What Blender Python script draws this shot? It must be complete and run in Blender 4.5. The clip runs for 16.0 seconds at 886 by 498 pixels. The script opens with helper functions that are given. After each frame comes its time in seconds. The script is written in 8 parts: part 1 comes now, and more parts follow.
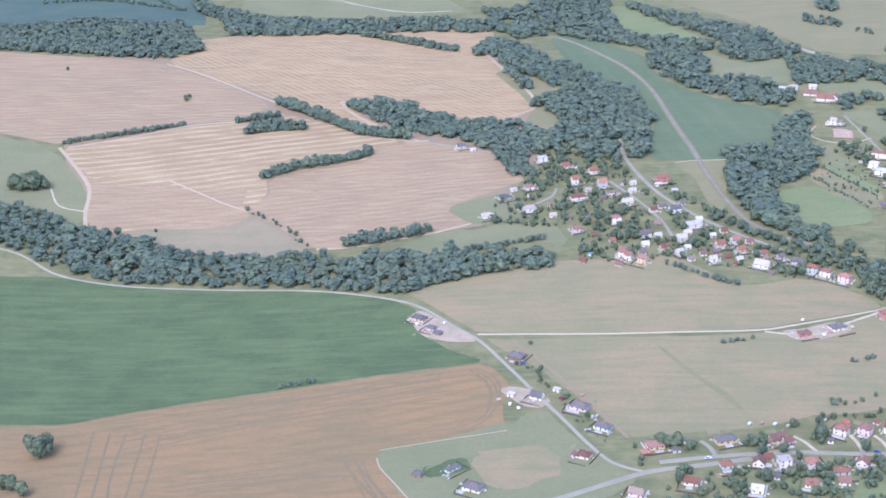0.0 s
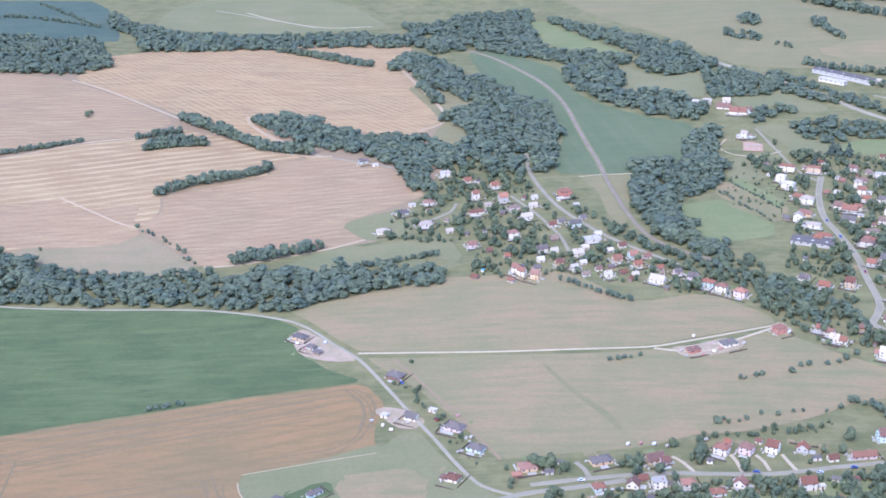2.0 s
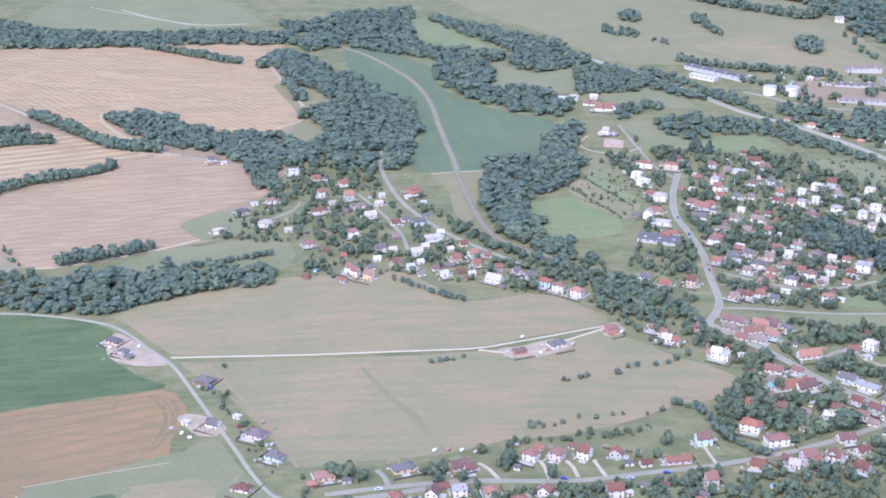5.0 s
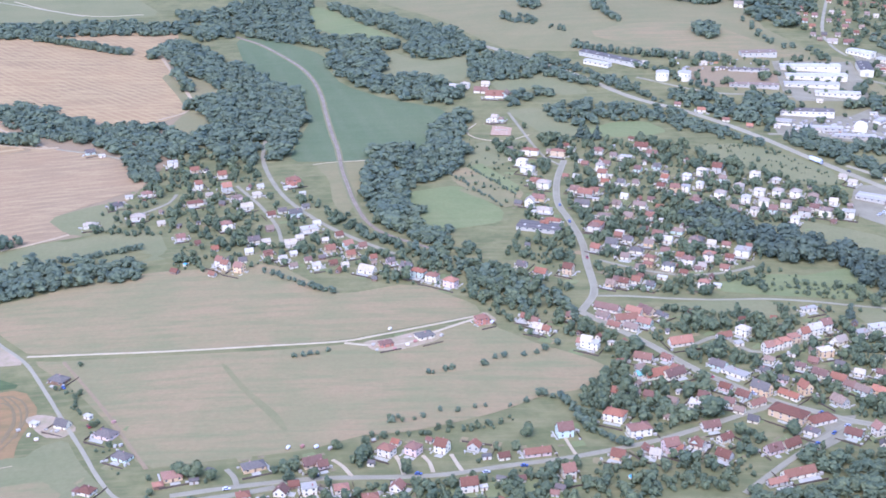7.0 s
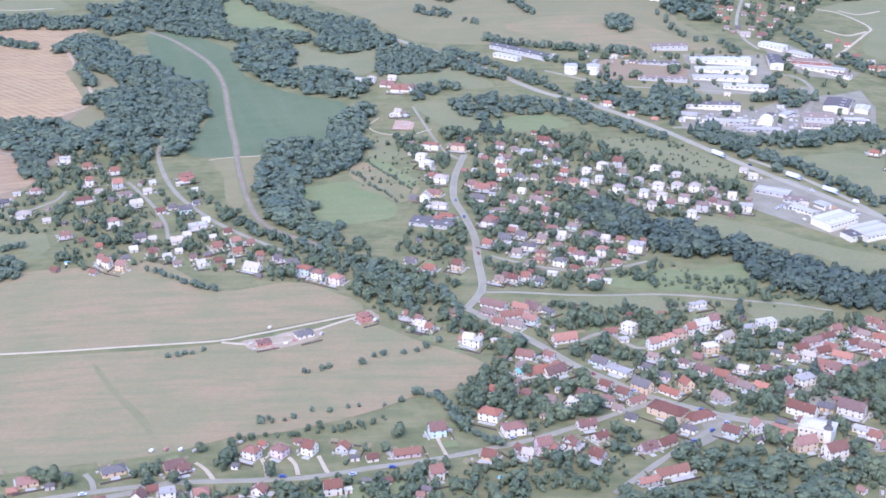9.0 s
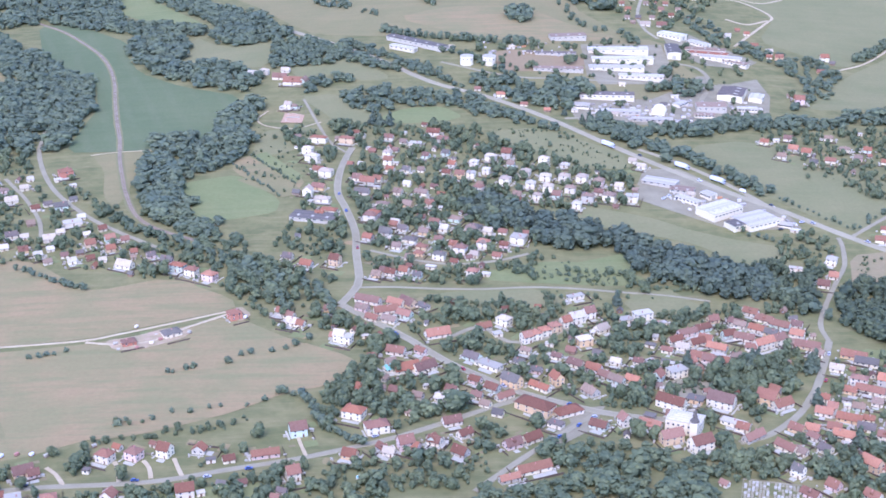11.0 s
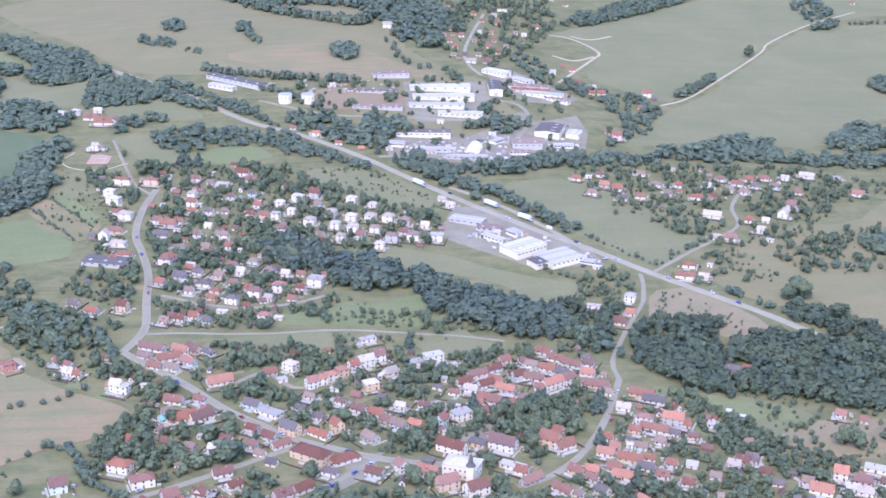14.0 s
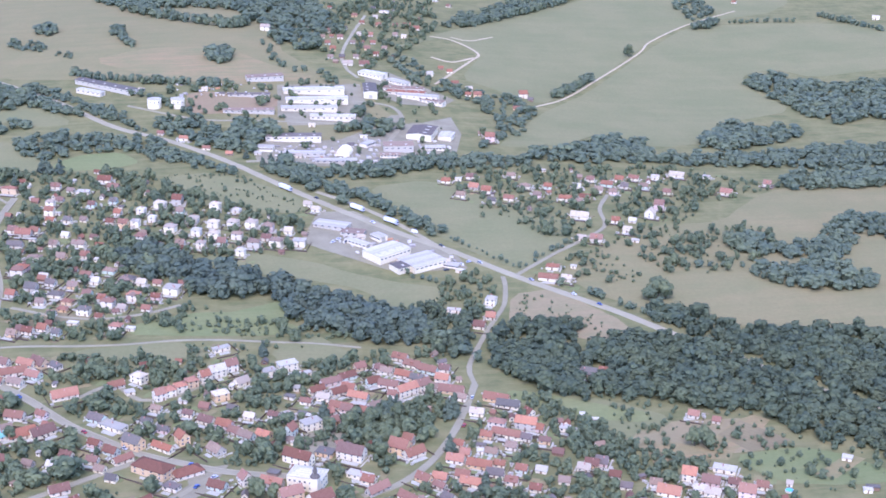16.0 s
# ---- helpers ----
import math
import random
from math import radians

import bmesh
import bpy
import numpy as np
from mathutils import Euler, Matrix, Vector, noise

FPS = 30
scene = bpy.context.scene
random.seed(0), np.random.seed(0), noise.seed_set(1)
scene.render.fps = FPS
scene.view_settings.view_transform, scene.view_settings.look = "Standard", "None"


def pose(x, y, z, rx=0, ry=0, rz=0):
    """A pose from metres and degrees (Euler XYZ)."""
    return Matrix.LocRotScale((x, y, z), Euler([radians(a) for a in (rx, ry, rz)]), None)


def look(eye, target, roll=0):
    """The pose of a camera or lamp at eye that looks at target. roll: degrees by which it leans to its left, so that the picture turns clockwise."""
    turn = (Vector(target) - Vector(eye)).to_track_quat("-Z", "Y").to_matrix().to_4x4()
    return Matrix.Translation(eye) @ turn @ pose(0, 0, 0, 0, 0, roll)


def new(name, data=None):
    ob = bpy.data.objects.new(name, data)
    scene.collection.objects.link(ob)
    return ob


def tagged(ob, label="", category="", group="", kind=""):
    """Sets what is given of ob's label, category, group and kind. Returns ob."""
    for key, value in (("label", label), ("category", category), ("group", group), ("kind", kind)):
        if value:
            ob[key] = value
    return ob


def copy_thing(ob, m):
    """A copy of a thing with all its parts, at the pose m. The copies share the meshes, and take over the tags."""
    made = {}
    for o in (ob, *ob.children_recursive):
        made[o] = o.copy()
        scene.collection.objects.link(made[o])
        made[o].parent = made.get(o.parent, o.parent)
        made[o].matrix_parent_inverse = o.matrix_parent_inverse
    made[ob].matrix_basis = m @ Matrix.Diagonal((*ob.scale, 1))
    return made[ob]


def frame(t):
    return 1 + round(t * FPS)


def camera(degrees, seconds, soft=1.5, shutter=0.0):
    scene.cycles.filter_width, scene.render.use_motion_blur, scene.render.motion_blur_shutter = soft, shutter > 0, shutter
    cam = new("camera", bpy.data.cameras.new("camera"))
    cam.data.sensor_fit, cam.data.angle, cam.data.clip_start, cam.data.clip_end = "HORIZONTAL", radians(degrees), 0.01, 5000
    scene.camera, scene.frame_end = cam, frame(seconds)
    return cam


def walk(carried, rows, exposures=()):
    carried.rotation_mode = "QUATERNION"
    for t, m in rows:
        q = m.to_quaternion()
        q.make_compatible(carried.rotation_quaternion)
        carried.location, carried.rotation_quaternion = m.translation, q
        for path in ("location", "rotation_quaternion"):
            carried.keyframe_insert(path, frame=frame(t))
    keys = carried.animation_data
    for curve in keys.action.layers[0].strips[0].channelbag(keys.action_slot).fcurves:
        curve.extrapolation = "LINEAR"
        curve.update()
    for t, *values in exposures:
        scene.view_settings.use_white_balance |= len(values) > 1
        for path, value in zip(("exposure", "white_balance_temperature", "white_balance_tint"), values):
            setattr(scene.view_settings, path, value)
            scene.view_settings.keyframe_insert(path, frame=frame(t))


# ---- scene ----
cam = camera(33.97, 16.0, soft=1.7)
PATH = [
    (0, (-194.57, -108.25, 458.52), (-292.94, 810.33, 75.74), -1.471),
    (0.5, (-179.22, -97.82, 452.51), (-274.53, 824.74, 78.62), -1.438),
    (1, (-164.12, -87.85, 446.81), (-251.54, 835.98, 74.11), -1.231),
    (1.5, (-149.26, -78.31, 441.42), (-230.81, 848.79, 75.58), -1.403),
    (2, (-134.63, -69.21, 436.32), (-211.48, 857.55, 68.63), -1.297),
    (2.5, (-120.23, -60.53, 431.51), (-191.56, 867.48, 65.86), -1.291),
    (3, (-106.05, -52.27, 426.99), (-171.51, 875.26, 59.03), -1.305),
    (3.5, (-92.09, -44.42, 422.74), (-149.90, 884.46, 56.88), -1.008),
    (4, (-78.35, -36.96, 418.75), (-126.30, 891.50, 50.43), -0.919),
    (4.5, (-64.81, -29.89, 415.03), (-108.90, 900.71, 51.64), -0.734),
    (7, (0.00, 0.00, 400.00), (-0.23, 929.72, 31.74), -0.722),
    (7.5, (12.42, 4.95, 397.66), (21.96, 933.57, 26.75), -0.450),
    (8, (24.68, 9.57, 395.53), (39.11, 938.61, 25.81), -0.304),
    (8.5, (36.77, 13.89, 393.59), (59.13, 942.57, 23.39), -0.335),
    (11, (95.01, 31.11, 386.56), (164.40, 955.26, 10.90), -0.120),
    (11.5, (106.26, 33.74, 385.64), (191.22, 955.79, 7.99), -0.126),
    (12, (117.38, 36.14, 384.85), (212.92, 959.36, 12.64), -0.122),
    (12.5, (128.38, 38.29, 384.20), (234.28, 967.94, 31.30), -0.080),
    (13, (139.28, 40.22, 383.68), (251.50, 970.18, 33.56), 0.040),
    (13.5, (150.07, 41.93, 383.27), (278.88, 969.18, 31.68), 0.441),
    (14, (160.76, 43.43, 382.97), (308.21, 967.68, 30.82), 0.627),
    (14.5, (171.36, 44.72, 382.78), (332.61, 966.75, 30.83), 0.647),
    (15, (181.86, 45.83, 382.68), (355.31, 968.35, 37.90), 0.789),
    (15.5, (192.29, 46.76, 382.67), (380.00, 965.44, 35.10), 0.795),
    (16, (202.64, 47.52, 382.73), (406.30, 961.34, 31.38), 0.906),
]
walk(cam, [(t, look(eye, target, roll)) for t, eye, target, roll in PATH], [(0.0, 1.71, 5090.0, 32.0), (7.0, 1.75, 5060.0, 34.0), (16.0, 1.73, 5130.0, 38.5)])

# overcast summer daylight: a bright veiled sky and a wide, weak sun
world = bpy.data.worlds.new("overcast_sky")
scene.world = world
world.use_nodes = True
wt = world.node_tree
sky = wt.nodes.new("ShaderNodeTexSky")
sky.sky_type, sky.sun_disc = "NISHITA", False
sky.sun_elevation, sky.sun_rotation = radians(52), radians(200)
sky.dust_density, sky.air_density, sky.ozone_density = 1.0, 1.0, 1.5
wt.nodes["Background"].inputs["Strength"].default_value = 0.15
wt.links.new(sky.outputs["Color"], wt.nodes["Background"].inputs["Color"])
sun_data = bpy.data.lights.new("sun", "SUN")
sun_data.energy, sun_data.angle, sun_data.color = 0.9, radians(40), (1.0, 0.93, 0.84)
sun = new("sun", sun_data)
sun.matrix_world = look((0, 0, 900), (0 + 0.34 * 600, 0.9 * 600, 900 - 800))

# gentle hills: a grid of smooth rises and dips
HILL_X = (-600, -250, 100, 450, 800)
HILL_Y = (750, 1050, 1350, 1700)
HILL_H = (-19.9, -3.5, 2.9, -17.2, -7.2, -22.0, 7.3, -4.8, 6.1, 3.2, 9.2, -0.7, 4.2, 3.3, -24.1, 1.9, -14.4, 15.7, 14.9, -8.3)


def ground_z(x, y):
    out = 0.0
    for i, h in enumerate(HILL_H):
        a, b = HILL_X[i % 5], HILL_Y[i // 5]
        out = out + h * np.exp(-((x - a) ** 2 + (y - b) ** 2) / 135200.0)
    return out


# ---- materials ----
def nodes_of(name):
    m = bpy.data.materials.new(name)
    m.use_nodes = True
    return m, m.node_tree, m.node_tree.nodes["Principled BSDF"]


def wire(nt, a, b):
    nt.links.new(a, b)


def noise_node(nt, scale, detail=4.0, rough=0.6, vec=None):
    n = nt.nodes.new("ShaderNodeTexNoise")
    n.inputs["Scale"].default_value, n.inputs["Detail"].default_value, n.inputs["Roughness"].default_value = scale, detail, rough
    if vec is not None:
        wire(nt, vec, n.inputs["Vector"])
    return n.outputs["Fac"]


def spot_map(nt, value, lo, hi, a=0.0, b=1.0):
    n = nt.nodes.new("ShaderNodeMapRange")
    for key, v in (("From Min", lo), ("From Max", hi), ("To Min", a), ("To Max", b)):
        n.inputs[key].default_value = v
    wire(nt, value, n.inputs["Value"])
    return n.outputs["Result"]


def mix_col(nt, fac, a, b, mode="MIX"):
    n = nt.nodes.new("ShaderNodeMix")
    n.data_type, n.blend_type = "RGBA", mode
    for sock, v in ((n.inputs[6], a), (n.inputs[7], b)):
        if isinstance(v, tuple):
            sock.default_value = (*v, 1.0)
        else:
            wire(nt, v, sock)
    if isinstance(fac, float):
        n.inputs[0].default_value = fac
    else:
        wire(nt, fac, n.inputs[0])
    return n.outputs[2]


def coords(nt, turn=0.0, stretch=(1, 1, 1)):
    t = nt.nodes.new("ShaderNodeTexCoord")
    m = nt.nodes.new("ShaderNodeMapping")
    m.inputs["Rotation"].default_value = (0, 0, radians(turn))
    m.inputs["Scale"].default_value = stretch
    wire(nt, t.outputs["Object"], m.inputs["Vector"])
    return m.outputs["Vector"]


def bump(nt, bsdf, height, strength, distance):
    b = nt.nodes.new("ShaderNodeBump")
    b.inputs["Strength"].default_value, b.inputs["Distance"].default_value = strength, distance
    wire(nt, height, b.inputs["Height"])
    wire(nt, b.outputs["Normal"], bsdf.inputs["Normal"])


def land(name, base, other, third, turn=0.0, rows=0.0, row_strength=0.0, patch=0.012, grain=0.35, streak=0.0, streak_size=0.11):
    """Fields and meadows: broad patches, streaks along the working direction, sown rows or swaths, fine grain."""
    m, nt, bsdf = nodes_of(name)
    flat = coords(nt)
    along = coords(nt, turn, (0.12, 1.0, 1.0))
    col = mix_col(nt, spot_map(nt, noise_node(nt, patch, 5, 0.6, flat), 0.38, 0.62), base, other)
    if streak:
        s = spot_map(nt, noise_node(nt, streak_size, 5, 0.7, along), 0.46, 0.66, 0.0, streak)
        col = mix_col(nt, s, col, third)
    if rows:
        w = nt.nodes.new("ShaderNodeTexWave")
        w.wave_type, w.bands_direction = "BANDS", "Y"
        w.inputs["Scale"].default_value = 0.314 / rows
        w.inputs["Distortion"].default_value, w.inputs["Detail"].default_value, w.inputs["Detail Scale"].default_value = 6.0, 3.0, 0.12
        wire(nt, coords(nt, turn), w.inputs["Vector"])
        fade = spot_map(nt, noise_node(nt, 0.02, 3, 0.6, flat), 0.35, 0.6, 0.15, 1.0)
        r = nt.nodes.new("ShaderNodeMath")
        r.operation = "MULTIPLY"
        wire(nt, spot_map(nt, w.outputs["Fac"], 0.55, 0.95, 0.0, row_strength), r.inputs[0])
        wire(nt, fade, r.inputs[1])
        col = mix_col(nt, r.outputs[0], col, third)
    fine = noise_node(nt, grain, 6, 0.75, flat)
    col = mix_col(nt, spot_map(nt, fine, 0.3, 0.7, 0.0, 0.3), col, tuple(c * 0.5 for c in base))
    wire(nt, col, bsdf.inputs["Base Color"])
    bsdf.inputs["Roughness"].default_value = 0.95
    bsdf.inputs["Specular IOR Level"].default_value = 0.03
    bump(nt, bsdf, fine, 0.5, 0.4)
    return m


grass_mat = land("village_grass", (0.148, 0.152, 0.06), (0.22, 0.2, 0.081), (0.285, 0.235, 0.108), 20, patch=0.045, grain=0.16, streak=0.5, streak_size=0.16)
crop_green = land("crop_green", (0.094, 0.12, 0.048), (0.114, 0.142, 0.053), (0.158, 0.186, 0.07), -30, patch=0.03, streak=0.6, streak_size=0.14)
crop_dark = land("crop_dark", (0.09, 0.125, 0.08), (0.12, 0.15, 0.09), (0.075, 0.10, 0.066), 30, rows=9, row_strength=0.6, streak=0.4)
wheat = land("ripe_grain", (0.312, 0.192, 0.08), (0.262, 0.18, 0.077), (0.20, 0.16, 0.066), -20, rows=14, row_strength=0.5, streak=0.7, streak_size=0.2)
meadow_green = land("meadow_green", (0.198, 0.195, 0.084), (0.23, 0.213, 0.094), (0.272, 0.232, 0.109), 35, patch=0.014, streak=0.3, streak_size=0.06)
meadow_bright = land("meadow_bright", (0.178, 0.2, 0.076), (0.212, 0.222, 0.086), (0.27, 0.246, 0.108), 60, streak=0.35)
meadow_tan = land("meadow_tan", (0.315, 0.23, 0.109), (0.25, 0.216, 0.096), (0.19, 0.2, 0.084), 4, patch=0.016, streak=0.65, streak_size=0.15)
meadow_mid = land("meadow_mid", (0.258, 0.216, 0.096), (0.226, 0.202, 0.088), (0.196, 0.19, 0.08), 4, patch=0.02, streak=0.5, streak_size=0.07)
meadow_brown = land("meadow_brown", (0.304, 0.214, 0.114), (0.284, 0.214, 0.11), (0.252, 0.204, 0.1), 35, streak=0.4)
valley_green = land("valley_crop", (0.124, 0.154, 0.068), (0.143, 0.167, 0.074), (0.174, 0.183, 0.092), 75, rows=22, row_strength=0.3, streak=0.3)
stubble_lines = land("stubble_lines", (0.355, 0.234, 0.106), (0.305, 0.21, 0.1), (0.48, 0.342, 0.15), 48, rows=8, row_strength=0.6, streak=0.9, streak_size=0.2)
stubble_rows = land("stubble_rows", (0.318, 0.216, 0.101), (0.338, 0.233, 0.108), (0.5, 0.376, 0.178), -18, rows=13, row_strength=0.9, streak=0.4)
stubble_plain = land("stubble_plain", (0.332, 0.223, 0.109), (0.295, 0.207, 0.105), (0.42, 0.306, 0.144), -14, rows=10, row_strength=0.4, streak=0.8, streak_size=0.2)
stubble_dark = land("stubble_dark", (0.31, 0.235, 0.12), (0.265, 0.222, 0.11), (0.22, 0.21, 0.095), 20, patch=0.03, streak=0.5)
straw = land("straw_track", (0.46, 0.345, 0.19), (0.42, 0.32, 0.175), (0.36, 0.28, 0.155), 20, streak=0.4)
tramline = land("tramline", (0.215, 0.165, 0.078), (0.235, 0.172, 0.083), (0.19, 0.16, 0.075), 20)
soil = land("garden_soil", (0.22, 0.175, 0.09), (0.27, 0.215, 0.11), (0.17, 0.18, 0.07), 50, rows=3, row_strength=0.5)


def hard(name, base, other, rough=0.9, scale=0.3, fine=3.0):
    m, nt, bsdf = nodes_of(name)
    v = coords(nt)
    col = mix_col(nt, spot_map(nt, noise_node(nt, scale, 5, 0.65, v), 0.35, 0.65), base, other)
    n = noise_node(nt, fine, 4, 0.7, v)
    col = mix_col(nt, spot_map(nt, n, 0.35, 0.75, 0.0, 0.25), col, tuple(c * 0.55 for c in base))
    wire(nt, col, bsdf.inputs["Base Color"])
    bsdf.inputs["Roughness"].default_value = rough
    bsdf.inputs["Specular IOR Level"].default_value = 0.04 if rough > 0.6 else 0.4
    bump(nt, bsdf, n, 0.3, 0.05)
    return m


asphalt = hard("worn_asphalt", (0.268, 0.236, 0.142), (0.315, 0.28, 0.17), scale=0.08)
asphalt_pale = hard("pale_asphalt", (0.3, 0.265, 0.16), (0.35, 0.31, 0.19), scale=0.05)
paving_mat = hard("yard_paving", (0.235, 0.205, 0.122), (0.30, 0.265, 0.16), scale=0.06)
earth = hard("bare_earth", (0.42, 0.31, 0.19), (0.30, 0.25, 0.13), scale=0.12, fine=0.8)
kerb_stone = hard("kerb_stone", (0.40, 0.37, 0.275), (0.47, 0.44, 0.33), scale=0.2)
dirt = hard("dirt", (0.42, 0.335, 0.19), (0.48, 0.395, 0.235), scale=0.15)
ballast = hard("ballast", (0.225, 0.18, 0.11), (0.30, 0.245, 0.155), scale=0.12)
rail_steel = hard("rail_steel", (0.22, 0.15, 0.11), (0.28, 0.2, 0.15), 0.5)
bark = hard("bark", (0.10, 0.075, 0.05), (0.14, 0.11, 0.08), scale=1.0)


def foliage(name, dark, light, warm):
    """Leaves: each tree its own green, each leaf clump a little different, broad drifts of tone through the stand."""
    m, nt, bsdf = nodes_of(name)
    at = nt.nodes.new("ShaderNodeAttribute")
    at.attribute_name = "tint"
    col = mix_col(nt, at.outputs["Fac"], dark, light)
    geo = nt.nodes.new("ShaderNodeNewGeometry")
    v = geo.outputs["Position"]
    drift, spray = noise_node(nt, 0.03, 3, 0.6, v), noise_node(nt, 0.8, 4, 0.7, v)
    col = mix_col(nt, spot_map(nt, geo.outputs["Random Per Island"], 0.45, 1.0, 0.0, 0.7), col, warm)
    col = mix_col(nt, spot_map(nt, geo.outputs["Random Per Island"], 0.35, 0.0, 0.0, 0.4), col, tuple(c * 0.78 for c in dark))
    col = mix_col(nt, spot_map(nt, drift, 0.5, 0.72, 0.0, 0.55), col, warm)
    # shade in the gaps between sprays, painted as darker bump hollows
    col = mix_col(nt, spot_map(nt, spray, 0.5, 0.32, 0.0, 0.5), col, tuple(c * 0.75 for c in dark))
    wire(nt, col, bsdf.inputs["Base Color"])
    bsdf.inputs["Roughness"].default_value = 0.8
    bsdf.inputs["Specular IOR Level"].default_value = 0.1
    bump(nt, bsdf, spray, 0.5, 0.8)
    return m


# distance haze is put into this leaf colour: paler and bluer
leaf_hazy = foliage("hazy_leaves", (0.096, 0.125, 0.082), (0.124, 0.149, 0.082), (0.16, 0.181, 0.086))
leaf_dark = foliage("conifer_needles", (0.075, 0.098, 0.069), (0.096, 0.119, 0.072), (0.12, 0.141, 0.078))
# garden copy of the leaf colour, with the painted haze blue left out
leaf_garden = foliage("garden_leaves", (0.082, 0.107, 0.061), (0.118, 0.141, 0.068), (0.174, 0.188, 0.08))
# darker copy of the leaf colour for near woods, no haze painted in
leaf_near = foliage("near_wood_leaves", (0.064, 0.085, 0.053), (0.087, 0.107, 0.055), (0.121, 0.136, 0.061))


# ---- building helpers ----
def mesh_ob(name, verts, faces, mat, parent=None, label="", smooth=False):
    me = bpy.data.meshes.new(name)
    me.from_pydata([tuple(map(float, v)) for v in verts], [], faces)
    me.materials.append(mat)
    if smooth:
        me.polygons.foreach_set("use_smooth", [True] * len(me.polygons))
    ob = new(name, me)
    if parent is not None:
        ob.parent = parent
    if label:
        tagged(ob, label)
    return ob


def part(name, bm, mat, parent, label=""):
    me = bpy.data.meshes.new(name)
    bm.to_mesh(me)
    bm.free()
    me.materials.append(mat)
    ob = new(name, me)
    ob.parent = parent
    if label:
        tagged(ob, label)
    return ob


def rounded(pts, times):
    """Corners cut to soft bends, as field edges have."""
    for _ in range(times):
        out = []
        for (ax, ay), (bx, by) in zip(pts, pts[1:] + pts[:1]):
            out += [(ax * 0.82 + bx * 0.18, ay * 0.82 + by * 0.18), (ax * 0.18 + bx * 0.82, ay * 0.18 + by * 0.82)]
        pts = out
    return pts


def field(name, mat, pts, label, lift, smooth):
    """A patch of land cut to its outline and laid over the hills."""
    pts = rounded(pts, smooth)
    bm = bmesh.new()
    bm.faces.new([bm.verts.new((x, y, 0)) for x, y in pts])
    xs, ys = [p[0] for p in pts], [p[1] for p in pts]
    step = 30.0
    for axis, lo, hi in ((0, min(xs), max(xs)), (1, min(ys), max(ys))):
        for k in range(int(lo // step) + 1, int(hi // step) + 1):
            co, no = [0, 0, 0], [0, 0, 0]
            co[axis], no[axis] = k * step, 1
            bmesh.ops.bisect_plane(bm, geom=bm.verts[:] + bm.edges[:] + bm.faces[:], plane_co=co, plane_no=no, dist=0.001)
    bmesh.ops.triangulate(bm, faces=bm.faces[:])
    for v in bm.verts:
        v.co.z = float(ground_z(v.co.x, v.co.y)) + lift
    bmesh.ops.recalc_face_normals(bm, faces=bm.faces[:])
    me = bpy.data.meshes.new(name)
    bm.to_mesh(me)
    bm.free()
    if sum(p.normal.z for p in me.polygons) < 0:
        me.flip_normals()
    me.materials.append(mat)
    return tagged(new(name, me), label, "field", kind="structure")


def along(pts, step):
    """Even points on a smooth line through the given ones."""
    p = [Vector(q) for q in pts]
    p = [p[0] * 2 - p[1]] + p + [p[-1] * 2 - p[-2]]
    out = []
    for a, b, c, d in zip(p, p[1:], p[2:], p[3:]):
        n = max(2, int((c - b).length / step))
        for i in range(n):
            t = i / n
            out.append(0.5 * (2 * b + (c - a) * t + (2 * a - 5 * b + 4 * c - d) * t * t + (3 * b - a - 3 * c + d) * t ** 3))
    return out + [p[-2]]


def strip(name, mat, pts, width, label, lift, category="road", offset=0.0, skirt=0.3):
    """A road: a cambered ribbon with low shoulders, laid over the hills."""
    line = along(pts, 7.0)
    verts, faces = [], []
    for i, q in enumerate(line):
        d = (line[min(i + 1, len(line) - 1)] - line[max(i - 1, 0)]).normalized()
        side = Vector((d.y, -d.x))
        w = width * (1 + 0.06 * math.sin(i * 1.7 + width))
        for s, dz in ((-0.55, -skirt), (-0.5, 0.0), (0, 0.06), (0.5, 0.0), (0.55, -skirt)):
            p = q + side * (s * w + offset)
            verts.append((p.x, p.y, float(ground_z(p.x, p.y)) + lift + dz))
    for i in range(len(line) - 1):
        for k in range(4):
            a = i * 5 + k
            faces.append((a, a + 5, a + 6, a + 1))
    ob = mesh_ob(name, verts, faces, mat)
    me = ob.data
    if sum(p.normal.z for p in me.polygons) < 0:
        me.flip_normals()
    return tagged(ob, label, category, kind="structure")


def inside(x, y, pts):
    hit = False
    for (ax, ay), (bx, by) in zip(pts, pts[1:] + pts[:1]):
        if (ay > y) != (by > y) and x < (bx - ax) * (y - ay) / (by - ay) + ax:
            hit = not hit
    return hit


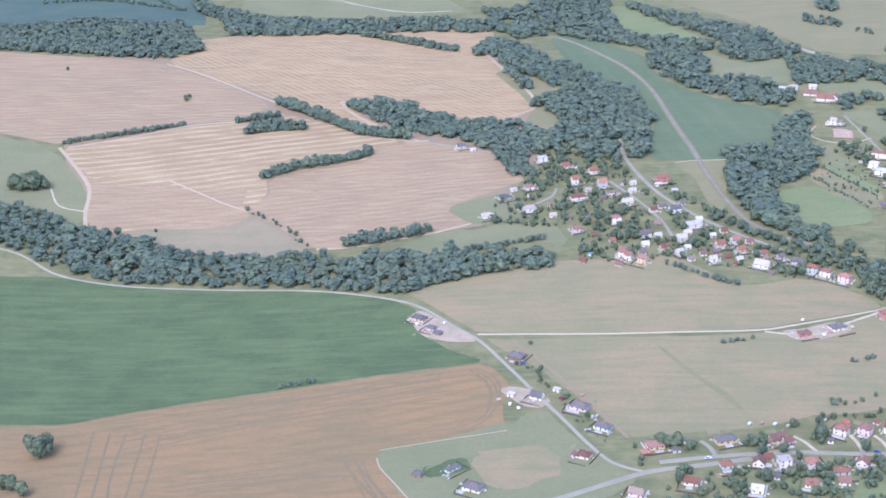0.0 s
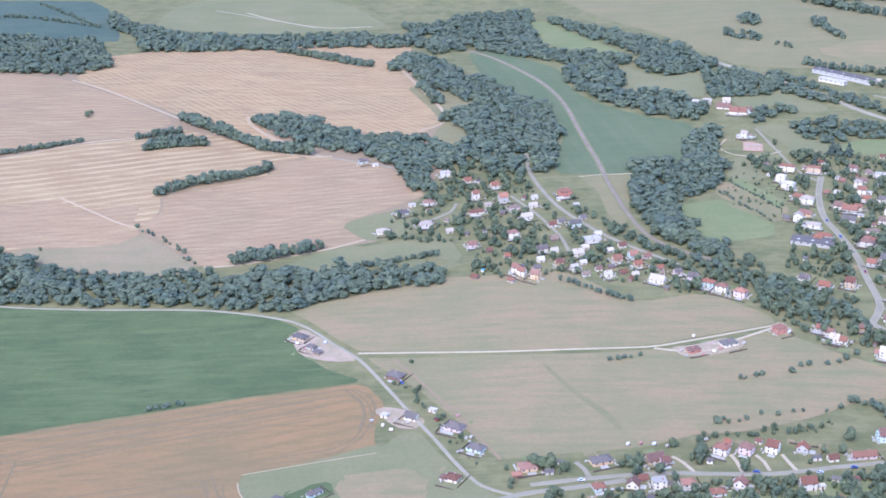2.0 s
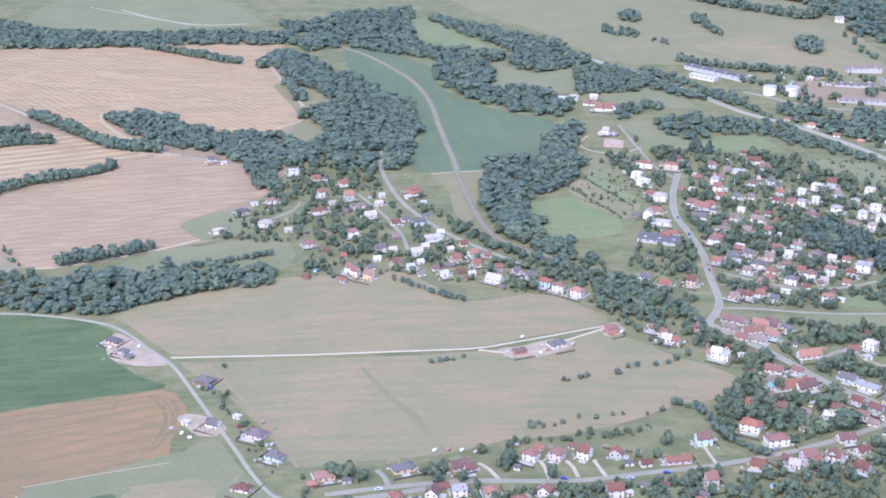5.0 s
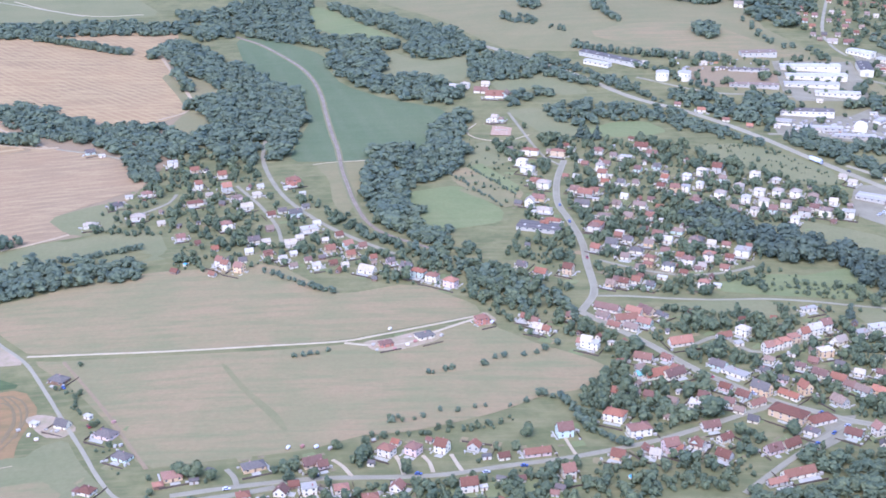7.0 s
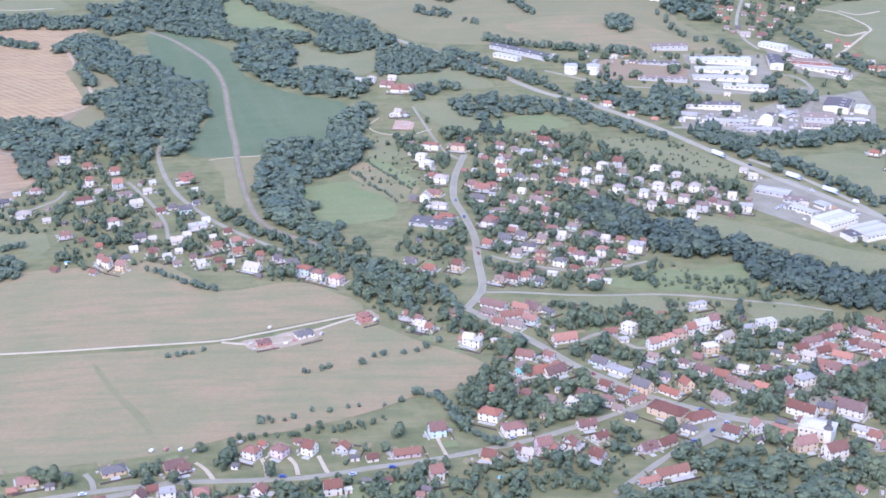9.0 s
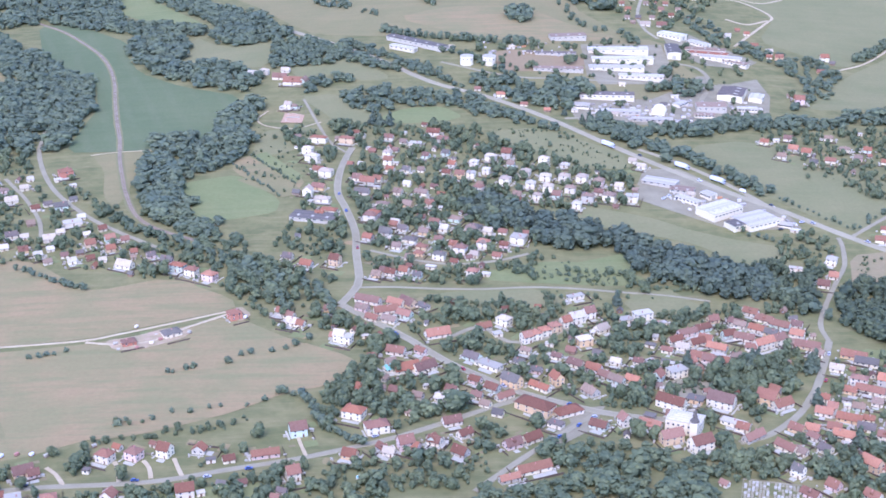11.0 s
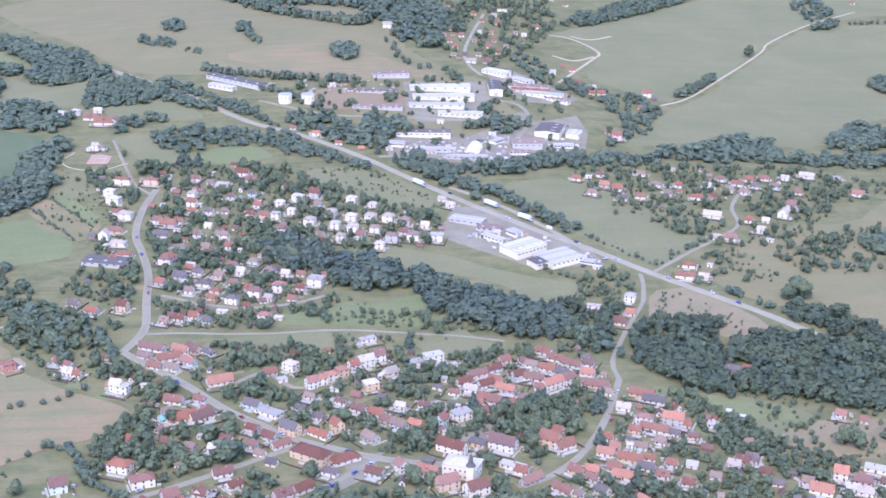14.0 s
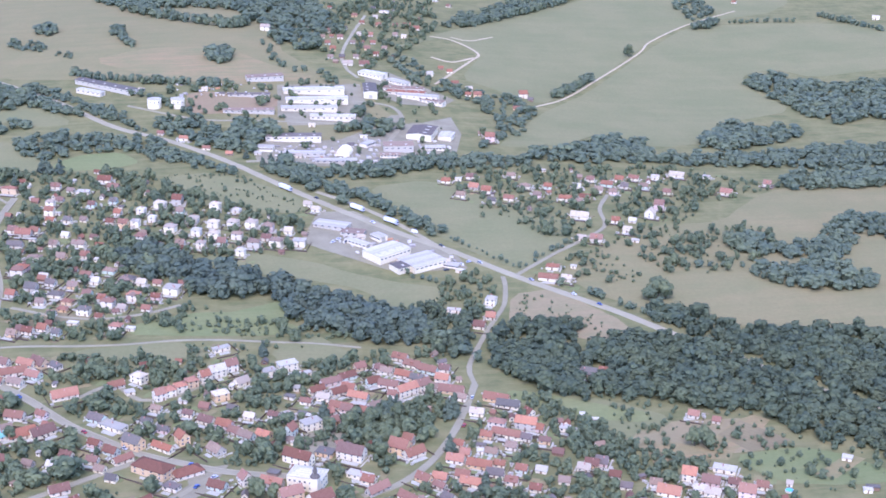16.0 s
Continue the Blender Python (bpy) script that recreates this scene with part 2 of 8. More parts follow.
# ---- tree shapes: crowns of leafy boughs round a dense heart, unit height ----
def leafy_shape(seed, boughs, leaves, leaf, radius=0.36, low=0.06, conifer=False, heart=1):
    """Boughs as small uneven solids, each clad in overlapping leaf clumps that face outward."""
    rng = random.Random(seed)
    if conifer:
        lobes = [(0.03 * rng.gauss(0, 1), 0.03 * rng.gauss(0, 1), 0.16 + 0.8 * k / boughs, 0.25 * (1 - k / boughs) + 0.035, 0.11) for k in range(boughs)]
    else:
        mid = (1 + low) / 2
        lobes = [(0, 0, mid - 0.03, radius * 0.8, (1 - low) * 0.42)]
        for k in range(boughs):
            a, r = k * 2.4 + rng.random(), radius * rng.uniform(0.35, 0.66)
            z = rng.uniform(low + 0.22, 0.84)
            r *= 1.15 - abs(z - 0.48) * 1.3
            size = radius * rng.uniform(0.45, 0.66)
            lobes.append((r * math.cos(a), r * math.sin(a), z, size, size * rng.uniform(0.75, 1.05)))
    verts, faces = [], []
    for k, (cx, cy, cz, rr, rz) in enumerate(lobes):
        b = bmesh.new()
        if k or not heart:
            made = bmesh.ops.create_cone(b, cap_ends=False, segments=5, radius1=0.8, radius2=0.75, depth=0.8)["verts"]
            tip, foot = b.verts.new((0.05, 0, 0.92)), b.verts.new((0, 0.05, -0.92))
            for v in made:
                for w in made:
                    if v.co.z * w.co.z > 0 and any(e.other_vert(v) is w for e in v.link_edges) and v.co.x * w.co.y - v.co.y * w.co.x > 0:
                        b.faces.new((v, w, tip) if v.co.z > 0 else (w, v, foot))
            bmesh.ops.triangulate(b, faces=b.faces[:])
        else:
            bmesh.ops.create_icosphere(b, subdivisions=1, radius=0.9)
        b.verts.index_update()
        base = len(verts)
        for v in b.verts:
            n = 1 + 0.45 * noise.noise(v.co * 2.3 + Vector((seed * 3.1 + cx * 9, k * 1.7, cz * 7)))
            verts.append((cx + v.co.x * rr * n, cy + v.co.y * rr * n, cz + v.co.z * rz * n))
        faces += [tuple(base + v.index for v in f.verts) for f in b.faces]
        b.free()
    weights = [l[3] ** 2 for l in lobes]
    made = tries = 0
    while made < leaves and tries < leaves * 6:
        tries += 1
        j = rng.choices(range(len(lobes)), weights)[0]
        cx, cy, cz, rr, rz = lobes[j]
        d = Vector((rng.gauss(0, 1), rng.gauss(0, 1), rng.gauss(0.35, 0.9))).normalized()
        g = rng.uniform(0.9, 1.08)
        c = Vector((cx + d.x * rr * g, cy + d.y * rr * g, cz + d.z * rz * g))
        if any(((c.x - o[0]) / o[3]) ** 2 + ((c.y - o[1]) / o[3]) ** 2 + ((c.z - o[2]) / o[4]) ** 2 < 0.72 for i, o in enumerate(lobes) if i != j):
            continue
        face = (d + Vector((rng.gauss(0, 0.3), rng.gauss(0, 0.3), rng.gauss(0.3, 0.3)))).normalized()
        u = face.cross(Vector((rng.gauss(0, 1), rng.gauss(0, 1), rng.gauss(0, 1)))).normalized()
        w = face.cross(u)
        p, q = leaf * rng.uniform(0.6, 1.25), leaf * rng.uniform(0.5, 1.0)
        base = len(verts)
        verts += [tuple(c - u * p), tuple(c - w * q - face * leaf * 0.3), tuple(c + u * p - face * leaf * 0.25), tuple(c + w * q)]
        faces += [(base, base + 1, base + 3), (base + 1, base + 2, base + 3)]
        made += 1
    return np.array(verts, np.float32), np.array(faces, np.int32)


def trunk_shape():
    verts, faces = [], []
    for z, r in ((-0.06, 0.035), (0.15, 0.024), (0.5, 0.014)):
        verts += [(r * math.cos(k * 1.0472), r * math.sin(k * 1.0472), z) for k in range(6)]
    for j in range(2):
        for k in range(6):
            a, b = j * 6 + k, j * 6 + (k + 1) % 6
            faces += [(a, b, b + 6), (a, b + 6, a + 6)]
    # three limbs
    for k in range(3):
        a = k * 2.09 + 0.4
        base = len(verts)
        c, s = math.cos(a), math.sin(a)
        verts += [(0.01 * c, 0.01 * s, 0.22), (-0.012 * s, 0.012 * c, 0.3), (0.2 * c, 0.2 * s, 0.5), (0.012 * s, -0.012 * c, 0.3)]
        faces += [(base, base + 1, base + 2), (base, base + 2, base + 3), (base + 1, base + 3, base + 2)]
    return np.array(verts, np.float32), np.array(faces, np.int32)


BROAD = [leafy_shape(k, 7, 210, 0.062, 0.36 + 0.02 * (k % 3)) for k in range(7)]
LIGHT = [leafy_shape(60 + k, 3, 42, 0.115, 0.35, heart=0) for k in range(8)]
FOREST = [leafy_shape(80 + k, 5, 80, 0.09, 0.37, 0.0, heart=0) for k in range(10)]
TINY = [leafy_shape(100 + k, 0, 14, 0.2, 0.4, 0.0, heart=0) for k in range(6)]
SHRUBS = [leafy_shape(40 + k, 2, 26, 0.14, 0.38, 0.0, heart=0) for k in range(6)]
FIRS = [leafy_shape(20 + k, 8, 170, 0.06, conifer=True, heart=0) for k in range(3)]
SPIRES = [leafy_shape(120 + k, 5, 70, 0.075, 0.23, 0.0, heart=0) for k in range(5)]
DISTANT = [leafy_shape(140 + k, 3, 48, 0.11, 0.37, 0.0, heart=0) for k in range(8)]
TRUNK = trunk_shape()


def raw_mesh(name, verts, tris, tint=None):
    me = bpy.data.meshes.new(name)
    me.vertices.add(len(verts))
    me.vertices.foreach_set("co", np.ascontiguousarray(verts, np.float32).ravel())
    me.loops.add(len(tris) * 3)
    me.loops.foreach_set("vertex_index", np.ascontiguousarray(tris, np.int32).ravel())
    me.polygons.add(len(tris))
    me.polygons.foreach_set("loop_start", np.arange(0, len(tris) * 3, 3, dtype=np.int32))
    me.update(calc_edges=True)
    if tint is not None:
        at = me.attributes.new("tint", "FLOAT", "POINT")
        at.data.foreach_set("value", np.ascontiguousarray(tint, np.float32))
    me.validate()
    return me


def scatter(name, spots, label, category, shapes, leaf, kind="stuff"):
    """Many trees or shrubs as one mesh: spots of x, y, height, spread."""
    rng = np.random.default_rng(len(spots) + int(abs(spots[0][0])) if spots else 1)
    V, T, tint, base = [], [], [], 0
    for x, y, h, wide in spots:
        some = shapes
        if shapes is LIGHT and h < 5.0:
            some = TINY if h < 3.0 else SHRUBS
        if y > 1250 and h >= 3.0:
            some = DISTANT
        elif shapes is FOREST and rng.random() < 0.25:
            some, h, wide = SPIRES, h * 1.15, wide * 0.9
        sv, sf = some[int(rng.integers(len(some)))]
        a = rng.random() * 6.283
        c, s = math.cos(a), math.sin(a)
        v = sv * np.array([h * wide, h * wide, h], np.float32)
        v = np.stack([v[:, 0] * c - v[:, 1] * s + x, v[:, 0] * s + v[:, 1] * c + y, v[:, 2] + float(ground_z(x, y)) - 0.05 * h], 1)
        V.append(v)
        T.append(sf + base)
        tint.append(np.full(len(v), rng.random(), np.float32))
        base += len(v)
    if not V:
        return None
    me = raw_mesh(name, np.concatenate(V), np.concatenate(T), np.concatenate(tint))
    me.materials.append(leaf)
    return tagged(new(name, me), label, category, kind=kind)


def wood(pts, label, space, low, high, kind):
    """A stand of trees of mixed age: groups of taller crowns, glades and slender spires among the broad ones."""
    rng = random.Random(int(pts[0][0] * 7 + pts[0][1]))
    xs, ys = [p[0] for p in pts], [p[1] for p in pts]
    spots = []
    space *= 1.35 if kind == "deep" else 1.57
    if min(ys) > 1250:
        space *= 1.1
    y = min(ys)
    while y < max(ys):
        x = min(xs) + rng.random() * space
        while x < max(xs):
            px, py = x + rng.uniform(-0.45, 0.45) * space, y + rng.uniform(-0.45, 0.45) * space
            if inside(px, py, pts) and free_spot(px, py, True) and -1300 < px < 1500 and py < 2600:
                age = 1 + 0.35 * noise.noise(Vector((px * 0.035, py * 0.035, 3.3)))
                spots.append((px, py, rng.uniform(low, high) * age * rng.choice((0.85, 0.95, 1.0, 1.15)), rng.uniform(1.5, 2.1)))
            x += space
        y += space * 0.88
    if kind in ("tall", "deep"):
        spots = [(x, y, h, w * 0.8) for x, y, h, w in spots]
    # leaf colour by stand: haze painted in for far woods, left out near
    return scatter("woodland", spots, label, "woodland", FOREST, {"broad": leaf_hazy, "deep": leaf_near, "tall": leaf_dark, "garden": leaf_garden}[kind])


# ---- the ground, one sheet out to the horizon ----
def axis_steps(lo, a, b, hi, fine):
    left = [a - (a - lo) * (k / 14) ** 2 for k in range(14, 0, -1)]
    right = [b + (hi - b) * (k / 14) ** 2 for k in range(1, 15)]
    return np.array(left + list(np.arange(a, b, fine)) + [b] + right)


gx, gy = axis_steps(-5200, -1300, 1500, 5200, 25.0), axis_steps(-3000, 450, 2300, 6500, 25.0)
GX, GY = np.meshgrid(gx, gy)
GZ = ground_z(GX, GY)
far = np.clip((GY - 2300) / 2500, 0, 1)
GZ = GZ + 140 * far ** 1.3
idx = np.arange(GX.size).reshape(GX.shape)
quads = np.stack([idx[:-1, :-1], idx[:-1, 1:], idx[1:, 1:], idx[1:, :-1]], -1).reshape(-1, 4)
ground = mesh_ob("ground", np.stack([GX.ravel(), GY.ravel(), GZ.ravel()], 1).tolist(), quads.tolist(), grass_mat, smooth=True)
tagged(ground, "rolling green countryside of grass and gardens", "ground", kind="structure")

# ---- fields and meadows ----
field("crop_field", crop_green, [(-823, 986), (-692, 983), (-649, 987), (-590, 973), (-515, 963), (-412, 951), (-349, 929), (-323, 906), (-334, 895), (-307, 853), (-291, 834), (-264, 816), (-297, 810), (-352, 800), (-407, 785), (-465, 772), (-521, 752), (-548, 738), (-596, 736), (-698, 729)], "dense dark green crop field with paler streaks", 0.25, 1)
field("ripe_field", wheat, [(-695, 722), (-594, 732), (-551, 735), (-520, 750), (-465, 769), (-406, 783), (-352, 797), (-296, 807), (-264, 813), (-245, 780), (-249, 748), (-247, 729), (-243, 716), (-286, 706), (-325, 694), (-324, 681), (-309, 655), (-291, 618), (-286, 573), (-616, 565)], "ripe orange-tan grain field with tramlines", 0.2, 1)
field("dry_pasture", meadow_mid, [(503, 1006), (561, 1055), (607, 1092), (673, 1098), (734, 1167), (776, 1190), (938, 1179), (740, 847), (597, 895), (549, 930), (518, 963)], "broad dry pasture among woods and orchards", 0.11, 1)
field("meadow", meadow_green, [(-324, 691), (-286, 704), (-243, 714), (-235, 736), (-220, 743), (-207, 716), (-188, 686), (-168, 662), (-161, 652), (-178, 633), (-205, 617), (-281, 584), (-291, 618), (-309, 655)], "mown green meadow beside the village road", 0.2, 1)
field("fallow_plot", meadow_tan, [(-267, 680), (-242, 691), (-220, 698), (-205, 659), (-226, 651), (-250, 641)], "bare brownish hay plot in the meadow", 0.3, 1)
field("crop_plot", crop_green, [(-295, 669), (-283, 677), (-268, 682), (-263, 666), (-278, 660), (-290, 656)], "small dark green crop plot", 0.3, 1)
field("hay_meadow", meadow_tan, [(-270, 853), (-248, 849), (-178, 848), (-116, 848), (-61, 854), (-17, 868), (24, 887), (63, 849), (98, 826), (59, 788), (27, 766), (1, 749), (-32, 740), (-48, 733), (-79, 717), (-132, 709), (-169, 703), (-195, 753), (-231, 808)], "mown pale tan hay meadow with faint green strips", 0.15, 1)
field("hay_meadow", meadow_tan, [(-341, 942), (-303, 954), (-270, 970), (-215, 987), (-172, 988), (-124, 993), (-85, 945), (-70, 933), (-22, 951), (22, 913), (25, 897), (-26, 877), (-66, 860), (-159, 854), (-271, 860), (-295, 888), (-317, 917)], "mown pale tan hay meadow above the dirt road", 0.15, 1)
field("pasture", meadow_tan, [(-30, 797), (5, 819), (65, 849), (99, 825), (103, 807), (83, 788), (59, 780), (31, 759), (4, 746), (-22, 736), (-48, 733), (-62, 741)], "green pasture with scattered shrubs", 0.22, 1)
field("stubble_field", stubble_lines, [(-703, 1556), (-696, 1624), (-688, 1683), (-494, 1752), (-405, 1761), (-325, 1769), (-311, 1694), (-323, 1636), (-288, 1539), (-255, 1439), (-253, 1384), (-275, 1351), (-307, 1345), (-345, 1368), (-405, 1409), (-434, 1394), (-437, 1368), (-414, 1337), (-382, 1295), (-429, 1317), (-536, 1418), (-613, 1484)], "harvested pale stubble field on the hillside", 0.2, 1)
field("stubble_field", stubble_plain, [(-1184, 1664), (-933, 1611), (-722, 1563), (-696, 1544), (-610, 1473), (-539, 1402), (-568, 1348), (-621, 1338), (-729, 1270), (-814, 1303), (-1039, 1378)], "harvested pinkish stubble field, nearly bare", 0.2, 1)
field("stubble_field", stubble_rows, [(-727, 1265), (-676, 1295), (-619, 1328), (-567, 1343), (-531, 1376), (-483, 1349), (-378, 1287), (-421, 1260), (-408, 1234), (-459, 1214), (-505, 1194), (-495, 1155), (-506, 1119), (-557, 1088), (-612, 1071), (-651, 1087), (-675, 1172), (-728, 1255)], "harvested stubble field with curved swath rows", 0.2, 1)
field("stubble_field", stubble_plain, [(-413, 1269), (-355, 1286), (-283, 1238), (-253, 1181), (-267, 1156), (-323, 1108), (-296, 1072), (-326, 1056), (-378, 1039), (-420, 1030), (-436, 1042), (-465, 1076), (-493, 1111), (-512, 1122), (-492, 1155), (-502, 1191), (-458, 1211), (-407, 1231)], "harvested pinkish stubble field beside the hamlet", 0.21, 1)
field("stubble_field", stubble_plain, [(-718, 1233), (-657, 1173), (-605, 1187), (-564, 1158), (-518, 1176), (-514, 1131), (-500, 1106), (-519, 1085), (-576, 1081), (-624, 1084), (-653, 1092), (-674, 1174)], "harvested stubble field, raked bare", 0.24, 1)
field("stubble_field", stubble_dark, [(-643, 1075), (-556, 1087), (-504, 1110), (-465, 1073), (-434, 1033), (-458, 1014), (-542, 1033), (-612, 1060)], "grazed dry field above the tree belt", 0.2, 1)
field("pasture", meadow_green, [(-1029, 1358), (-811, 1296), (-736, 1257), (-673, 1162), (-651, 1087), (-711, 1118), (-747, 1127), (-924, 1148)], "green hillside pasture with a footpath", 0.2, 1)
field("valley_field", valley_green, [(-249, 1724), (-216, 1564), (-172, 1457), (-140, 1433), (-126, 1340), (-132, 1279), (-136, 1219), (-93, 1214), (-58, 1214), (-41, 1234), (-14, 1237), (-7, 1306), (6, 1357), (-53, 1399), (-102, 1462), (-126, 1547), (-130, 1601), (-200, 1707)], "deep green valley crop field along the railway", 0.2, 1)
field("meadow", meadow_bright, [(-171, 1884), (-146, 1861), (-101, 1764), (-42, 1639), (-75, 1645), (-122, 1702), (-164, 1764)], "bright green meadow among trees", 0.15, 1)
field("meadow", meadow_green, [(-57, 1601), (-38, 1563), (-7, 1535), (33, 1561), (28, 1451), (-18, 1460), (-66, 1493)], "pale green meadow among trees", 0.15, 1)
field("meadow", meadow_green, [(47, 1438), (92, 1480), (119, 1456), (150, 1388), (115, 1386), (96, 1412), (60, 1403)], "pale green meadow beside the main road", 0.15, 1)
field("meadow", meadow_green, [(59, 1346), (94, 1351), (115, 1308), (129, 1283), (130, 1256), (98, 1257), (78, 1306)], "pale green meadow by the sports ground", 0.15, 1)
field("meadow", meadow_bright, [(132, 1279), (157, 1301), (190, 1303), (208, 1273), (184, 1260), (140, 1260)], "bright green meadow behind the village", 0.15, 1)
field("meadow", meadow_green, [(24, 1251), (73, 1263), (76, 1217), (53, 1197), (23, 1185)], "short green grass of the sports ground", 0.15, 1)
field("meadow", meadow_bright, [(-33, 1129), (-15, 1138), (13, 1147), (32, 1116), (49, 1088), (46, 1063), (17, 1053), (-5, 1047), (-19, 1052), (-17, 1085), (-29, 1117)], "bright green meadow beside the river trees", 0.19, 1)
field("clearing", meadow_mid, [(-310, 1551), (-265, 1531), (-213, 1446), (-245, 1433), (-243, 1407), (-225, 1364), (-221, 1312), (-230, 1282), (-262, 1317), (-258, 1359), (-253, 1388), (-269, 1443)], "dry pale clearing between stubble and wood", 0.24, 1)
field("dry_verge", meadow_mid, [(-113, 1211), (-93, 1213), (-63, 1213), (-67, 1180), (-71, 1120), (-76, 1082), (-89, 1108), (-96, 1168)], "dry grass beside the railway crossing", 0.19, 1)
field("stubble_field", stubble_plain, [(-385, 1300), (-329, 1262), (-290, 1237), (-263, 1187), (-253, 1169), (-294, 1133), (-322, 1111), (-314, 1086), (-298, 1076), (-320, 1055)], "harvested pinkish stubble headland beside the hamlet", 0.26, 0)
field("allotments", meadow_tan, [(8, 1183), (33, 1198), (68, 1131), (60, 1101), (40, 1111), (8, 1155)], "striped allotment gardens", 0.15, 1)
field("meadow", meadow_mid, [(-142, 2030), (100, 2114), (423, 2083), (361, 1660), (410, 1512), (310, 1494), (231, 1532), (141, 1539), (74, 1563), (45, 1618), (-7, 1753), (-73, 1865)], "dry pale pasture on the far hillside", 0.15, 1)
field("bare_slope", meadow_tan, [(160, 1614), (223, 1659), (308, 1655), (345, 1580), (400, 1521), (304, 1493), (231, 1528)], "dry brown slope above the works", 0.25, 1)
field("meadow", meadow_green, [(534, 1307), (556, 1349), (614, 1435), (690, 1521), (820, 1701), (921, 1821), (1067, 1818), (1268, 1737), (1174, 1578), (1048, 1575), (979, 1565), (950, 1611), (899, 1591), (886, 1528), (904, 1451), (805, 1414), (765, 1344), (696, 1323), (683, 1351), (653, 1368), (605, 1324)], "large smooth green hillside meadow", 0.15, 1)
field("meadow", meadow_green, [(497, 1665), (569, 1756), (800, 1972), (1012, 2094), (1203, 2112), (1088, 1882), (926, 1836), (818, 1717), (687, 1531), (616, 1462), (586, 1512), (553, 1548), (601, 1652), (580, 1740)], "smooth green hillside meadow above the track", 0.17, 1)
field("meadow", meadow_mid, [(661, 1081), (695, 1126), (730, 1159), (768, 1173), (823, 1174), (931, 1168), (864, 1056), (808, 1076), (768, 1075), (733, 1045), (708, 1044), (684, 1055)], "dry pale meadow among woods", 0.15, 1)
field("meadow", meadow_mid, [(532, 962), (557, 991), (591, 1010), (617, 995), (638, 981), (638, 955), (659, 938), (689, 928), (720, 914), (769, 896), (741, 849), (696, 868), (634, 884), (600, 902), (594, 918), (570, 932), (550, 935)], "dry pale meadow below the orchard", 0.15, 1)
field("meadow", meadow_green, [(392, 1194), (449, 1212), (508, 1165), (537, 1130), (540, 1084), (535, 1059), (479, 1006), (456, 1036), (424, 1089), (404, 1153)], "green meadow beside the main road", 0.15, 1)
field("orchard_ground", stubble_dark, [(458, 969), (491, 975), (528, 910), (511, 880), (474, 902), (442, 915)], "dry brown orchard slope", 0.17, 1)
field("meadow", meadow_green, [(241, 1058), (273, 1069), (329, 1040), (350, 1019), (380, 999), (418, 983), (403, 931), (372, 952), (354, 990), (309, 1015), (262, 1030)], "green meadow behind the factory", 0.15, 1)
field("meadow", meadow_bright, [(192, 948), (217, 960), (241, 965), (276, 960), (295, 942), (309, 929), (283, 923), (245, 927), (215, 931), (192, 935)], "bright green strip by the stream", 0.2, 1)
field("meadow", meadow_green, [(152, 915), (218, 924), (246, 904), (225, 892), (183, 884), (154, 893)], "grass strip inside the village", 0.15, 1)
field("meadow", meadow_green, [(278, 903), (314, 918), (338, 881), (320, 861), (291, 866)], "grass strip behind the houses", 0.15, 1)
field("meadow", meadow_green, [(218, 1231), (269, 1243), (332, 1179), (334, 1140), (283, 1141), (237, 1182)], "grassy orchard above the white houses", 0.15, 1)
field("meadow", meadow_green, [(420, 830), (473, 812), (512, 779), (483, 749), (454, 774), (421, 808)], "grass slope below the wood", 0.15, 1)
field("bare_slope", stubble_dark, [(460, 773), (511, 776), (556, 772), (565, 734), (494, 731), (477, 723), (481, 743)], "dry brown garden slope", 0.15, 1)
field("meadow", meadow_bright, [(524, 729), (565, 734), (587, 723), (606, 699), (615, 684), (575, 686), (540, 696)], "green garden strips below the wood", 0.15, 1)
field("meadow", meadow_green, [(-361, 1022), (-293, 1019), (-231, 1013), (-277, 1068), (-223, 1066), (-208, 1023), (-231, 1007), (-203, 1011), (-297, 1061), (-330, 1053)], "green slope between hedges", 0.16, 1)
field("meadow", meadow_green, [(-360, 1016), (-338, 1034), (-282, 1063), (-238, 1070), (-208, 1020), (-232, 1031), (-288, 1013)], "green meadow between hedges", 0.17, 1)
field("meadow", meadow_green, [(-323, 1108), (-287, 1133), (-261, 1135), (-249, 1094), (-277, 1065), (-298, 1073)], "green garden meadow of the hamlet", 0.22, 1)
field("meadow", meadow_green, [(-686, 1872), (-684, 1953), (-648, 2038), (-481, 2041), (-421, 1975), (-359, 1861), (-416, 1834), (-460, 1826), (-517, 1808), (-594, 1815), (-641, 1819)], "far green meadow", 0.15, 1)
field("young_plantation", crop_dark, [(-1350, 1989), (-828, 2022), (-769, 1944), (-700, 1754), (-731, 1753), (-989, 1753), (-1207, 1709)], "far dark green plantation", 0.15, 1)
field("meadow", meadow_bright, [(-101, 658), (-27, 668), (34, 682), (64, 682), (68, 653), (3, 621)], "green gardens below the village street", 0.15, 1)
field("yard", paving_mat, [(306, 1273), (401, 1271), (480, 1273), (504, 1339), (500, 1383), (465, 1377), (440, 1320), (408, 1300), (355, 1297), (309, 1304)], "grey paved works yard", 0.2, 0)
field("yard", paving_mat, [(349, 1484), (433, 1501), (429, 1445), (407, 1368), (345, 1363), (343, 1416)], "grey paved works yard", 0.2, 0)
field("yard", paving_mat, [(343, 1140), (372, 1140), (436, 1039), (438, 1018), (386, 1013), (337, 1063), (322, 1080)], "grey asphalt factory yard", 0.2, 0)
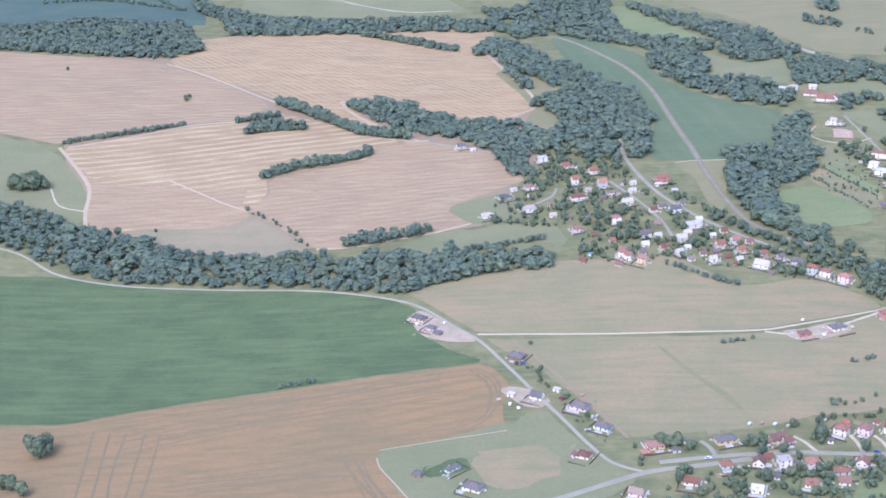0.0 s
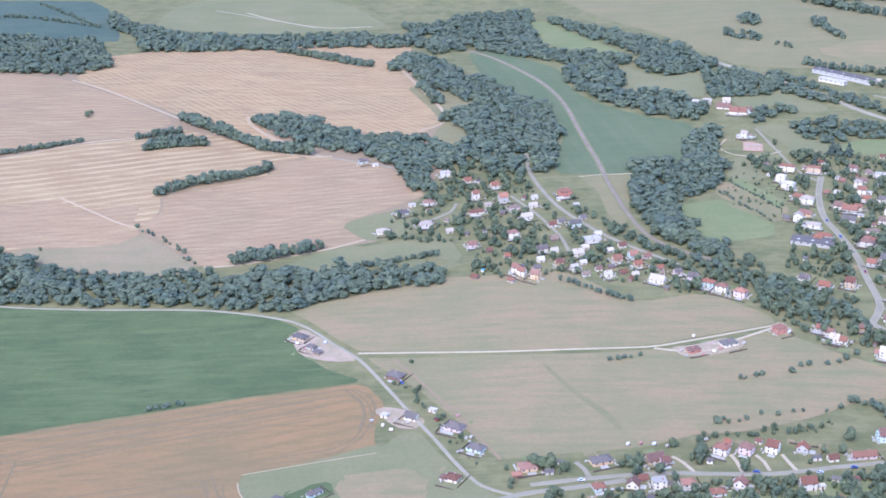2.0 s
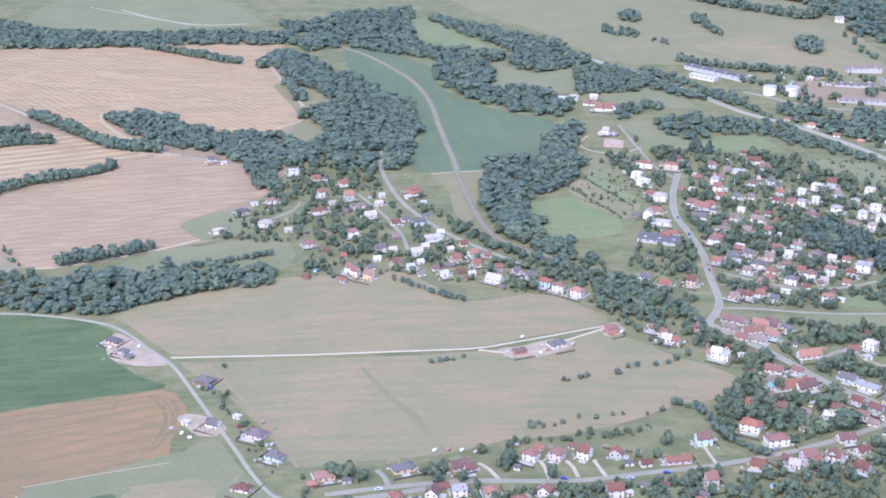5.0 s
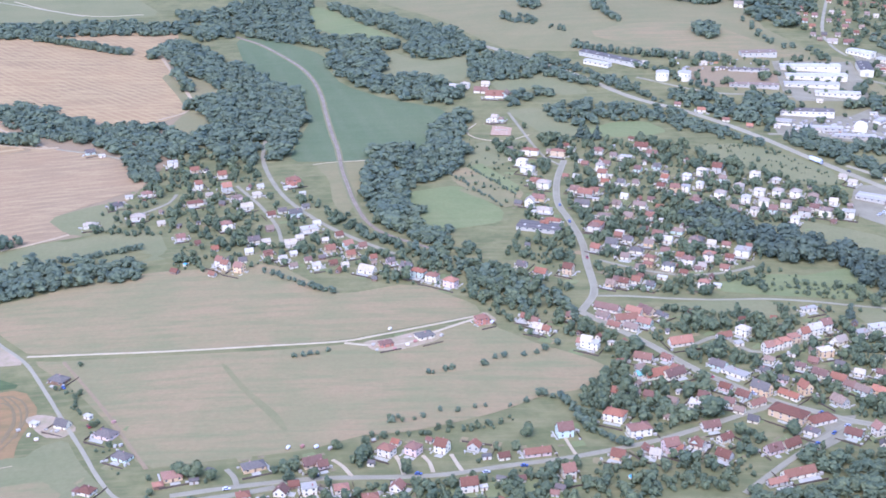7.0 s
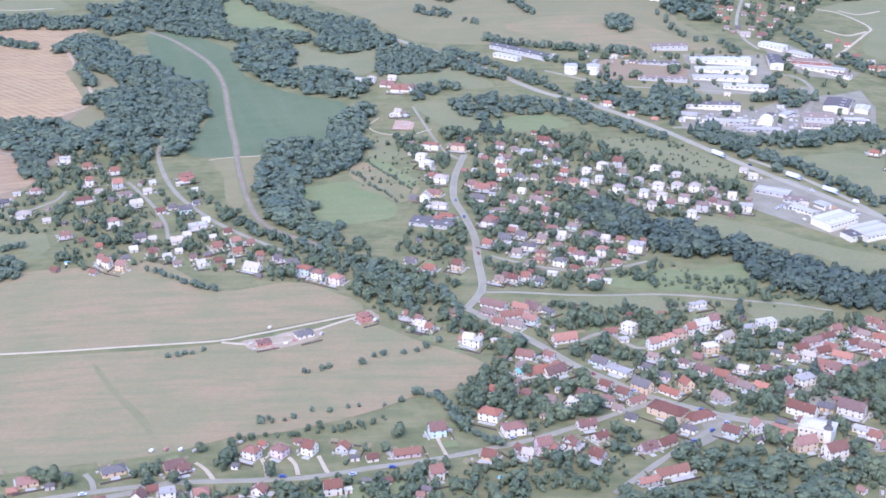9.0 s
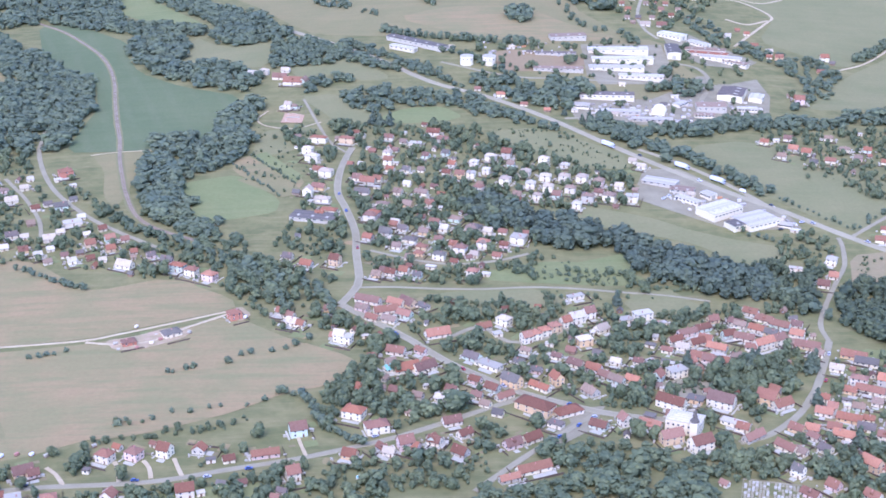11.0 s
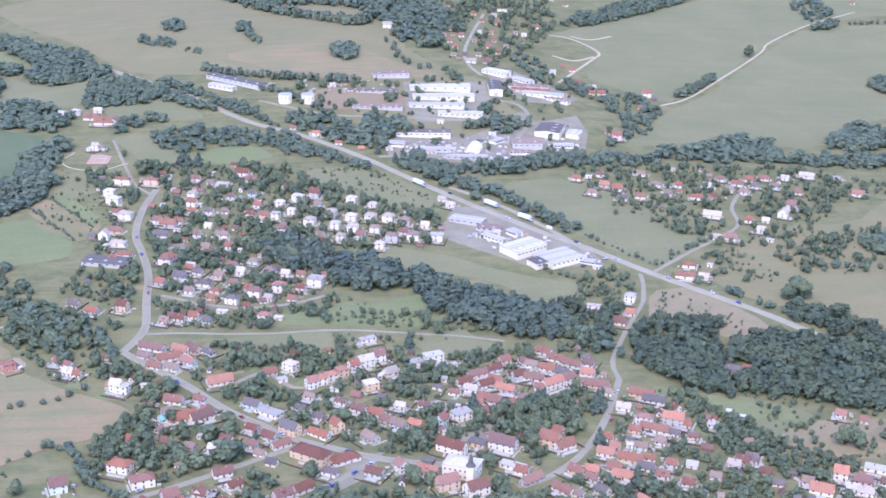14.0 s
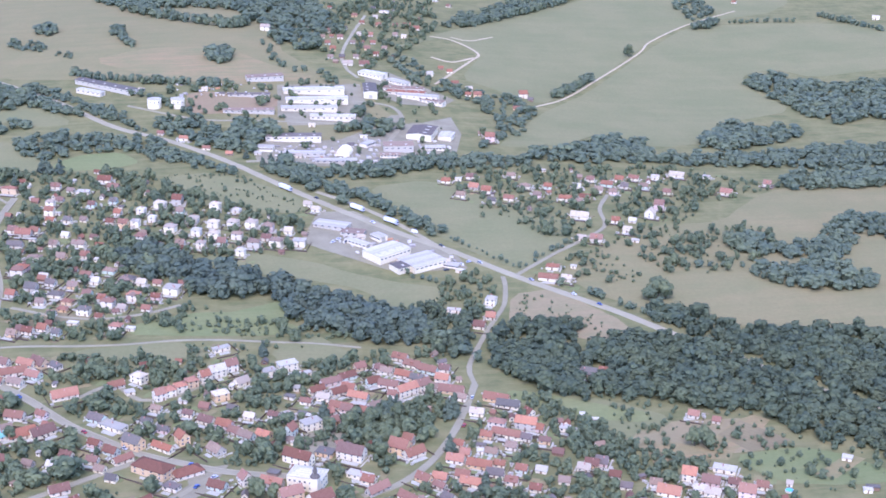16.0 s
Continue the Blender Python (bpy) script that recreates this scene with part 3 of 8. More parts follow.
field("dry_ground", meadow_brown, [(-837, 1567), (-720, 1631), (-323, 1739), (-288, 1539), (-253, 1384), (-239, 1258), (-253, 1181), (-277, 1068), (-326, 1056), (-434, 1030), (-611, 1067), (-651, 1087), (-732, 1262)], "dry grass margins between the stubble fields", 0.1, 1)
field("worn_ground", meadow_mid, [(290, 1483), (365, 1524), (441, 1524), (441, 1443), (455, 1380), (422, 1287), (362, 1299), (339, 1365), (283, 1382)], "dry worn ground between the works buildings", 0.12, 1)
field("yard", paving_mat, [(309, 1317), (366, 1318), (414, 1328), (457, 1369), (484, 1380), (501, 1369), (483, 1272), (396, 1246), (327, 1252), (306, 1259)], "grey paved works yard", 0.16, 1)
field("yard", paving_mat, [(349, 1496), (436, 1506), (431, 1435), (420, 1376), (366, 1372), (338, 1389)], "grey paved yard between the long halls", 0.24, 0)
field("yard", paving_mat, [(414, 1348), (450, 1400), (459, 1401), (456, 1373), (473, 1376), (510, 1401), (508, 1345), (483, 1263), (394, 1250), (309, 1258), (307, 1295), (322, 1314), (374, 1307)], "grey worn concrete works yard", 0.26, 0)
field("yard", paving_mat, [(446, 1556), (475, 1557), (528, 1463), (507, 1435), (467, 1439), (442, 1486)], "grey paved yard round the upper halls", 0.24, 0)
field("worn_ground", meadow_brown, [(258, 1481), (348, 1452), (340, 1418), (279, 1400), (252, 1411)], "worn pale ground between the sheds", 0.22, 1)
field("meadow", meadow_bright, [(419, 830), (439, 823), (469, 805), (499, 788), (491, 777), (462, 785), (433, 805), (417, 818)], "bright grass strip below the wood", 0.2, 1)
field("bare_slope", meadow_tan, [(485, 746), (493, 754), (529, 734), (522, 725), (495, 735), (484, 740)], "dry brown garden slope with a wall", 0.21, 0)
field("bare_slope", meadow_tan, [(517, 746), (545, 770), (559, 775), (566, 767), (551, 751), (529, 734)], "dug brown garden slope", 0.23, 0)
field("meadow", meadow_green, [(-331, 692), (-279, 708), (-244, 728), (-212, 708), (-192, 672), (-165, 655), (-205, 639), (-238, 624), (-299, 625)], "mown meadow round the new houses", 0.27, 1)
field("hay_plot", meadow_tan, [(-261, 688), (-224, 696), (-208, 680), (-211, 662), (-229, 643), (-242, 641)], "dry hay plot beside a house", 0.31, 0)
field("allotment_strip", meadow_tan, [(9, 1172), (21, 1188), (59, 1121), (49, 1103)], "dry mown allotment strip", 0.2, 0)
field("allotment_strip", meadow_bright, [(21, 1190), (34, 1198), (66, 1139), (59, 1123)], "green allotment strip", 0.22, 0)
field("building_plot", earth, [(-330, 895), (-322, 908), (-295, 876), (-271, 848), (-292, 848), (-317, 861)], "bare pale earth of a building plot", 0.3, 1)
field("building_plot", earth, [(-254, 773), (-244, 777), (-227, 769), (-216, 755), (-223, 744), (-235, 747)], "bare pale earth round a new house", 0.3, 1)
field("building_plot", earth, [(-54, 857), (-36, 861), (-15, 873), (1, 868), (-6, 855), (-32, 842), (-46, 843)], "bare pale earth of a building plot", 0.3, 1)
field("building_plot", earth, [(19, 892), (28, 901), (36, 888), (30, 878), (20, 883)], "bare pale earth of a building plot", 0.3, 1)
field("grass_strip", meadow_mid, [(-143, 832), (-139, 831), (-121, 795), (-98, 761), (-91, 742), (-94, 741), (-105, 761), (-126, 796)], "greener damp strip in the hay meadow", 0.22, 2)
field("garden_plot", soil, [(528, 755), (548, 770), (568, 741), (539, 732)], "dug brown garden plot", 0.25, 0)
field("garden_plot", meadow_bright, [(531, 714), (568, 727), (579, 721), (540, 702)], "narrow green garden strip", 0.27, 0)
field("garden_plot", meadow_tan, [(563, 701), (592, 719), (600, 712), (573, 694)], "narrow dry garden strip", 0.29, 0)
field("garden_plot", soil, [(108, 967), (148, 976), (171, 965), (131, 952)], "vegetable beds behind the houses", 0.25, 0)
field("garden_plot", meadow_bright, [(250, 958), (294, 976), (312, 947), (267, 939)], "bright green lawn strip", 0.25, 0)
field("garden_plot", meadow_green, [(284, 908), (314, 920), (338, 877), (324, 863), (305, 878)], "dry garden lawn", 0.27, 0)
field("garden_plot", meadow_mid, [(13, 1134), (39, 1157), (68, 1104), (50, 1094)], "dug allotment strip", 0.3, 0)
field("yard", paving_mat, [(219, 756), (243, 760), (231, 733), (210, 715), (201, 721), (220, 740)], "grey paved village square", 0.25, 0)
field("yard", paving_mat, [(281, 787), (316, 801), (320, 779), (282, 759)], "grey paved school yard", 0.25, 0)

# ---- roads, lanes and tracks ----
strip("field_road", asphalt_pale, [(-861, 1063), (-713, 1037), (-646, 992), (-590, 973), (-515, 963), (-412, 951), (-349, 929), (-322, 911), (-295, 878), (-271, 848), (-246, 802), (-227, 765), (-207, 727), (-192, 697), (-176, 672), (-158, 662)], 2.4, "pale grey asphalt lane beside the fields", 0.35)
strip("village_road", asphalt, [(-238, 617), (-205, 633), (-171, 653), (-151, 663), (-116, 671), (-92, 678)], 4.3, "grey asphalt village street", 0.35)
strip("village_road", asphalt, [(-148, 673), (-113, 680), (-70, 686), (-27, 686), (0, 688), (34, 697), (66, 705), (99, 717), (126, 729), (155, 746), (181, 762), (204, 775)], 4.0, "grey asphalt village street", 0.35)
strip("dirt_road", dirt, [(-274, 860), (-235, 857), (-179, 854), (-124, 855), (-69, 858), (-47, 865), (-17, 877), (24, 895)], 1.9, "pale beige dirt road across the meadow", 0.35)
strip("dirt_track", dirt, [(-65, 856), (-46, 851), (-24, 854), (-6, 870), (24, 892)], 2.2, "pale rutted construction track", 0.3)
strip("main_street", asphalt, [(106, 1202), (96, 1152), (93, 1103), (99, 1067), (105, 1023), (105, 982), (106, 939), (102, 921), (93, 900)], 3.8, "wide grey asphalt street", 0.35)
strip("main_street", asphalt, [(93, 900), (113, 875), (134, 849), (156, 817), (175, 797), (196, 777), (220, 763), (238, 753), (257, 747), (275, 743)], 4.0, "wide grey asphalt street", 0.35)
strip("side_street", asphalt, [(238, 753), (222, 737), (200, 715), (179, 692), (159, 669)], 3.7, "grey asphalt side street", 0.35)
strip("side_street", asphalt, [(310, 717), (330, 726), (353, 748), (373, 779), (389, 812), (401, 840)], 4.2, "grey asphalt street climbing to the bridge", 0.35)
strip("side_lane", asphalt, [(401, 840), (403, 864), (421, 902), (439, 935), (449, 953), (458, 985), (460, 1000)], 3.2, "narrow grey lane", 0.35)
strip("side_street", asphalt, [(104, 926), (128, 926), (161, 922), (191, 921), (222, 923), (252, 920), (281, 914), (311, 908), (339, 899)], 2.2, "grey asphalt lane through gardens", 0.35)
strip("side_street", asphalt, [(115, 988), (145, 970), (174, 962), (204, 967), (227, 978)], 2.9, "curved residential lane", 0.35)
strip("side_lane", asphalt, [(158, 848), (181, 864), (197, 843), (219, 847), (239, 863)], 3.2, "grey residential lane", 0.35)
strip("highway", asphalt_pale, [(35, 1606), (97, 1515), (137, 1455), (185, 1375), (234, 1327), (280, 1269), (322, 1202), (368, 1133), (412, 1075), (433, 1051), (466, 1005), (497, 966), (527, 929), (554, 888), (582, 849), (613, 799), (641, 770)], 6.5, "pale grey two-lane main road", 0.35)
strip("dirt_track", dirt, [(539, 1634), (559, 1617), (591, 1643)], 3.2, "pale dirt construction track", 0.35)
strip("dirt_track", dirt, [(585, 1739), (605, 1726), (640, 1752)], 3.0, "pale dirt construction track", 0.35)
strip("works_road", asphalt_pale, [(348, 1186), (372, 1158), (401, 1112), (432, 1045)], 4.3, "pale service road beside the main road", 0.3)
strip("side_lane", asphalt, [(471, 1002), (510, 1038), (541, 1065), (569, 1094), (578, 1135), (597, 1172)], 3.2, "narrow grey lane to the upper hamlet", 0.35)
strip("farm_track", dirt, [(611, 1455), (656, 1494), (722, 1580), (810, 1694), (843, 1746), (923, 1827), (1019, 1895)], 2.4, "pale farm track across the meadow", 0.35)
strip("dirt_track", dirt, [(519, 1519), (581, 1623), (601, 1665), (583, 1724), (559, 1739)], 2.9, "pale dirt construction track", 0.35)
strip("works_road", asphalt, [(423, 1444), (455, 1430), (458, 1384), (434, 1320), (410, 1276), (297, 1265)], 4.3, "grey works road", 0.35)
strip("works_road", asphalt, [(199, 1437), (261, 1388), (315, 1379), (407, 1368)], 3.6, "grey works road", 0.35)
strip("hamlet_road", asphalt, [(-163, 1281), (-157, 1216), (-133, 1136), (-100, 1076), (-71, 1039), (-36, 1003)], 3.6, "grey valley road past the hamlet", 0.35)
strip("hamlet_lane", asphalt, [(-174, 1161), (-149, 1112), (-131, 1067), (-123, 1032)], 2.9, "grey hamlet lane", 0.35)
strip("hamlet_lane", asphalt, [(-245, 1106), (-226, 1128), (-223, 1147)], 2.9, "grey lane to the new houses", 0.35)
strip("far_lane", asphalt_pale, [(499, 1855), (440, 1647), (431, 1571), (438, 1529)], 3.6, "pale road up the far village", 0.35)
strip("far_road", dirt, [(-571, 1935), (-515, 1887), (-446, 1853), (-385, 1863)], 2.3, "pale road between far fields", 0.35)
strip("path", dirt, [(-711, 1166), (-690, 1129), (-662, 1118)], 1.8, "worn footpath in the pasture", 0.35)
strip("far_road", asphalt_pale, [(-618, 1948), (-536, 1898), (-459, 1851)], 2.2, "pale far road", 0.35)
strip("side_lane", asphalt, [(101, 1191), (86, 1224), (64, 1337)], 2.5, "narrow lane to the sports ground", 0.35)
strip("path", dirt, [(32, 1308), (23, 1285), (33, 1265), (57, 1256), (80, 1271)], 1.2, "pale path round the tennis court", 0.35)
strip("straw_track", straw, [(-702, 1554), (-664, 1526), (-611, 1478), (-537, 1408), (-485, 1364), (-428, 1309), (-378, 1287), (-355, 1286)], 2.9, "pale straw-covered field track", 0.32)
strip("straw_track", straw, [(-466, 1417), (-455, 1387), (-421, 1340), (-366, 1286)], 3.6, "pale straw-covered headland", 0.33)
strip("straw_track", straw, [(-736, 1266), (-714, 1234), (-675, 1172), (-661, 1118), (-651, 1087)], 3.6, "pale straw-covered headland", 0.32)
strip("straw_track", straw, [(-600, 1190), (-558, 1157), (-531, 1135), (-506, 1119)], 2.2, "pale straw swath across the stubble", 0.31)
strip("straw_track", straw, [(-728, 1267), (-671, 1297), (-619, 1331), (-568, 1346)], 2.2, "pale straw-covered headland", 0.31)
strip("straw_track", straw, [(-427, 1033), (-397, 1034), (-359, 1045), (-321, 1058), (-296, 1072)], 2.9, "pale straw-covered headland", 0.31)
strip("straw_track", straw, [(-322, 1636), (-288, 1533), (-257, 1439), (-253, 1391), (-276, 1363)], 3.6, "pale straw-covered headland", 0.32)
strip("tramline", tramline, [(-526, 727), (-517, 683), (-507, 631)], 1.6, "green tramline in the ripe grain", 0.28)
strip("tramline", tramline, [(-514, 725), (-506, 683), (-496, 631)], 1.6, "green tramline in the ripe grain", 0.28)
strip("tramline", tramline, [(-502, 724), (-499, 699), (-493, 660), (-486, 632)], 1.6, "green tramline in the ripe grain", 0.28)
strip("tramline", tramline, [(-455, 651), (-417, 658), (-375, 665), (-347, 669)], 1.6, "wheel mark in the ripe grain", 0.28)
strip("tramline", tramline, [(-453, 644), (-415, 651), (-374, 658), (-346, 662)], 1.6, "wheel mark in the ripe grain", 0.28)
strip("tramline", tramline, [(-490, 760), (-444, 769), (-398, 779), (-351, 789), (-296, 800), (-268, 803), (-253, 781), (-252, 748)], 1.6, "wheel mark in the ripe grain", 0.28)
strip("tramline", tramline, [(-480, 751), (-434, 760), (-388, 769), (-341, 780), (-295, 791), (-271, 795), (-259, 773), (-259, 745)], 1.6, "wheel mark in the ripe grain", 0.28)
strip("tramline", tramline, [(-351, 693), (-342, 671), (-325, 642), (-308, 619)], 1.6, "wheel mark in the ripe grain", 0.28)
strip("tramline", tramline, [(-344, 694), (-335, 672), (-318, 643), (-306, 625)], 1.6, "wheel mark in the ripe grain", 0.28)
strip("straw_track", straw, [(-325, 683), (-321, 670), (-309, 650), (-293, 622)], 0.9, "pale field edge", 0.3)
strip("straw_track", straw, [(-325, 693), (-286, 704), (-244, 715)], 0.8, "pale field edge", 0.3)
strip("tramline", tramline, [(-504, 719), (-465, 740), (-418, 759), (-372, 774), (-327, 790), (-288, 801)], 1.2, "wheel mark in the ripe grain", 0.28)
strip("tramline", tramline, [(-502, 711), (-463, 732), (-416, 751), (-371, 766), (-326, 783), (-287, 793)], 1.2, "wheel mark in the ripe grain", 0.28)
strip("tramline", tramline, [(-498, 701), (-460, 722), (-414, 740), (-369, 755), (-324, 772), (-286, 782)], 1.2, "wheel mark in the ripe grain", 0.28)
strip("tramline", tramline, [(-496, 694), (-458, 714), (-412, 733), (-368, 748), (-323, 764), (-285, 774)], 1.2, "wheel mark in the ripe grain", 0.28)
strip("tramline", tramline, [(-445, 667), (-411, 676), (-372, 685), (-343, 688)], 1.2, "wheel mark in the ripe grain", 0.28)
strip("tramline", tramline, [(-443, 659), (-409, 668), (-370, 677), (-342, 680)], 1.2, "wheel mark in the ripe grain", 0.28)
strip("tramline", tramline, [(-440, 648), (-406, 657), (-368, 666), (-340, 669)], 1.2, "wheel mark in the ripe grain", 0.28)
strip("tramline", tramline, [(-438, 640), (-404, 649), (-367, 658), (-339, 661)], 1.2, "wheel mark in the ripe grain", 0.28)
strip("tramline", tramline, [(-335, 683), (-328, 663), (-314, 634)], 1.2, "wheel mark in the ripe grain", 0.28)
strip("tramline", tramline, [(-339, 683), (-332, 663), (-318, 634)], 1.2, "wheel mark in the ripe grain", 0.28)
strip("tramline", tramline, [(-345, 684), (-338, 663), (-325, 634)], 1.2, "wheel mark in the ripe grain", 0.28)
strip("tramline", tramline, [(-330, 698), (-301, 707), (-273, 715), (-256, 737), (-253, 764), (-260, 788), (-272, 804)], 1.2, "wheel mark in the ripe grain", 0.28)
strip("tramline", tramline, [(-331, 705), (-302, 714), (-273, 723), (-260, 737), (-257, 765), (-264, 788), (-276, 804)], 1.2, "wheel mark in the ripe grain", 0.28)
strip("farm_crossing", dirt, [(-113, 1208), (-104, 1211), (-93, 1213), (-78, 1214), (-63, 1215)], 1.0, "pale farm crossing over the railway", 0.36)
strip("meadow_track", meadow_brown, [(-247, 848), (-208, 782), (-181, 731), (-166, 703)], 2.2, "worn grassy wheel track", 0.28)
strip("driveway", dirt, [(-28, 709), (-25, 700), (-23, 688)], 2.3, "pale concrete driveway", 0.33)
strip("driveway", dirt, [(-13, 709), (-9, 701), (-7, 690)], 2.2, "pale concrete driveway", 0.33)
strip("driveway", dirt, [(3, 710), (6, 700), (9, 691)], 2.2, "pale concrete driveway", 0.33)
strip("driveway", asphalt, [(-121, 699), (-116, 691), (-113, 681)], 2.9, "grey paved driveway", 0.33)
strip("driveway", dirt, [(-63, 706), (-57, 699), (-51, 687)], 2.2, "pale gravel driveway", 0.33)
strip("driveway", dirt, [(68, 729), (70, 719), (73, 707)], 1.9, "pale garden path", 0.33)
strip("hamlet_lane", asphalt, [(-356, 1281), (-310, 1260), (-289, 1246)], 2.5, "grey farm lane", 0.33)
strip("tramline", tramline, [(-489, 723), (-483, 683), (-475, 632)], 1.4, "wheel mark in the ripe grain", 0.28)
strip("tramline", tramline, [(-478, 722), (-472, 683), (-465, 632)], 1.4, "wheel mark in the ripe grain", 0.28)
strip("tramline", tramline, [(-516, 738), (-461, 755), (-403, 768), (-349, 779), (-295, 789)], 1.2, "wheel mark in the ripe grain", 0.28)
strip("tramline", tramline, [(-512, 725), (-457, 741), (-401, 754), (-347, 765), (-293, 776)], 1.2, "wheel mark in the ripe grain", 0.28)
strip("tramline", tramline, [(-507, 711), (-453, 727), (-398, 740), (-345, 751), (-292, 762)], 1.2, "wheel mark in the ripe grain", 0.28)
strip("pavement", asphalt_pale, [(106, 1202), (96, 1152), (93, 1103), (99, 1067), (105, 1023), (105, 982), (106, 939), (102, 921), (93, 900)], 0.9, "pale grey footway beside the street", 0.45, "pavement", 2.4)
strip("pavement", asphalt_pale, [(106, 1202), (96, 1152), (93, 1103), (99, 1067), (105, 1023), (105, 982), (106, 939), (102, 921), (93, 900)], 0.9, "pale grey footway beside the street", 0.45, "pavement", -2.4)
strip("pavement", asphalt_pale, [(93, 900), (113, 875), (134, 849), (156, 817), (175, 797), (196, 777), (220, 763), (238, 753), (257, 747), (275, 743)], 0.9, "pale grey footway beside the street", 0.45, "pavement", 2.5)
strip("pavement", asphalt_pale, [(93, 900), (113, 875), (134, 849), (156, 817), (175, 797), (196, 777), (220, 763), (238, 753), (257, 747), (275, 743)], 0.9, "pale grey footway beside the street", 0.45, "pavement", -2.5)

# ---- the railway: ballast bed with two rails ----
RAIL = [(-248, 1728), (-213, 1679), (-180, 1613), (-152, 1547), (-134, 1486), (-122, 1427), (-113, 1364), (-103, 1299), (-94, 1248), (-87, 1194), (-80, 1154), (-72, 1113), (-59, 1067), (-41, 1039), (-10, 1013)]
strip("railway_bank", meadow_green, RAIL, 6.0, "dry grassy bank along the railway", 0.32, "railway", skirt=0.3)
strip("railway_bed", ballast, RAIL, 3.4, "brown ballast bed of a single-track railway", 0.45, "railway", skirt=0.6)
for rail_side in (-0.75, 0.75):
    strip("rail", rail_steel, RAIL, 0.16, "rusty steel railway rail", 0.66, "railway", offset=rail_side, skirt=0.14)


# ---- house materials ----
def plaster(name, base):
    m, nt, bsdf = nodes_of(name)
    v = coords(nt)
    n = noise_node(nt, 0.9, 5, 0.65, v)
    col = mix_col(nt, spot_map(nt, n, 0.4, 0.75, 0.0, 0.35), base, tuple(c * 0.72 for c in base))
    info = nt.nodes.new("ShaderNodeObjectInfo")
    col = mix_col(nt, spot_map(nt, info.outputs["Random"], 0.3, 1.0, 0.0, 0.35), col, (0.42, 0.37, 0.28))
    wire(nt, col, bsdf.inputs["Base Color"])
    bsdf.inputs["Roughness"].default_value = 0.9
    bsdf.inputs["Specular IOR Level"].default_value = 0.08
    bump(nt, bsdf, noise_node(nt, 12.0, 3, 0.6, v), 0.2, 0.02)
    return m


def tiles(name, base, other, metal=False):
    """Roof cover: courses along the slope, weathered patches, each roof a little different."""
    m, nt, bsdf = nodes_of(name)
    v = coords(nt)
    info = nt.nodes.new("ShaderNodeObjectInfo")
    col = mix_col(nt, spot_map(nt, info.outputs["Random"], 0.0, 1.0, 0.0, 1.0), base, other)
    part_of = nt.nodes.new("ShaderNodeMath")
    part_of.operation = "PINGPONG"
    part_of.inputs[1].default_value = 0.11
    wire(nt, info.outputs["Random"], part_of.inputs[0])
    col = mix_col(nt, spot_map(nt, part_of.outputs[0], 0.03, 0.11, 0.0, 0.0 if metal else 0.6), col, (0.2, 0.15, 0.115))
    n = noise_node(nt, 0.6, 5, 0.7, v)
    col = mix_col(nt, spot_map(nt, n, 0.4, 0.7, 0.0, 0.4), col, tuple(c * 0.55 for c in base))
    w = nt.nodes.new("ShaderNodeTexWave")
    w.wave_type, w.bands_direction = "BANDS", "Z"
    w.inputs["Scale"].default_value = 0.314 / (0.55 if metal else 0.22)
    wire(nt, v, w.inputs["Vector"])
    col = mix_col(nt, spot_map(nt, w.outputs["Fac"], 0.0, 0.35, 0.3, 0.0), col, tuple(c * 0.4 for c in base))
    wire(nt, col, bsdf.inputs["Base Color"])
    bsdf.inputs["Roughness"].default_value = 0.5 if metal else 0.85
    bsdf.inputs["Specular IOR Level"].default_value = 0.2 if metal else 0.05
    bump(nt, bsdf, w.outputs["Fac"], 0.4, 0.06)
    return m


WALLS = {"white": plaster("white_plaster", (0.80, 0.70, 0.46)), "cream": plaster("cream_plaster", (0.76, 0.665, 0.47)),
         "grey": plaster("grey_plaster", (0.52, 0.47, 0.35)), "ochre": plaster("ochre_plaster", (0.68, 0.47, 0.24)),
         "pink": plaster("pink_plaster", (0.70, 0.52, 0.41)), "green": plaster("pale_green_plaster", (0.58, 0.64, 0.48)),
         "brick": plaster("bare_red_brick", (0.48, 0.2, 0.12)), "timber": plaster("brown_timber", (0.24, 0.15, 0.09))}
ROOFS = {"r": ("red tile", tiles("red_tiles", (0.325, 0.138, 0.074), (0.24, 0.125, 0.073))), "o": ("orange tile", tiles("orange_tiles", (0.445, 0.205, 0.112), (0.37, 0.185, 0.105))),
         "b": ("maroon tile", tiles("maroon_tiles", (0.17, 0.082, 0.05), (0.225, 0.103, 0.06))), "d": ("slate-grey", tiles("slate_roof", (0.128, 0.113, 0.09), (0.178, 0.158, 0.12))),
         "w": ("pale metal", tiles("pale_sheet_roof", (0.40, 0.355, 0.25), (0.58, 0.515, 0.37), True)), "p": ("pale grey tile", tiles("pale_tiles", (0.50, 0.42, 0.275), (0.60, 0.51, 0.345))), "v": ("turquoise sheet", tiles("turquoise_sheet", (0.22, 0.45, 0.36), (0.22, 0.45, 0.36), True)),
         "t": ("weathered brown tile", tiles("weathered_tiles", (0.26, 0.18, 0.112), (0.32, 0.23, 0.15)))}
glass_dark, gnt, gb = nodes_of("window_glass")
gb.inputs["Base Color"].default_value, gb.inputs["Roughness"].default_value = (0.05, 0.06, 0.07, 1), 0.08
frame_white = plaster("white_frame", (0.72, 0.69, 0.6))
door_wood = plaster("door_timber", (0.2, 0.12, 0.075))
brick_red = plaster("chimney_brick", (0.4, 0.2, 0.15))
concrete = hard("concrete", (0.48, 0.44, 0.33), (0.4, 0.365, 0.275), scale=0.4)


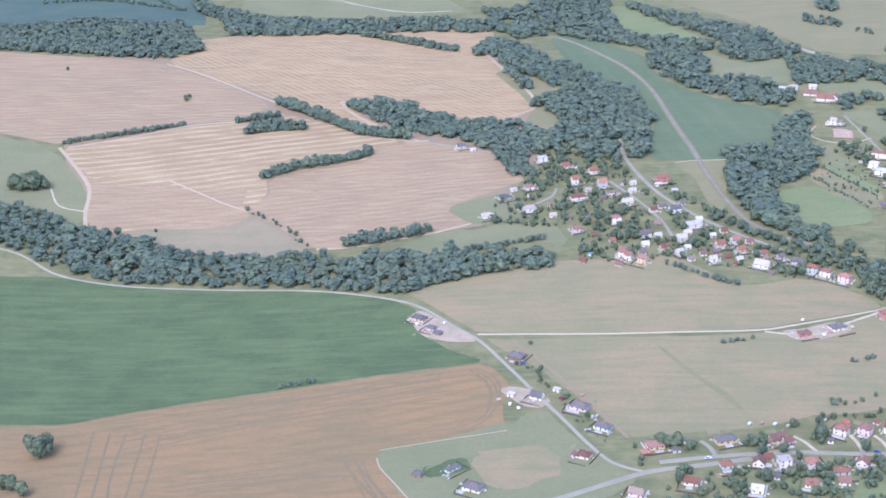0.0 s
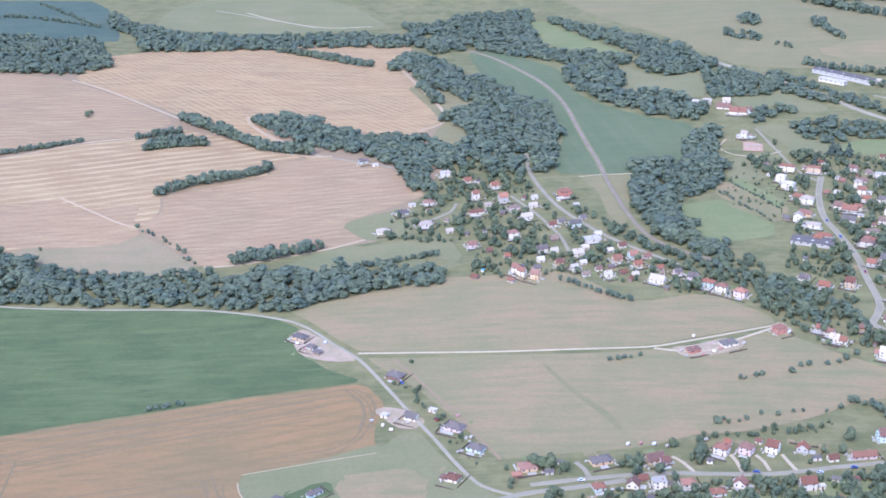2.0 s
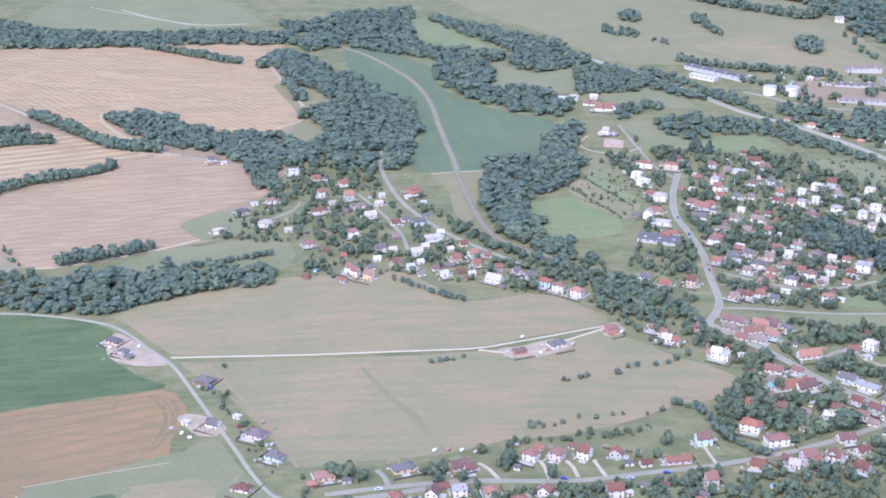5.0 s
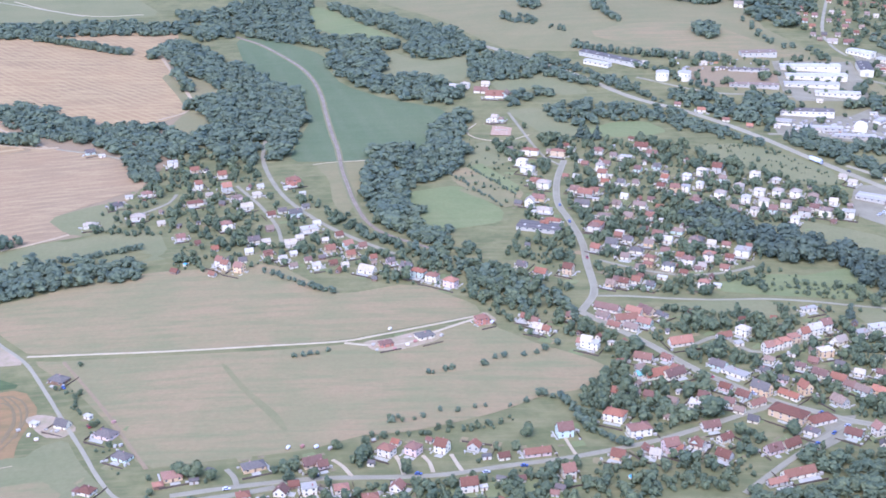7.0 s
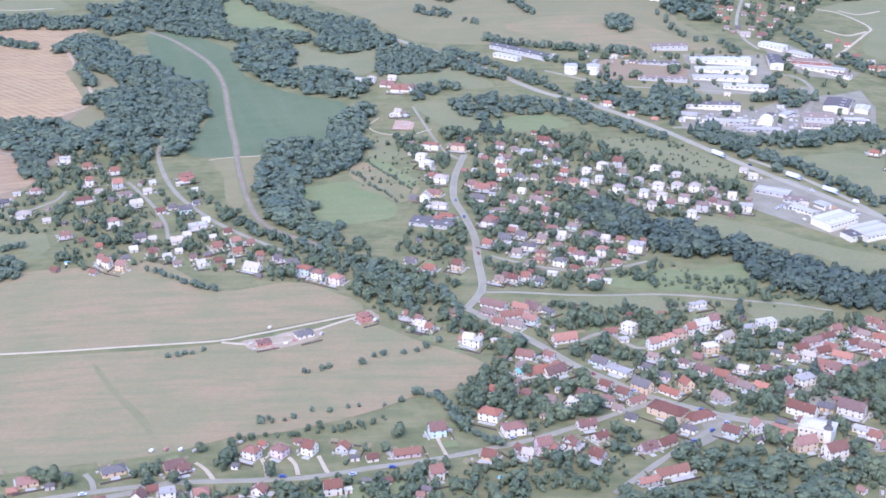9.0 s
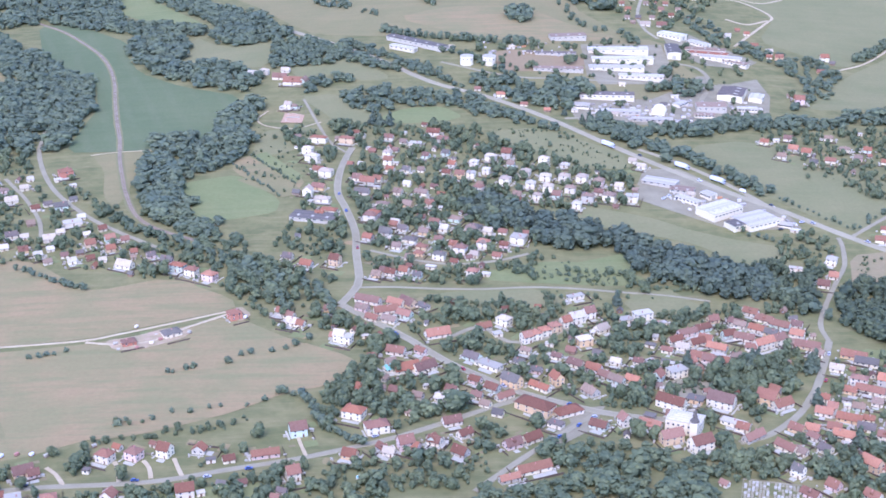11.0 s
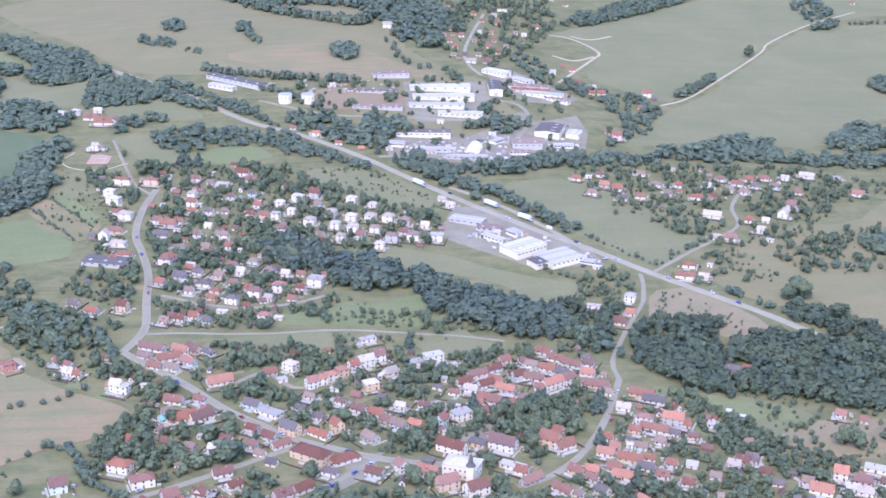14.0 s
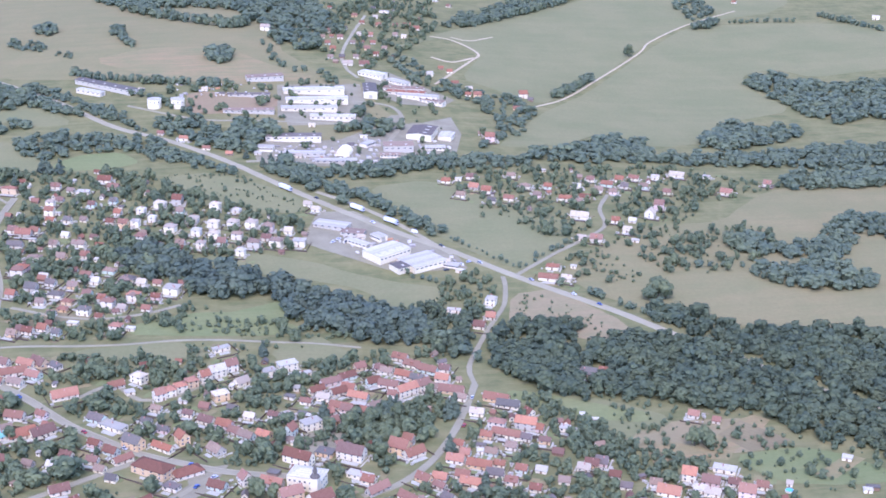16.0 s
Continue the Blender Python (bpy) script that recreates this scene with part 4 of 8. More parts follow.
def box_data(name, w, d, h, mat):
    me = bpy.data.meshes.new(name)
    bm = bmesh.new()
    bmesh.ops.create_cube(bm, size=1.0)
    for v in bm.verts:
        v.co = Vector((v.co.x * w, v.co.y * d, (v.co.z + 0.5) * h))
    bmesh.ops.bevel(bm, geom=bm.edges[:], offset=min(w, d, h) * 0.06, segments=1, affect="EDGES")
    bm.to_mesh(me)
    bm.free()
    me.materials.append(mat)
    return me


def window_data(w, h):
    """A casement standing proud of the wall: one moulded frame with its dark pane set back."""
    bm = bmesh.new()
    bmesh.ops.create_cube(bm, size=1.0)
    for v in bm.verts:
        v.co = Vector((v.co.x * w, v.co.y * 0.16 - 0.02, (v.co.z + 0.5) * h))
    bm.normal_update()
    front = [f for f in bm.faces if f.normal.y < -0.9]
    bmesh.ops.inset_region(bm, faces=front, thickness=0.1)
    for f in front:
        f.material_index = 1
        for v in f.verts:
            v.co.y += 0.05
    me = bpy.data.meshes.new("window")
    bm.to_mesh(me)
    bm.free()
    me.materials.append(frame_white)
    me.materials.append(glass_dark)
    return me


WINDOW = window_data(1.15, 1.25)
WIDE_WINDOW = window_data(2.2, 1.0)
DOOR = box_data("door", 1.0, 0.16, 2.05, door_wood)
CHIMNEY = box_data("chimney", 0.6, 0.6, 1.5, brick_red)
HOUSE_SPOTS, YARDS = [], []
SIDES = ((0, -1, 0), (1, 0, 90), (0, 1, 180), (-1, 0, 270))


def slab_roof(kind, w, d, h, rise):
    """Roof with thickness and overhang; w along the ridge."""
    o, t = 0.4, 0.2
    a, b = w / 2 + o, d / 2 + o
    drop = o * rise / (d / 2)
    z0, z1 = h - drop, h + rise
    if kind == "g":
        top = [(-a, -b, z0), (a, -b, z0), (a, 0, z1), (-a, 0, z1), (a, b, z0), (-a, b, z0)]
        tops = [(0, 1, 2, 3), (3, 2, 4, 5)]
        rim = [0, 1, 2, 4, 5, 3]
    else:
        r = max(a - b, 0.2)
        top = [(-a, -b, z0), (a, -b, z0), (a, b, z0), (-a, b, z0), (-r, 0, z1), (r, 0, z1)]
        tops = [(0, 1, 5, 4), (1, 2, 5), (2, 3, 4, 5), (3, 0, 4)]
        rim = [0, 1, 2, 3]
    n = len(top)
    verts = [(x, y, z + t) for x, y, z in top] + top
    faces = list(tops) + [tuple(reversed([i + n for i in f])) for f in tops]
    for i, j in zip(rim, rim[1:] + rim[:1]):
        faces.append((j, i, i + n, j + n))
    return verts, faces


COLOUR_OF = {"white": "white", "cream": "cream", "grey": "grey", "ochre": "ochre", "pink": "pale pink", "green": "pale green", "brick": "bare brick", "timber": "brown timber"}


def house(x, y, heading, w, d, code, wall=None):
    kind, colour, storeys = code[0], code[1], int(code[2])
    rng = random.Random(int(x * 31 + y * 17))
    small = w * d < 30
    if not small and y < 1000:
        w, d = w * 0.9, d * 0.9
    z = float(ground_z(x, y))
    heading += rng.uniform(-4, 4)
    HOUSE_SPOTS.append((x, y, max(w, d) / 2))
    if not small and y < 1400:
        YARDS.append((x, y, heading, w / 2, d / 2))
    if wall is None:
        wall = rng.choice(("white", "white", "white", "cream", "cream", "grey", "ochre", "pink", "green")) if not small else rng.choice(("white", "grey", "timber", "cream"))
        if colour in "wp":
            wall = rng.choice(("white", "white", "cream"))
    h = (2.1 if small else 2.5) + (storeys - 1) * 2.3
    rise = {"g": 0.47, "h": 0.25, "f": 0.0}[kind] * min(w, d) * rng.uniform(0.9, 1.12)
    roof_word, roof_mat = ROOFS[colour]
    shape = {"g": "gabled", "h": "hipped", "f": "flat"}[kind]
    name = "house" if storeys == 2 else ("cottage" if kind == "g" else "bungalow")
    if storeys == 1 and w > 1.75 * d:
        name = "barn"
    if small:
        name = "garage" if kind == "f" else "shed"
    lead = "small" if small else ("two-storey" if storeys == 2 else "single-storey")
    root = tagged(new(name), f"{lead} {COLOUR_OF[wall]} {name} with a {shape} {roof_word} roof", name, "village " + name + "s")
    root.matrix_basis = pose(x, y, z, 0, 0, heading)
    # walls, gable ends included, footed below the ground
    a, b, f = w / 2, d / 2, -0.9
    verts = [(-a, -b, f), (a, -b, f), (a, b, f), (-a, b, f), (-a, -b, h), (a, -b, h), (a, b, h), (-a, b, h)]
    faces = [(0, 1, 5, 4), (2, 3, 7, 6)]
    if kind == "g":
        verts += [(-a, 0, h + rise - 0.02), (a, 0, h + rise - 0.02)]
        faces += [(1, 2, 6, 9, 5), (3, 0, 4, 8, 7)]
    else:
        faces += [(1, 2, 6, 5), (3, 0, 4, 7), (4, 5, 6, 7)]
    mesh_ob("wall", verts, faces, WALLS[wall], root)
    if kind == "f":
        bm = bmesh.new()
        bmesh.ops.create_cube(bm, size=1.0)
        for v in bm.verts:
            v.co = Vector((v.co.x * (w + 0.6), v.co.y * (d + 0.6), h + 0.16 + v.co.z * 0.34))
        top = [q for q in bm.faces if q.normal.z > 0.9]
        r = bmesh.ops.inset_region(bm, faces=top, thickness=0.35)
        for q in top:
            for v in q.verts:
                v.co.z -= 0.12
        roof = part("roof", bm, roof_mat, root)
    else:
        rv, rf = slab_roof(kind, w, d, h, rise)
        roof = mesh_ob("roof", rv, rf, roof_mat, root)
    if not small:
        ch = new("chimney", CHIMNEY)
        ch.parent = roof
        zc = h + (rise * 0.55 if kind != "f" else 0.1)
        ch.location = (w * rng.uniform(-0.25, 0.25), d * rng.choice((-0.14, 0.14)), zc)
        if kind == "g" and storeys == 1 and rng.random() < 0.14:
            dorm = mesh_ob("dormer", [(-0.9, -b * 0.75, h), (0.9, -b * 0.75, h), (0.9, -b * 0.75, h + rise * 0.75), (-0.9, -b * 0.75, h + rise * 0.75), (-0.9, 0, h + rise * 0.8), (0.9, 0, h + rise * 0.8), (-0.9, 0, h), (0.9, 0, h)],
                           [(0, 1, 2, 3), (3, 2, 5, 4), (1, 7, 5, 2), (6, 0, 3, 4)], roof_mat, roof)
    # openings on every side, more on the long fronts
    far = y > 980
    for sx, sy, turn in SIDES:
        toward = math.sin(radians(heading + turn - 90))
        long_side = sy != 0
        reach = w if long_side else d
        n = 1 if small or far else (max(2, min(4, int(reach / 3.2))) if toward < 0.35 else 1)
        if (small or far) and toward > 0.1:
            continue
        for level in range(storeys):
            for k in range(n):
                if small and k:
                    break
                u = (k + 0.5) / n * reach - reach / 2
                door_here = level == 0 and k == n // 2 and turn == 0
                ob = new("door" if door_here else "window", DOOR if door_here else WINDOW)
                ob.parent = root
                zz = 0.0 if door_here else (1.0 if not small else 0.85) + level * 2.3
                px, py = (u, sy * b) if long_side else (sx * a, u)
                ob.matrix_basis = pose(px, py, zz, 0, 0, turn)
    return root


def hall(x, y, heading, w, d, h, roof_key, wall="white", pitch=0.1, bays=6, label=""):
    """An industrial hall: walls, low roof, ribbon windows, gates and roof lights."""
    z = float(ground_z(x, y))
    HOUSE_SPOTS.append((x, y, min(w, d) / 2 + 4))
    root = tagged(new("industrial_hall"), label or f"long {COLOUR_OF[wall]} industrial hall with a low {ROOFS[roof_key][0]} roof", "hall", "industrial halls")
    root.matrix_basis = pose(x, y, z, 0, 0, heading)
    a, b, f = w / 2, d / 2, -1.5
    rise = pitch * d / 2
    verts = [(-a, -b, f), (a, -b, f), (a, b, f), (-a, b, f), (-a, -b, h), (a, -b, h), (a, b, h), (-a, b, h), (-a, 0, h + rise), (a, 0, h + rise)]
    mesh_ob("wall", verts, [(0, 1, 5, 4), (2, 3, 7, 6), (1, 2, 6, 9, 5), (3, 0, 4, 8, 7)], WALLS[wall], root)
    rv, rf = slab_roof("g", w, d, h, rise)
    roof = mesh_ob("roof", rv, rf, ROOFS[roof_key][1], root)
    for k in range(max(2, bays // 2)):
        u = (k + 0.5) / max(2, bays // 2) * w - a
        sk = mesh_ob("roof_light", [(u - 1, -b * 0.6, h + rise * 0.4 + 0.3), (u + 1, -b * 0.6, h + rise * 0.4 + 0.3), (u + 1, -b * 0.25, h + rise * 0.75 + 0.45), (u - 1, -b * 0.25, h + rise * 0.75 + 0.45),
                                   (u - 1, -b * 0.6, h), (u + 1, -b * 0.6, h), (u + 1, -b * 0.25, h), (u - 1, -b * 0.25, h)],
                     [(0, 1, 2, 3), (4, 5, 1, 0), (5, 6, 2, 1), (6, 7, 3, 2), (7, 4, 0, 3)], concrete, roof)
    for side, turn in ((-1, 0), (1, 180)):
        for k in range(bays):
            u = (k + 0.5) / bays * w - a
            ob = new("window", WIDE_WINDOW)
            ob.parent = root
            ob.matrix_basis = pose(u, side * b, h * 0.55, 0, 0, turn)
    gate = new("gate", box_data("gate", 3.6, 0.2, 3.4, concrete))
    gate.parent = root
    gate.matrix_basis = pose(a, 0, 0, 0, 0, 90)
    return root

# ---- houses, street by street ----
house(-243, 820, -29, 12.5, 9.4, "hd1", "timber")
house(-226, 759, -27, 9.4, 7, "gd1")
house(-244, 763, -28, 4.7, 3.9, "fw1")
house(-213, 768, -28, 4.7, 3.1, "fw1")
house(-197, 744, -27, 13.3, 9.4, "hd1")
house(-182, 716, -26, 11.7, 7.8, "hd1")
house(-194, 680, -25, 9.4, 7.8, "hb1")
house(-199, 681, -25, 4.7, 4.7, "hb1")
house(-321, 890, -32, 12.5, 7.8, "hd1")
house(-310, 872, -32, 7.8, 5.5, "hd1")
house(-304, 863, -32, 6.2, 4.7, "fd1")
house(-260, 643, -26, 13.3, 9.4, "hd1")
house(-275, 666, 44, 10.9, 4.7, "hd1")
house(-296, 660, -27, 6.2, 4.7, "hd1")
house(-150, 692, 20, 11.7, 9.4, "ho1", "ochre")
house(-156, 683, 19, 5.5, 4.7, "ho1")
house(-106, 699, 20, 14, 8.6, "hd1", "ochre")
house(-74, 701, 21, 11.7, 7.8, "gb1", "ochre")
house(-68, 698, 21, 6.2, 6.2, "gb1")
house(-13, 862, 25, 12.5, 9.4, "hd1", "white")
house(-38, 851, 24, 9.4, 7, "hb1", "brick")
house(25, 883, 25, 8.6, 7.8, "hr2", "brick")
house(-33, 711, -31, 9.4, 7.8, "hr2")
house(-18, 712, -31, 8.6, 7.8, "hr2")
house(-2, 714, -31, 7.8, 7.8, "gb2")
house(16, 716, 73, 6.2, 7.8, "gr1")
house(-28, 722, -31, 4.7, 3.9, "gr1")
house(-9, 724, -31, 3.9, 3.1, "gb1")
house(51, 709, 15, 16.4, 5.5, "gr1")
house(32, 705, 15, 6.2, 4.7, "gb1")
house(68, 732, 16, 10.1, 7.8, "gb2")
house(-88, 671, 75, 7, 7.8, "gb1")
house(-73, 671, 13, 8.6, 7, "fw2")
house(-56, 673, 13, 8.6, 7.8, "ho1")
house(-26, 673, 71, 7, 7.8, "gr1")
house(-40, 663, 13, 9.4, 7, "hr1")
house(12, 672, 14, 10.1, 7.8, "gb2")
house(20, 672, 14, 3.9, 3.1, "fw1")
house(-108, 668, 12, 7.8, 7, "hr1")
house(-82, 678, 13, 5.5, 4.7, "gb1")
house(99, 751, -28, 13.3, 9.4, "hr2", "white")
house(111, 734, 17, 14, 9.4, "hr2", "white")
house(126, 715, 16, 9.4, 7.8, "gr2")
house(141, 720, 66, 6.2, 7, "gr1")
house(96, 706, -27, 8.6, 7, "gb1")
house(114, 712, -54, 9.4, 5.5, "gb1")
house(66, 686, 15, 7.8, 8.6, "gr2")
house(104, 782, -29, 7, 5.5, "gr1")
house(96, 845, -30, 7.8, 7, "fw2")
house(60, 882, -31, 7.8, 5.5, "gr1")
house(67, 869, -31, 7, 5.5, "gr1")
house(89, 851, -30, 6.2, 4.7, "go1")
house(-165, 993, -31, 6.5, 5.8, "gr2")
house(-160, 986, -31, 6.5, 5.8, "gr2")
house(-149, 980, -31, 7.8, 7, "go2")
house(-168, 974, -31, 5.5, 3.9, "gr1")
house(-55, 971, -30, 13.3, 7.8, "gp1")
house(-18, 962, -30, 11.7, 7, "hr2")
house(-8, 954, -29, 9.4, 7, "hr2")
house(5, 945, -29, 10.1, 7.8, "ho2")
house(-27, 977, -30, 8.6, 5.8, "gd1")
house(-197, 983, -31, 5.5, 4.7, "gb1")
house(-321, 1264, 25, 8.6, 5.3, "gd1")
house(-308, 1254, 24, 5.3, 4, "fw1")
house(-238, 1219, 23, 8.6, 5.3, "fw2")
house(-248, 1149, 20, 8.6, 6.5, "ho1")
house(-262, 1144, 20, 5.8, 4.3, "fw1")
house(-269, 1126, 19, 10.1, 7.9, "hd1")
house(-246, 1098, 19, 11.5, 7.9, "hp1")
house(-282, 1085, 17, 10.1, 7.2, "hp1")
house(-216, 1202, 23, 7.2, 5, "gr1")
house(-206, 1160, 22, 5.8, 5.8, "gr2")
house(-190, 1187, 23, 7.2, 5.8, "gr1")
house(-181, 1150, 22, 7.9, 6.5, "go2")
house(-203, 1121, 21, 13, 6.5, "hb1")
house(-170, 1130, 22, 8.6, 5.8, "ht1")
house(-159, 1107, 21, 9.4, 6.5, "gp1")
house(-170, 1066, 20, 8.6, 7.2, "ho2")
house(-126, 1161, 23, 10.8, 8.6, "hr2", "brick")
house(-130, 1149, 23, 5.8, 4.3, "fw1")
house(-116, 1134, 23, 5, 3.6, "fw1")
house(-118, 1089, 22, 10.1, 5.8, "gd1")
house(-129, 1095, 22, 6.5, 4.3, "gd1")
house(-104, 1055, 21, 13, 7.9, "fw1")
house(-145, 1035, 20, 8.6, 5.8, "gd1")
house(-116, 1025, 21, 8.6, 5.8, "gp1")
house(-85, 1012, 21, 7.2, 6.5, "gr1")
house(-72, 1020, 22, 7.2, 5.8, "go1")
house(-135, 1031, 20, 5.8, 5, "gp1")
house(-99, 1065, 22, 5.8, 4.3, "gw1")
house(-146, 1013, 20, 5.8, 5, "gw1")
house(-119, 996, 20, 6.5, 5, "gw1")
house(-100, 993, 20, 5, 4.3, "gb1")
house(-69, 1001, 21, 6.5, 5, "gr1")
house(-72, 982, 21, 5, 4.3, "gp1")
house(-90, 997, 21, 5, 3.6, "gd1")
house(-112, 1006, 20, 5, 4.3, "gw1")
house(-52, 994, 22, 5, 4.3, "gr1")
house(-173, 1022, 19, 5, 4.3, "gr1")
house(-188, 1035, 19, 4.3, 3.6, "gb1")
house(78, 1219, -23, 13.9, 5.3, "hr2")
house(102, 1215, -22, 12.5, 5.3, "hr2")
house(69, 1193, -22, 8.6, 6.6, "hp2")
house(73, 1175, -22, 11.2, 6.6, "hw2")
house(115, 1226, -22, 5.9, 4.6, "gw1")
house(78, 1148, -21, 8.6, 5.3, "gr1")
house(84, 1139, -21, 10.8, 7.9, "hp2")
house(78, 1110, -20, 10.1, 5.8, "gr1")
house(70, 1098, 73, 6.5, 7.2, "gp2")
house(81, 1085, -19, 11.5, 7.2, "hp1")
house(86, 1062, -19, 12.2, 6.5, "hr1")
house(79, 1053, -19, 6.5, 5.8, "gr1")
house(117, 1120, -20, 12.2, 6.5, "gr1")
house(109, 1128, -20, 7.2, 5.8, "gr1")
house(125, 1124, -20, 6.5, 5.8, "gr1")
house(112, 1097, -19, 11.5, 5.8, "gd1")
house(135, 1160, -21, 7.3, 5.9, "gr2")
house(135, 1179, -21, 6.6, 5.9, "hp2")
house(117, 1045, -18, 9.4, 7.9, "hr2")
house(127, 1072, -19, 10.1, 5, "ht1")
house(160, 1204, -21, 9.9, 5.9, "fw1")
house(177, 1230, -21, 11.2, 6.6, "gb1")
house(184, 1212, -21, 9.2, 5.3, "gr1")
house(138, 1220, -22, 7.9, 4.6, "gr1")
house(123, 1189, -21, 5.9, 4, "gr1")
house(61, 1100, -20, 5.8, 4.3, "gd1")
house(50, 1313, -26, 5.9, 5.3, "gp2")
house(141, 1159, -20, 4, 3.3, "fw1")
house(124, 1107, -20, 5, 3.6, "fw1")
house(136, 1144, -25, 6.6, 5.3, "gr1")
house(158, 1093, -24, 10.1, 5.8, "gt1")
house(169, 1105, -24, 5.8, 4.3, "gb1")
house(187, 1153, -25, 5.9, 5.3, "gr1")
house(191, 1125, -24, 7.2, 5.8, "gr2")
house(200, 1127, -24, 6.5, 5.8, "fw2")
house(203, 1097, -24, 7.9, 7.2, "hr2")
house(220, 1164, -25, 9.2, 5.9, "hp2")
house(234, 1171, -25, 7.9, 6.6, "gb2")
house(226, 1113, -24, 8.6, 7.2, "hp2")
house(244, 1128, -24, 7.9, 7.2, "hp2")
house(263, 1156, -24, 7.9, 6.6, "hp2")
house(259, 1118, -24, 8.6, 6.5, "hp2")
house(245, 1103, -24, 7.2, 6.5, "hw2")
house(274, 1117, -24, 8.6, 6.5, "hp2")
house(258, 1096, -23, 7.9, 6.5, "hp2")
house(275, 1092, -23, 7.9, 6.5, "ht2")
house(288, 1115, -23, 8.6, 7.2, "hp2")
house(300, 1106, -23, 7.9, 7.2, "ht2")
house(286, 1075, -23, 9.4, 6.5, "ht2")
house(303, 1076, -23, 9.4, 7.9, "ht2")
house(320, 1073, -23, 9.4, 7.2, "fw2")
house(297, 1087, -23, 7.2, 5.8, "gb1")
house(279, 1147, -24, 6.6, 5.9, "hw1")
house(223, 1000, -22, 10.8, 7.2, "fw2")
house(196, 990, -22, 7.9, 6.5, "ht2")
house(191, 1023, -22, 8.6, 6.5, "ht1")
house(205, 1152, -25, 6.6, 5.3, "hw2")
house(181, 1134, -25, 6.5, 5, "gb1")
house(305, 1059, -22, 4.3, 2.9, "gb1")
house(119, 1049, -27, 9.4, 8.6, "hr2")
house(127, 1017, -26, 8.6, 7, "gd1")
house(144, 1003, -26, 10.1, 7, "hd1")
house(152, 990, -26, 8.6, 6.2, "hr1")
house(163, 971, -26, 9.4, 7, "hd2")
house(149, 978, -26, 7.8, 5.5, "hr1")
house(175, 992, -26, 6.2, 6.2, "gr1")
house(179, 982, -26, 9.4, 7.8, "hr2")
house(196, 991, -26, 9.4, 7.8, "ho2")
house(222, 998, -26, 11.7, 7.8, "fw2")
house(193, 1024, -26, 10.1, 7, "hd1")
house(211, 990, -26, 7, 5.5, "gb1")
house(184, 942, -25, 8.6, 7, "ho2")
house(137, 949, -25, 7, 6.2, "gr1")
house(128, 946, -25, 7.8, 6.2, "gb1")
house(123, 949, -25, 5.5, 5.5, "gb1")
house(156, 955, -25, 7, 3.9, "fw1")
house(164, 1032, -26, 7.8, 6.2, "gr1")
house(170, 1022, -26, 7, 6.2, "gw1")
house(180, 1040, -27, 9.4, 7, "ht1")
house(146, 1069, -27, 7.2, 5.8, "gt1")
house(155, 1044, -27, 6.2, 4.7, "gb1")
house(134, 1032, -27, 6.2, 4.7, "gr1")
house(111, 903, -32, 18.7, 7, "gr1")
house(122, 887, 16, 17.2, 7, "gr1")
house(137, 898, -50, 12.5, 7.8, "gb1")
house(134, 881, -32, 10.9, 7, "go1")
house(146, 893, -50, 10.9, 6.2, "fd1")
house(124, 873, -32, 10.9, 6.2, "gt1")
house(107, 891, -32, 9.4, 6.2, "gt1")
house(153, 852, 20, 17.2, 7.8, "go1")
house(129, 898, -32, 12.5, 6.2, "go1")
house(113, 876, -32, 9.4, 5.5, "gr1")
house(208, 843, 20, 7, 7, "go2")
house(214, 847, 20, 7.8, 7, "ho2")
house(221, 852, 20, 7.8, 7, "ho2")
house(228, 858, 20, 7.8, 7, "ho2")
house(236, 864, 20, 7, 7, "gr2")
house(244, 870, 19, 11.7, 7, "gw2")
house(253, 877, 19, 8.6, 7, "gr2")
house(197, 868, -43, 9.4, 7.8, "hp2")
house(244, 839, 19, 10.1, 7.8, "hp2", "ochre")
house(258, 857, 34, 9.4, 7, "gp1")
house(288, 874, 19, 13.3, 7.8, "fw2")
house(276, 870, 19, 9.4, 7, "fw1")
house(249, 905, 20, 12.5, 4.7, "fw1")
house(183, 861, 20, 10.9, 5.5, "gr1")
house(191, 852, 20, 5.5, 4.7, "fw1")
house(298, 864, 19, 7.8, 3.9, "fw1")
house(172, 820, -41, 11.7, 7, "gd1")
house(181, 810, -41, 18.7, 7.8, "fw1")
house(192, 786, -41, 13.3, 7.8, "gd2")
house(180, 780, -41, 9.4, 6.2, "gb1")
house(186, 770, 27, 12.5, 5.5, "gr1")
house(208, 781, -41, 14.8, 5.5, "gr1")
house(219, 788, -68, 8.6, 7, "gr2")
house(237, 775, -57, 10.9, 7.8, "gt1")
house(202, 756, -40, 24, 12, "hb2")
house(220, 752, 26, 18, 10, "hb1")
house(211, 737, -40, 9.4, 6.2, "fd1")
house(131, 806, 23, 17.2, 7.8, "gr1")
house(142, 807, 28, 15.6, 7.8, "gb1")
house(122, 815, 19, 6.2, 4.7, "gt1")
house(153, 741, 18, 11.7, 7, "gb1")
house(159, 727, 34, 9.4, 6.2, "gb1")
house(184, 715, 26, 10.9, 7, "gb1")
house(195, 721, 33, 12.5, 7, "gb1")
house(192, 689, 20, 21.1, 7, "gr1")
house(178, 679, 20, 12.5, 4.7, "go1")
house(155, 707, -39, 9.4, 7, "gb1")
house(141, 829, -41, 7.8, 4.7, "gr1")
house(145, 814, -41, 7, 5.5, "gr1")
house(244, 804, -42, 10.9, 6.2, "gr1")
house(234, 810, -42, 10.9, 6.2, "gb1")
house(249, 795, -42, 8.6, 5.5, "gr1")
house(255, 789, -42, 10.9, 6.2, "gt1")
house(265, 789, -42, 9.4, 6.2, "go1")
